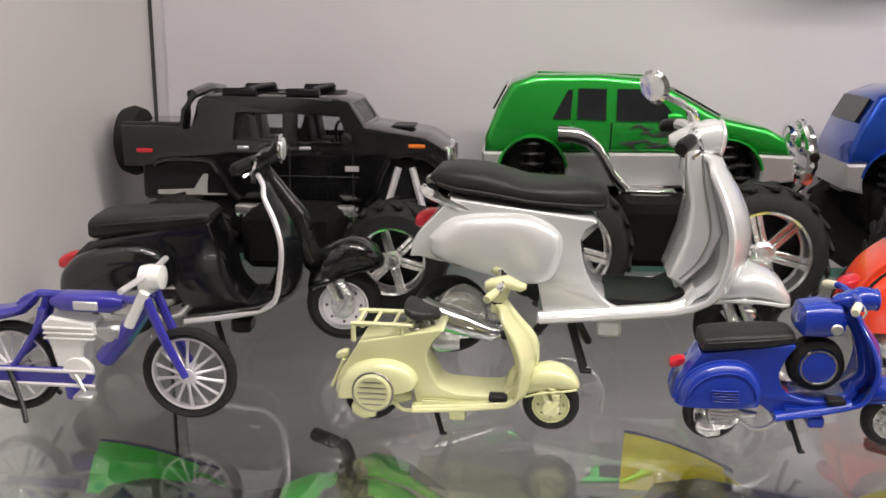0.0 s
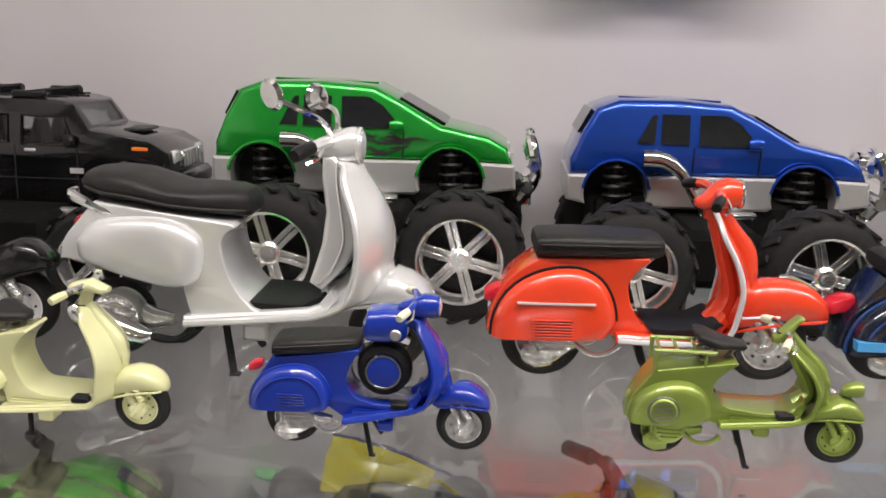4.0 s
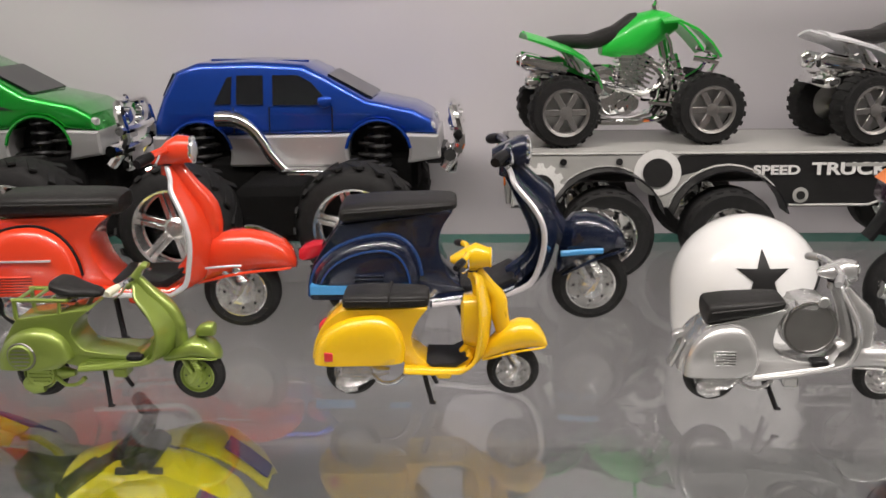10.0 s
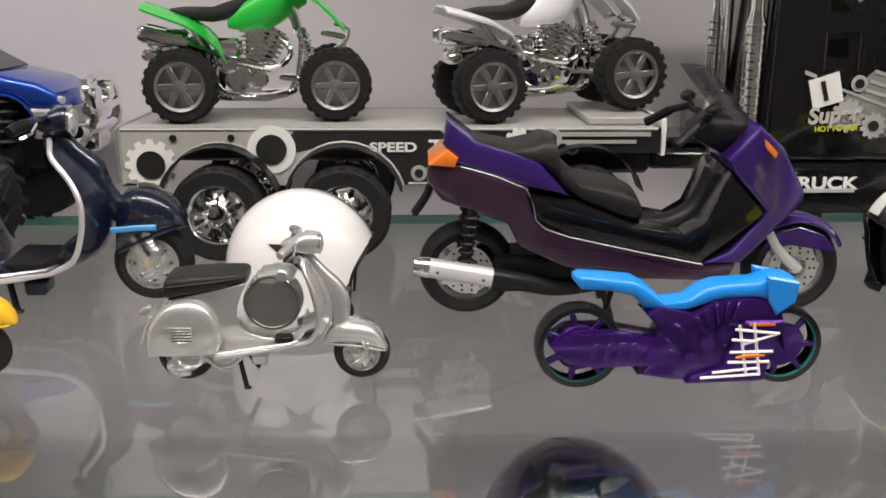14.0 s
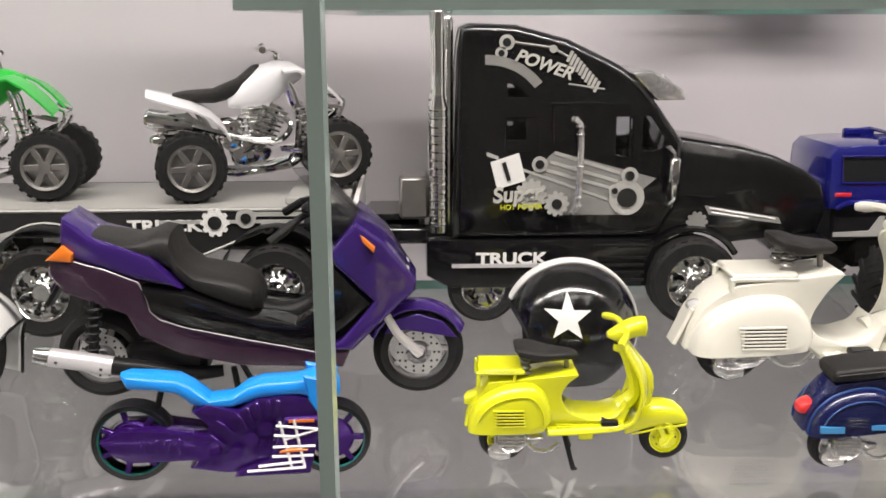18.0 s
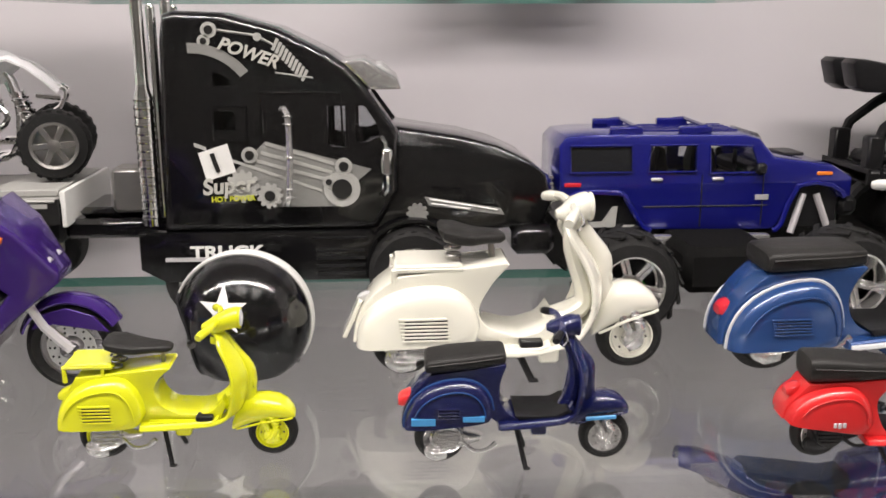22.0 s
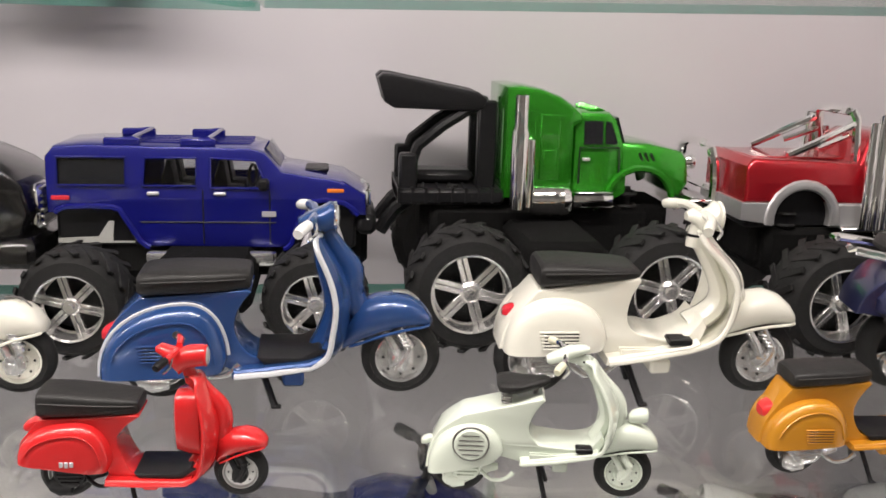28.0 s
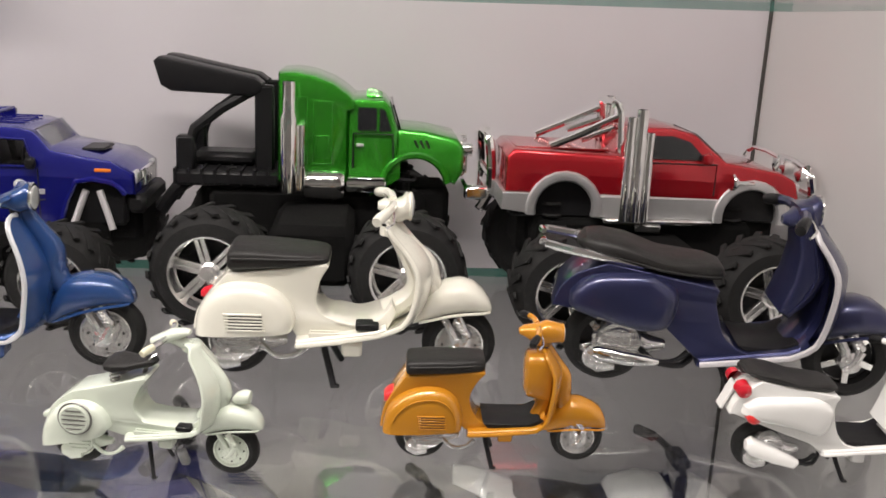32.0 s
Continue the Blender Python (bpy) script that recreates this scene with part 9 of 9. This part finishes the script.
def moped(x0, y0, ang):
    o = thing("moped", pose(x0, y0, 0, 0, 0, ang) @ pose(0, 0, 0, 3), "small royal blue model motorcycle with wire wheels and a white engine", "model motorcycle")
    R, wb = 0.0195, 0.0735
    for nm, x in (("front_wheel", wb), ("rear_wheel", 0.0)):
        wh = part(nm, ringtorus(R * 0.90, R * 0.10, 36, 8, (x, 0, R), 1.5), RUBBER, o, "thin black tyre")
        part("rim", ringtorus(R * 0.77, R * 0.045, 36, 6, (x, 0, R), 2.0), ALU, wh)
        part("spokes", join(*[tube([(x + R * 0.1 * math.cos(a), sy * 0.003, R + R * 0.1 * math.sin(a)), (x + R * 0.77 * math.cos(a + d), 0, R + R * 0.77 * math.sin(a + d))], 0.00055, 4, 1) for i in range(14) for a in [2 * math.pi * i / 14] for d, sy in ((0.25, -1), (-0.25, -1))]), ALU, wh)
        part("hub", lathe([(0.0, -0.0045), (0.003, -0.004), (0.0035, 0.0), (0.003, 0.004), (0.0, 0.0045)], 14, (x, 0, R)), ALU, wh)
    part("tank", join(hull([(0.019, 0.0465, 0.050, 0.003), (0.024, 0.0445, 0.0525, 0.005), (0.044, 0.0445, 0.0525, 0.005), (0.049, 0.0465, 0.0505, 0.003)], 3, 14)), P_MOPED, o)
    part("tank_badge", box(0.030, 0.040, -0.0058, -0.0045, 0.0465, 0.050, 0.0004), ALU, o)
    part("frame", join(tube([(-0.012, 0, 0.041), (0.004, 0, 0.045), (0.014, 0, 0.051), (0.052, 0, 0.0495), (0.0605, 0, 0.053)], 0.0018, 8, 2), tube([(0.058, 0, 0.048), (0.047, 0, 0.034), (0.038, 0, 0.024)], [0.0035, 0.0042, 0.0042], 8, 2), tube([(0.017, 0, 0.050), (0.013, 0, 0.036), (0.021, 0, 0.020)], 0.0018, 8, 2), tube([(0.0, -0.004, R), (0.012, -0.004, 0.036), (0.016, -0.004, 0.046)], 0.0015, 6, 2), tube([(0.0, 0.004, R), (0.012, 0.004, 0.036), (0.016, 0.004, 0.046)], 0.0015, 6, 2)), P_MOPED, o, "royal blue frame tubes")
    part("chain_guard", slab([(-0.006, 0.0215), (0.034, 0.0215), (0.036, 0.0185), (0.034, 0.0145), (-0.006, 0.0145)], -0.0062, -0.0045, 0.0006, 1), P_MOPED, o)
    part("chain", join(tube([(-0.006, -0.0064, 0.0205), (0.036, -0.0064, 0.0205)], 0.0008, 5, 1), tube([(-0.006, -0.0064, 0.0145), (0.036, -0.0064, 0.0145)], 0.0008, 5, 1)), ALU, o)
    part("engine", join(slab([(0.015, 0.039), (0.019, 0.043), (0.037, 0.041), (0.038, 0.036), (0.032, 0.031), (0.031, 0.022), (0.020, 0.021), (0.018, 0.030)], -0.005, 0.005, 0.001, 1), *[box(0.016, 0.037, -0.0057, 0.0057, 0.0335 + 0.0022 * i, 0.0345 + 0.0022 * i, 0.0003) for i in range(3)], lathe([(0.0, -0.0065), (0.006, -0.006), (0.0065, -0.004)], 16, (0.029, 0, 0.020))), P_WHITE, o, "white engine block")
    part("carburettor", join(box(0.036, 0.048, -0.004, 0.004, 0.033, 0.0395, 0.0015), lathe([(0.0, -0.0055), (0.0028, -0.005), (0.003, 0.0)], 12, (0.043, 0, 0.036))), ALLOY, o)
    part("fork", both(tube([(0.0600, -0.0048, 0.052), (0.0665, -0.0048, 0.034), (wb, -0.0048, R)], [0.0020, 0.0019, 0.0015], 8, 2)), P_MOPED, o)
    part("headlamp", join(lathe([(0.0, 0.0565), (0.0045, 0.057), (0.0052, 0.0605), (0.0048, 0.0655), (0.0, 0.0665)], 14, (0, 0, 0.0595), "x"), box(0.056, 0.061, -0.004, 0.004, 0.052, 0.062, 0.0012)), P_WHITE, o, "white headlamp")
    part("front_damper", both(tube([(0.060, -0.0058, 0.055), (0.0525, -0.0062, 0.041)], 0.0022, 8, 1)), P_WHITE, o)
    part("handlebar", join(tube([(0.058, -0.022, 0.0605), (0.060, 0.0, 0.061), (0.058, 0.022, 0.0605)], 0.0012, 6, 2)), ALU, o)
    part("saddle_rail", tube([(-0.022, 0, 0.0385), (-0.010, 0, 0.0415), (0.006, 0, 0.0445), (0.013, 0, 0.051)], [0.0022, 0.003, 0.0026, 0.0015], 8, 2, 2.0), P_MOPED, o)
    part("pedal", join(tube([(0.029, -0.008, 0.020), (0.033, -0.009, 0.013)], 0.001, 6, 1), box(0.030, 0.038, -0.014, -0.008, 0.0115, 0.0135, 0.0005)), ALLOY, o)
    part("kickstand", join(tube([(0.0, -0.006, 0.020), (0.006, -0.010, 0.008), (0.0095, -0.014, 0.001)], 0.0011, 6, 2), tube([(0.0, 0.006, 0.020), (0.006, 0.010, 0.008), (0.0095, 0.014, 0.001)], 0.0011, 6, 2)), BLACK, o)
    part("engine_sump", lathe([(0.0, 0.0065), (0.0042, 0.007), (0.0045, 0.013), (0.0, 0.0135)], 12, (0.0245, 0, 0), "z"), P_MOPED, o)
    return o


moped(-0.2030, -0.0885, -1.5)


# ---- model motorcycles on the lower shelf ----
def low_bike(x0, y0, main, accent, label, seatm=None, k=1.0, mirrors=False):
    o = thing("model_motorcycle", pose(x0, y0, ZL), label, "model motorcycle", "model motorcycles on the lower shelf")
    R, wb = 0.030 * k, 0.125 * k
    for nm, x in (("front_wheel", wb), ("rear_wheel", 0.0)):
        wh = part(nm, ringtorus(R * 0.82, R * 0.18, 28, 8, (x, 0, R), 1.2), RUBBER, o, "black tyre")
        part("rim", join(ringtorus(R * 0.64, R * 0.06, 26, 6, (x, 0, R), 2), *[moved(box(0, R * 0.64, -0.002, 0.002, -R * 0.05, R * 0.05), Matrix.Translation((x, 0, R)) @ Euler((0, 2 * math.pi * i / 6, 0)).to_matrix().to_4x4()) for i in range(6)]), ALLOY, wh)

    def S(*st):
        return [(x * k, a * k, b * k, w * k) for x, a, b, w in st]
    part("engine", hull(S((0.035, 0.03, 0.05, 0.012), (0.05, 0.025, 0.065, 0.018), (0.08, 0.025, 0.065, 0.018), (0.095, 0.035, 0.055, 0.012)), 3.5, 14), STEEL, o)
    part("tail_fender", sheet([[V(x * k, w * k * j / 4, (z - 0.010 * (j / 4) ** 2) * k) for j in range(-4, 5)] for x, z, w in ((-0.058, 0.106, 0.006), (-0.045, 0.104, 0.016), (-0.028, 0.097, 0.024), (-0.008, 0.089, 0.026), (0.012, 0.084, 0.020))], 0.0022), main, o, "pointed tail fender")
    part("seat", hull(S((-0.022, 0.085, 0.092, 0.010), (-0.012, 0.080, 0.094, 0.017), (0.015, 0.076, 0.090, 0.018), (0.040, 0.074, 0.087, 0.015), (0.055, 0.078, 0.090, 0.012)), 3, 16), seatm or LEATHER, o, "long black seat")
    part("tank", hull(S((0.045, 0.070, 0.082, 0.010), (0.055, 0.066, 0.096, 0.018), (0.075, 0.064, 0.101, 0.022), (0.092, 0.066, 0.098, 0.019), (0.100, 0.07, 0.088, 0.012)), 2.6, 16), main, o)
    part("side_fairing", both(slab([(0.06 * k, 0.045 * k), (0.07 * k, 0.085 * k), (0.105 * k, 0.092 * k), (0.12 * k, 0.07 * k), (0.10 * k, 0.035 * k)], -0.024 * k, -0.020 * k, 0.002, 1)), accent, o)
    part("front_fender", sheet([[V(x * k, w * k * j / 4, (z - 0.008 * (j / 4) ** 2) * k) for j in range(-4, 5)] for x, z, w in ((0.098, 0.100, 0.016), (0.112, 0.099, 0.022), (0.130, 0.090, 0.022), (0.148, 0.076, 0.016), (0.158, 0.066, 0.007))], 0.0022), main, o)
    part("fairing_print", both(box(0.062 * k, 0.092 * k, -0.0228 * k, -0.0218 * k, 0.083 * k, 0.087 * k)), accent, o)
    part("fork", both(tube([(0.100 * k, -0.011 * k, 0.105 * k), (wb, -0.011 * k, R)], 0.0032 * k, 8, 1)), ALLOY, o)
    part("handlebar", tube([(0.088 * k, -0.046 * k, 0.112 * k), (0.096 * k, -0.030 * k, 0.114 * k), (0.101 * k, 0, 0.113 * k), (0.096 * k, 0.030 * k, 0.114 * k), (0.088 * k, 0.046 * k, 0.112 * k)], 0.0026 * k, 8, 2), BLACK, o)
    part("bar_pad", box(0.095 * k, 0.108 * k, -0.012 * k, 0.012 * k, 0.108 * k, 0.118 * k, 0.003 * k), BLACK, o)
    for sy in (-1, 1):
        part("grip", tube([(0.093 * k, sy * 0.034 * k, 0.1138 * k), (0.086 * k, sy * 0.05 * k, 0.1115 * k)], 0.0042 * k, 8, 1), BLACK, o)
    part("grab_rail", tube([(-0.012 * k, -0.014 * k, 0.085 * k), (-0.036 * k, -0.017 * k, 0.088 * k), (-0.040 * k, -0.006 * k, 0.088 * k)], 0.0022 * k, 6, 2), BLACK, o)
    part("kickstand", tube([(0.05 * k, -0.010, 0.03 * k), (0.054 * k, -0.03 * k, 0.001)], 0.002, 6, 1), BLACK, o)
    return o


def low_quad(x0, y0, yaw, main, accent, label, k=1.0):
    o = thing("quad_bike", pose(x0, y0, ZL, 0, 0, yaw) @ Matrix.Scale(k, 4), label, "model quad bike", "model quad bikes on the lower shelf")
    R, wb = 0.029, 0.125
    for x in (0.0, wb):
        for sy in (-1, 1):
            y = sy * 0.052
            wh = part("wheel", lathe([(R * 0.55, y + sy * 0.010), (R * 0.85, y + sy * 0.012), (R, y + sy * 0.008), (R, y - sy * 0.010), (R * 0.85, y - sy * 0.014), (R * 0.5, y - sy * 0.012)], 26, (x, 0, R)), RUBBER, o, "wide black tyre")
            part("rim", join(lathe([(R * 0.58, y + sy * 0.011), (R * 0.5, y + sy * 0.009), (R * 0.46, y), (0.0, y)], 22, (x, 0, R)), lathe([(R * 0.16, y + sy * 0.002), (R * 0.16, y + sy * 0.008), (0.0, y + sy * 0.008)], 12, (x, 0, R))), ALLOY, wh)
        part("axle", tube([(x, -0.045, R), (x, 0.045, R)], 0.0035, 8, 1), STEEL, o)
    part("engine", hull([(0.025, 0.022, 0.05, 0.016), (0.04, 0.018, 0.066, 0.022), (0.085, 0.018, 0.066, 0.022), (0.10, 0.03, 0.055, 0.014)], 3.5, 16), STEEL, o)
    part("frame", join(*[tube([(-0.01, sy * 0.014, 0.07), (0.02, sy * 0.016, 0.03), (0.10, sy * 0.016, 0.03), (0.13, sy * 0.012, 0.075)], 0.003, 8, 3) for sy in (-1, 1)]), BLACK, o)
    # long seat rising to the tank
    part("seat", hull([(-0.026, 0.084, 0.093, 0.014), (-0.018, 0.078, 0.100, 0.024), (0.006, 0.076, 0.1025, 0.029), (0.038, 0.075, 0.0975, 0.027), (0.068, 0.076, 0.0935, 0.022), (0.090, 0.084, 0.0985, 0.014)], 3.6, 22), LEATHER, o, "long dark seat")
    part("tank_cover", hull([(0.078, 0.078, 0.090, 0.014), (0.088, 0.070, 0.101, 0.022), (0.105, 0.066, 0.106, 0.027), (0.130, 0.064, 0.104, 0.028), (0.155, 0.064, 0.095, 0.025), (0.172, 0.066, 0.084, 0.018), (0.180, 0.068, 0.076, 0.010)], 2.6, 22), main, o)
    for sy in (-1, 1):
        part("side_print", slab([(0.090, 0.062), (0.108, 0.088), (0.122, 0.082), (0.118, 0.060)], sy * 0.0285 - 0.0012, sy * 0.0285 + 0.0012, 0.0006, 1), accent, o)
        part("name_bar", moved(box(-0.012, 0.012, -0.0022, 0.0022, -0.0005, 0.0005), Matrix.Translation((0.128, sy * 0.016, 0.1015)) @ Euler((sy * -0.45, 0.12, -0.25 * sy)).to_matrix().to_4x4()), BLACKDECAL, o, "dark unreadable lettering")
        # rear fender: a fin that rises backwards, folded along a ridge, with a dark outer rim
        rows = ((-0.035, 0.056, 0.110, 0.035, 0.086), (-0.024, 0.0585, 0.107, 0.034, 0.086), (-0.008, 0.0620, 0.101, 0.035, 0.087), (0.008, 0.0650, 0.094, 0.037, 0.086), (0.024, 0.0660, 0.086, 0.040, 0.083))
        part("rear_fender", sheet([[V(x + 0.004 * j / 4, sy * (yi + (yo - yi) * j / 4), zi + (zo - zi) * (j / 4) ** 0.8 + (0.003 if j == 2 else 0)) for j in range(5)] for x, yo, zo, yi, zi in rows], 0.0018), main, o, "upswept rear fender")
        part("fender_rim", sheet([[V(x + 0.004 + 0.010 * j / 3, sy * (yo + 0.001 + 0.013 * j / 3), zo + 0.0008 - 0.010 * (j / 3) ** 1.4) for j in range(4)] for x, yo, zo, yi, zi in rows], 0.0016), accent, o, "dark fender rim")
        part("fender_flare", sheet([[V(x, sy * (0.062 + w * j / 3), z - 0.006 * (j / 3) ** 2) for j in range(4)] for x, z, w in ((0.022, 0.084, 0.004), (0.032, 0.081, 0.012), (0.043, 0.073, 0.012), (0.050, 0.062, 0.006))], 0.0016), main, o)
        part("front_fender", sheet([[V(x, sy * (0.018 + w * j / 5), z - 0.004 * (j / 5) ** 2 + 0.003 * math.sin(math.pi * j / 5)) for j in range(6)] for x, z, w in ((0.112, 0.092, 0.016), (0.124, 0.097, 0.030), (0.142, 0.099, 0.040), (0.160, 0.092, 0.042), (0.176, 0.082, 0.036), (0.186, 0.072, 0.026))], 0.0018), main, o)
        part("fender_print", sheet([[V(x, sy * (y + 0.014 * j / 2), z) for j in range(3)] for x, y, z in ((0.162, 0.024, 0.0955), (0.174, 0.022, 0.088), (0.186, 0.022, 0.0775))], 0.0010), accent, o)
        part("handlebar", tube([(0.120, 0.0, 0.104), (0.124, sy * 0.012, 0.110), (0.121, sy * 0.026, 0.116), (0.112, sy * 0.040, 0.114)], 0.0032, 8, 3), BLACK, o)
        part("grip", tube([(0.115, sy * 0.034, 0.1152), (0.104, sy * 0.054, 0.111)], 0.0046, 10, 2), BLACK, o)
        part("bar_clamp", tube([(0.126, sy * 0.008, 0.098), (0.123, sy * 0.010, 0.113)], 0.0042, 8, 1), BLACK, o)
        part("foot_peg", box(0.052, 0.082, sy * 0.034 - 0.010, sy * 0.034 + 0.010, 0.030, 0.034, 0.001), BLACK, o)
    part("tail_cover", hull([(-0.036, 0.082, 0.088, 0.016), (-0.030, 0.078, 0.092, 0.022), (-0.014, 0.076, 0.092, 0.024), (-0.004, 0.076, 0.088, 0.022)], 3.2, 18), main, o)
    part("dash_pad", box(0.118, 0.136, -0.018, 0.018, 0.100, 0.111, 0.004), BLACK, o)
    part("crossbar", tube([(0.122, -0.026, 0.1165), (0.126, 0.0, 0.1175), (0.122, 0.026, 0.1165)], 0.0040, 8, 2), BLACK, o)
    part("grab_rail", tube([(-0.030, -0.018, 0.084), (-0.052, -0.016, 0.088), (-0.056, 0.0, 0.089), (-0.052, 0.016, 0.088), (-0.030, 0.018, 0.084)], 0.0028, 8, 3), BLACK, o)
    part("front_bumper", tube([(0.170, -0.014, 0.05), (0.196, -0.014, 0.058), (0.200, 0.0, 0.060), (0.196, 0.014, 0.058), (0.170, 0.014, 0.05)], 0.003, 8, 3), BLACK, o)
    return o


P_LOWGREEN = mat("bright_green_fairing", (0.03, 0.42, 0.03), rough=0.3, coat=0.4, noise_amt=0.06)
P_LOWYELLOW = mat("yellow_fairing", (0.62, 0.55, 0.01), rough=0.3, coat=0.4, noise_amt=0.06)
P_LOWNAVY = mat("navy_fairing", (0.015, 0.018, 0.10), rough=0.25, coat=0.5, noise_amt=0.08)
P_LOWBLUE = mat("dark_blue_print", (0.03, 0.03, 0.16), rough=0.3, coat=0.3, noise_amt=0.06)
LG = "black-seated model motorcycle on the lower glass shelf"
low_quad(0.095, 0.012, 0, P_LOWYELLOW, P_LOWBLUE, "bright yellow and blue model quad bike on the lower glass shelf")
low_quad(-0.200, 0.001, 10, P_LOWGREEN, P_LOWNAVY, "bright green and black model quad bike on the lower glass shelf", 0.92)
low_bike(1.135, 0.070, P_LOWNAVY, P_LOWBLUE, "dark navy and " + LG, k=0.95)
low_bike(1.295, 0.010, P_LOWNAVY, P_LOWGREEN, "navy, green and " + LG, k=0.84)
low_bike(1.445, 0.055, P_WHITE, GLOSSBLACK, "black, white and " + LG, k=0.88)
helm = helmet(0.672, 0.032, 200, GLOSSBLACK, BLACKDECAL, "glossy dark model helmet standing on the lower glass shelf", 0.057, 0.56)
helm.matrix_world = pose(0.672, 0.032, ZL, 0, 0, 120)
# stand-ins for unknown upper-shelf objects; two are added to shade the back panel
for x, y, m, lab in ((0.20, 0.186, P_LOWNAVY, "dark model motorcycle added on the upper glass shelf as a shadow caster"), (0.655, 0.10, STEEL, "grey model motorcycle standing in for an unknown object on the upper glass shelf"), (0.945, 0.186, P_LOWNAVY, "navy model motorcycle added on the upper glass shelf as a shadow caster")):
    b = low_bike(x, y, m, STEEL, lab, k=0.8)
    b.matrix_world = pose(x, y, 0.2031 if x < 0.7 else 0.1871)
    tagged(b, group="model motorcycles on the upper shelf")
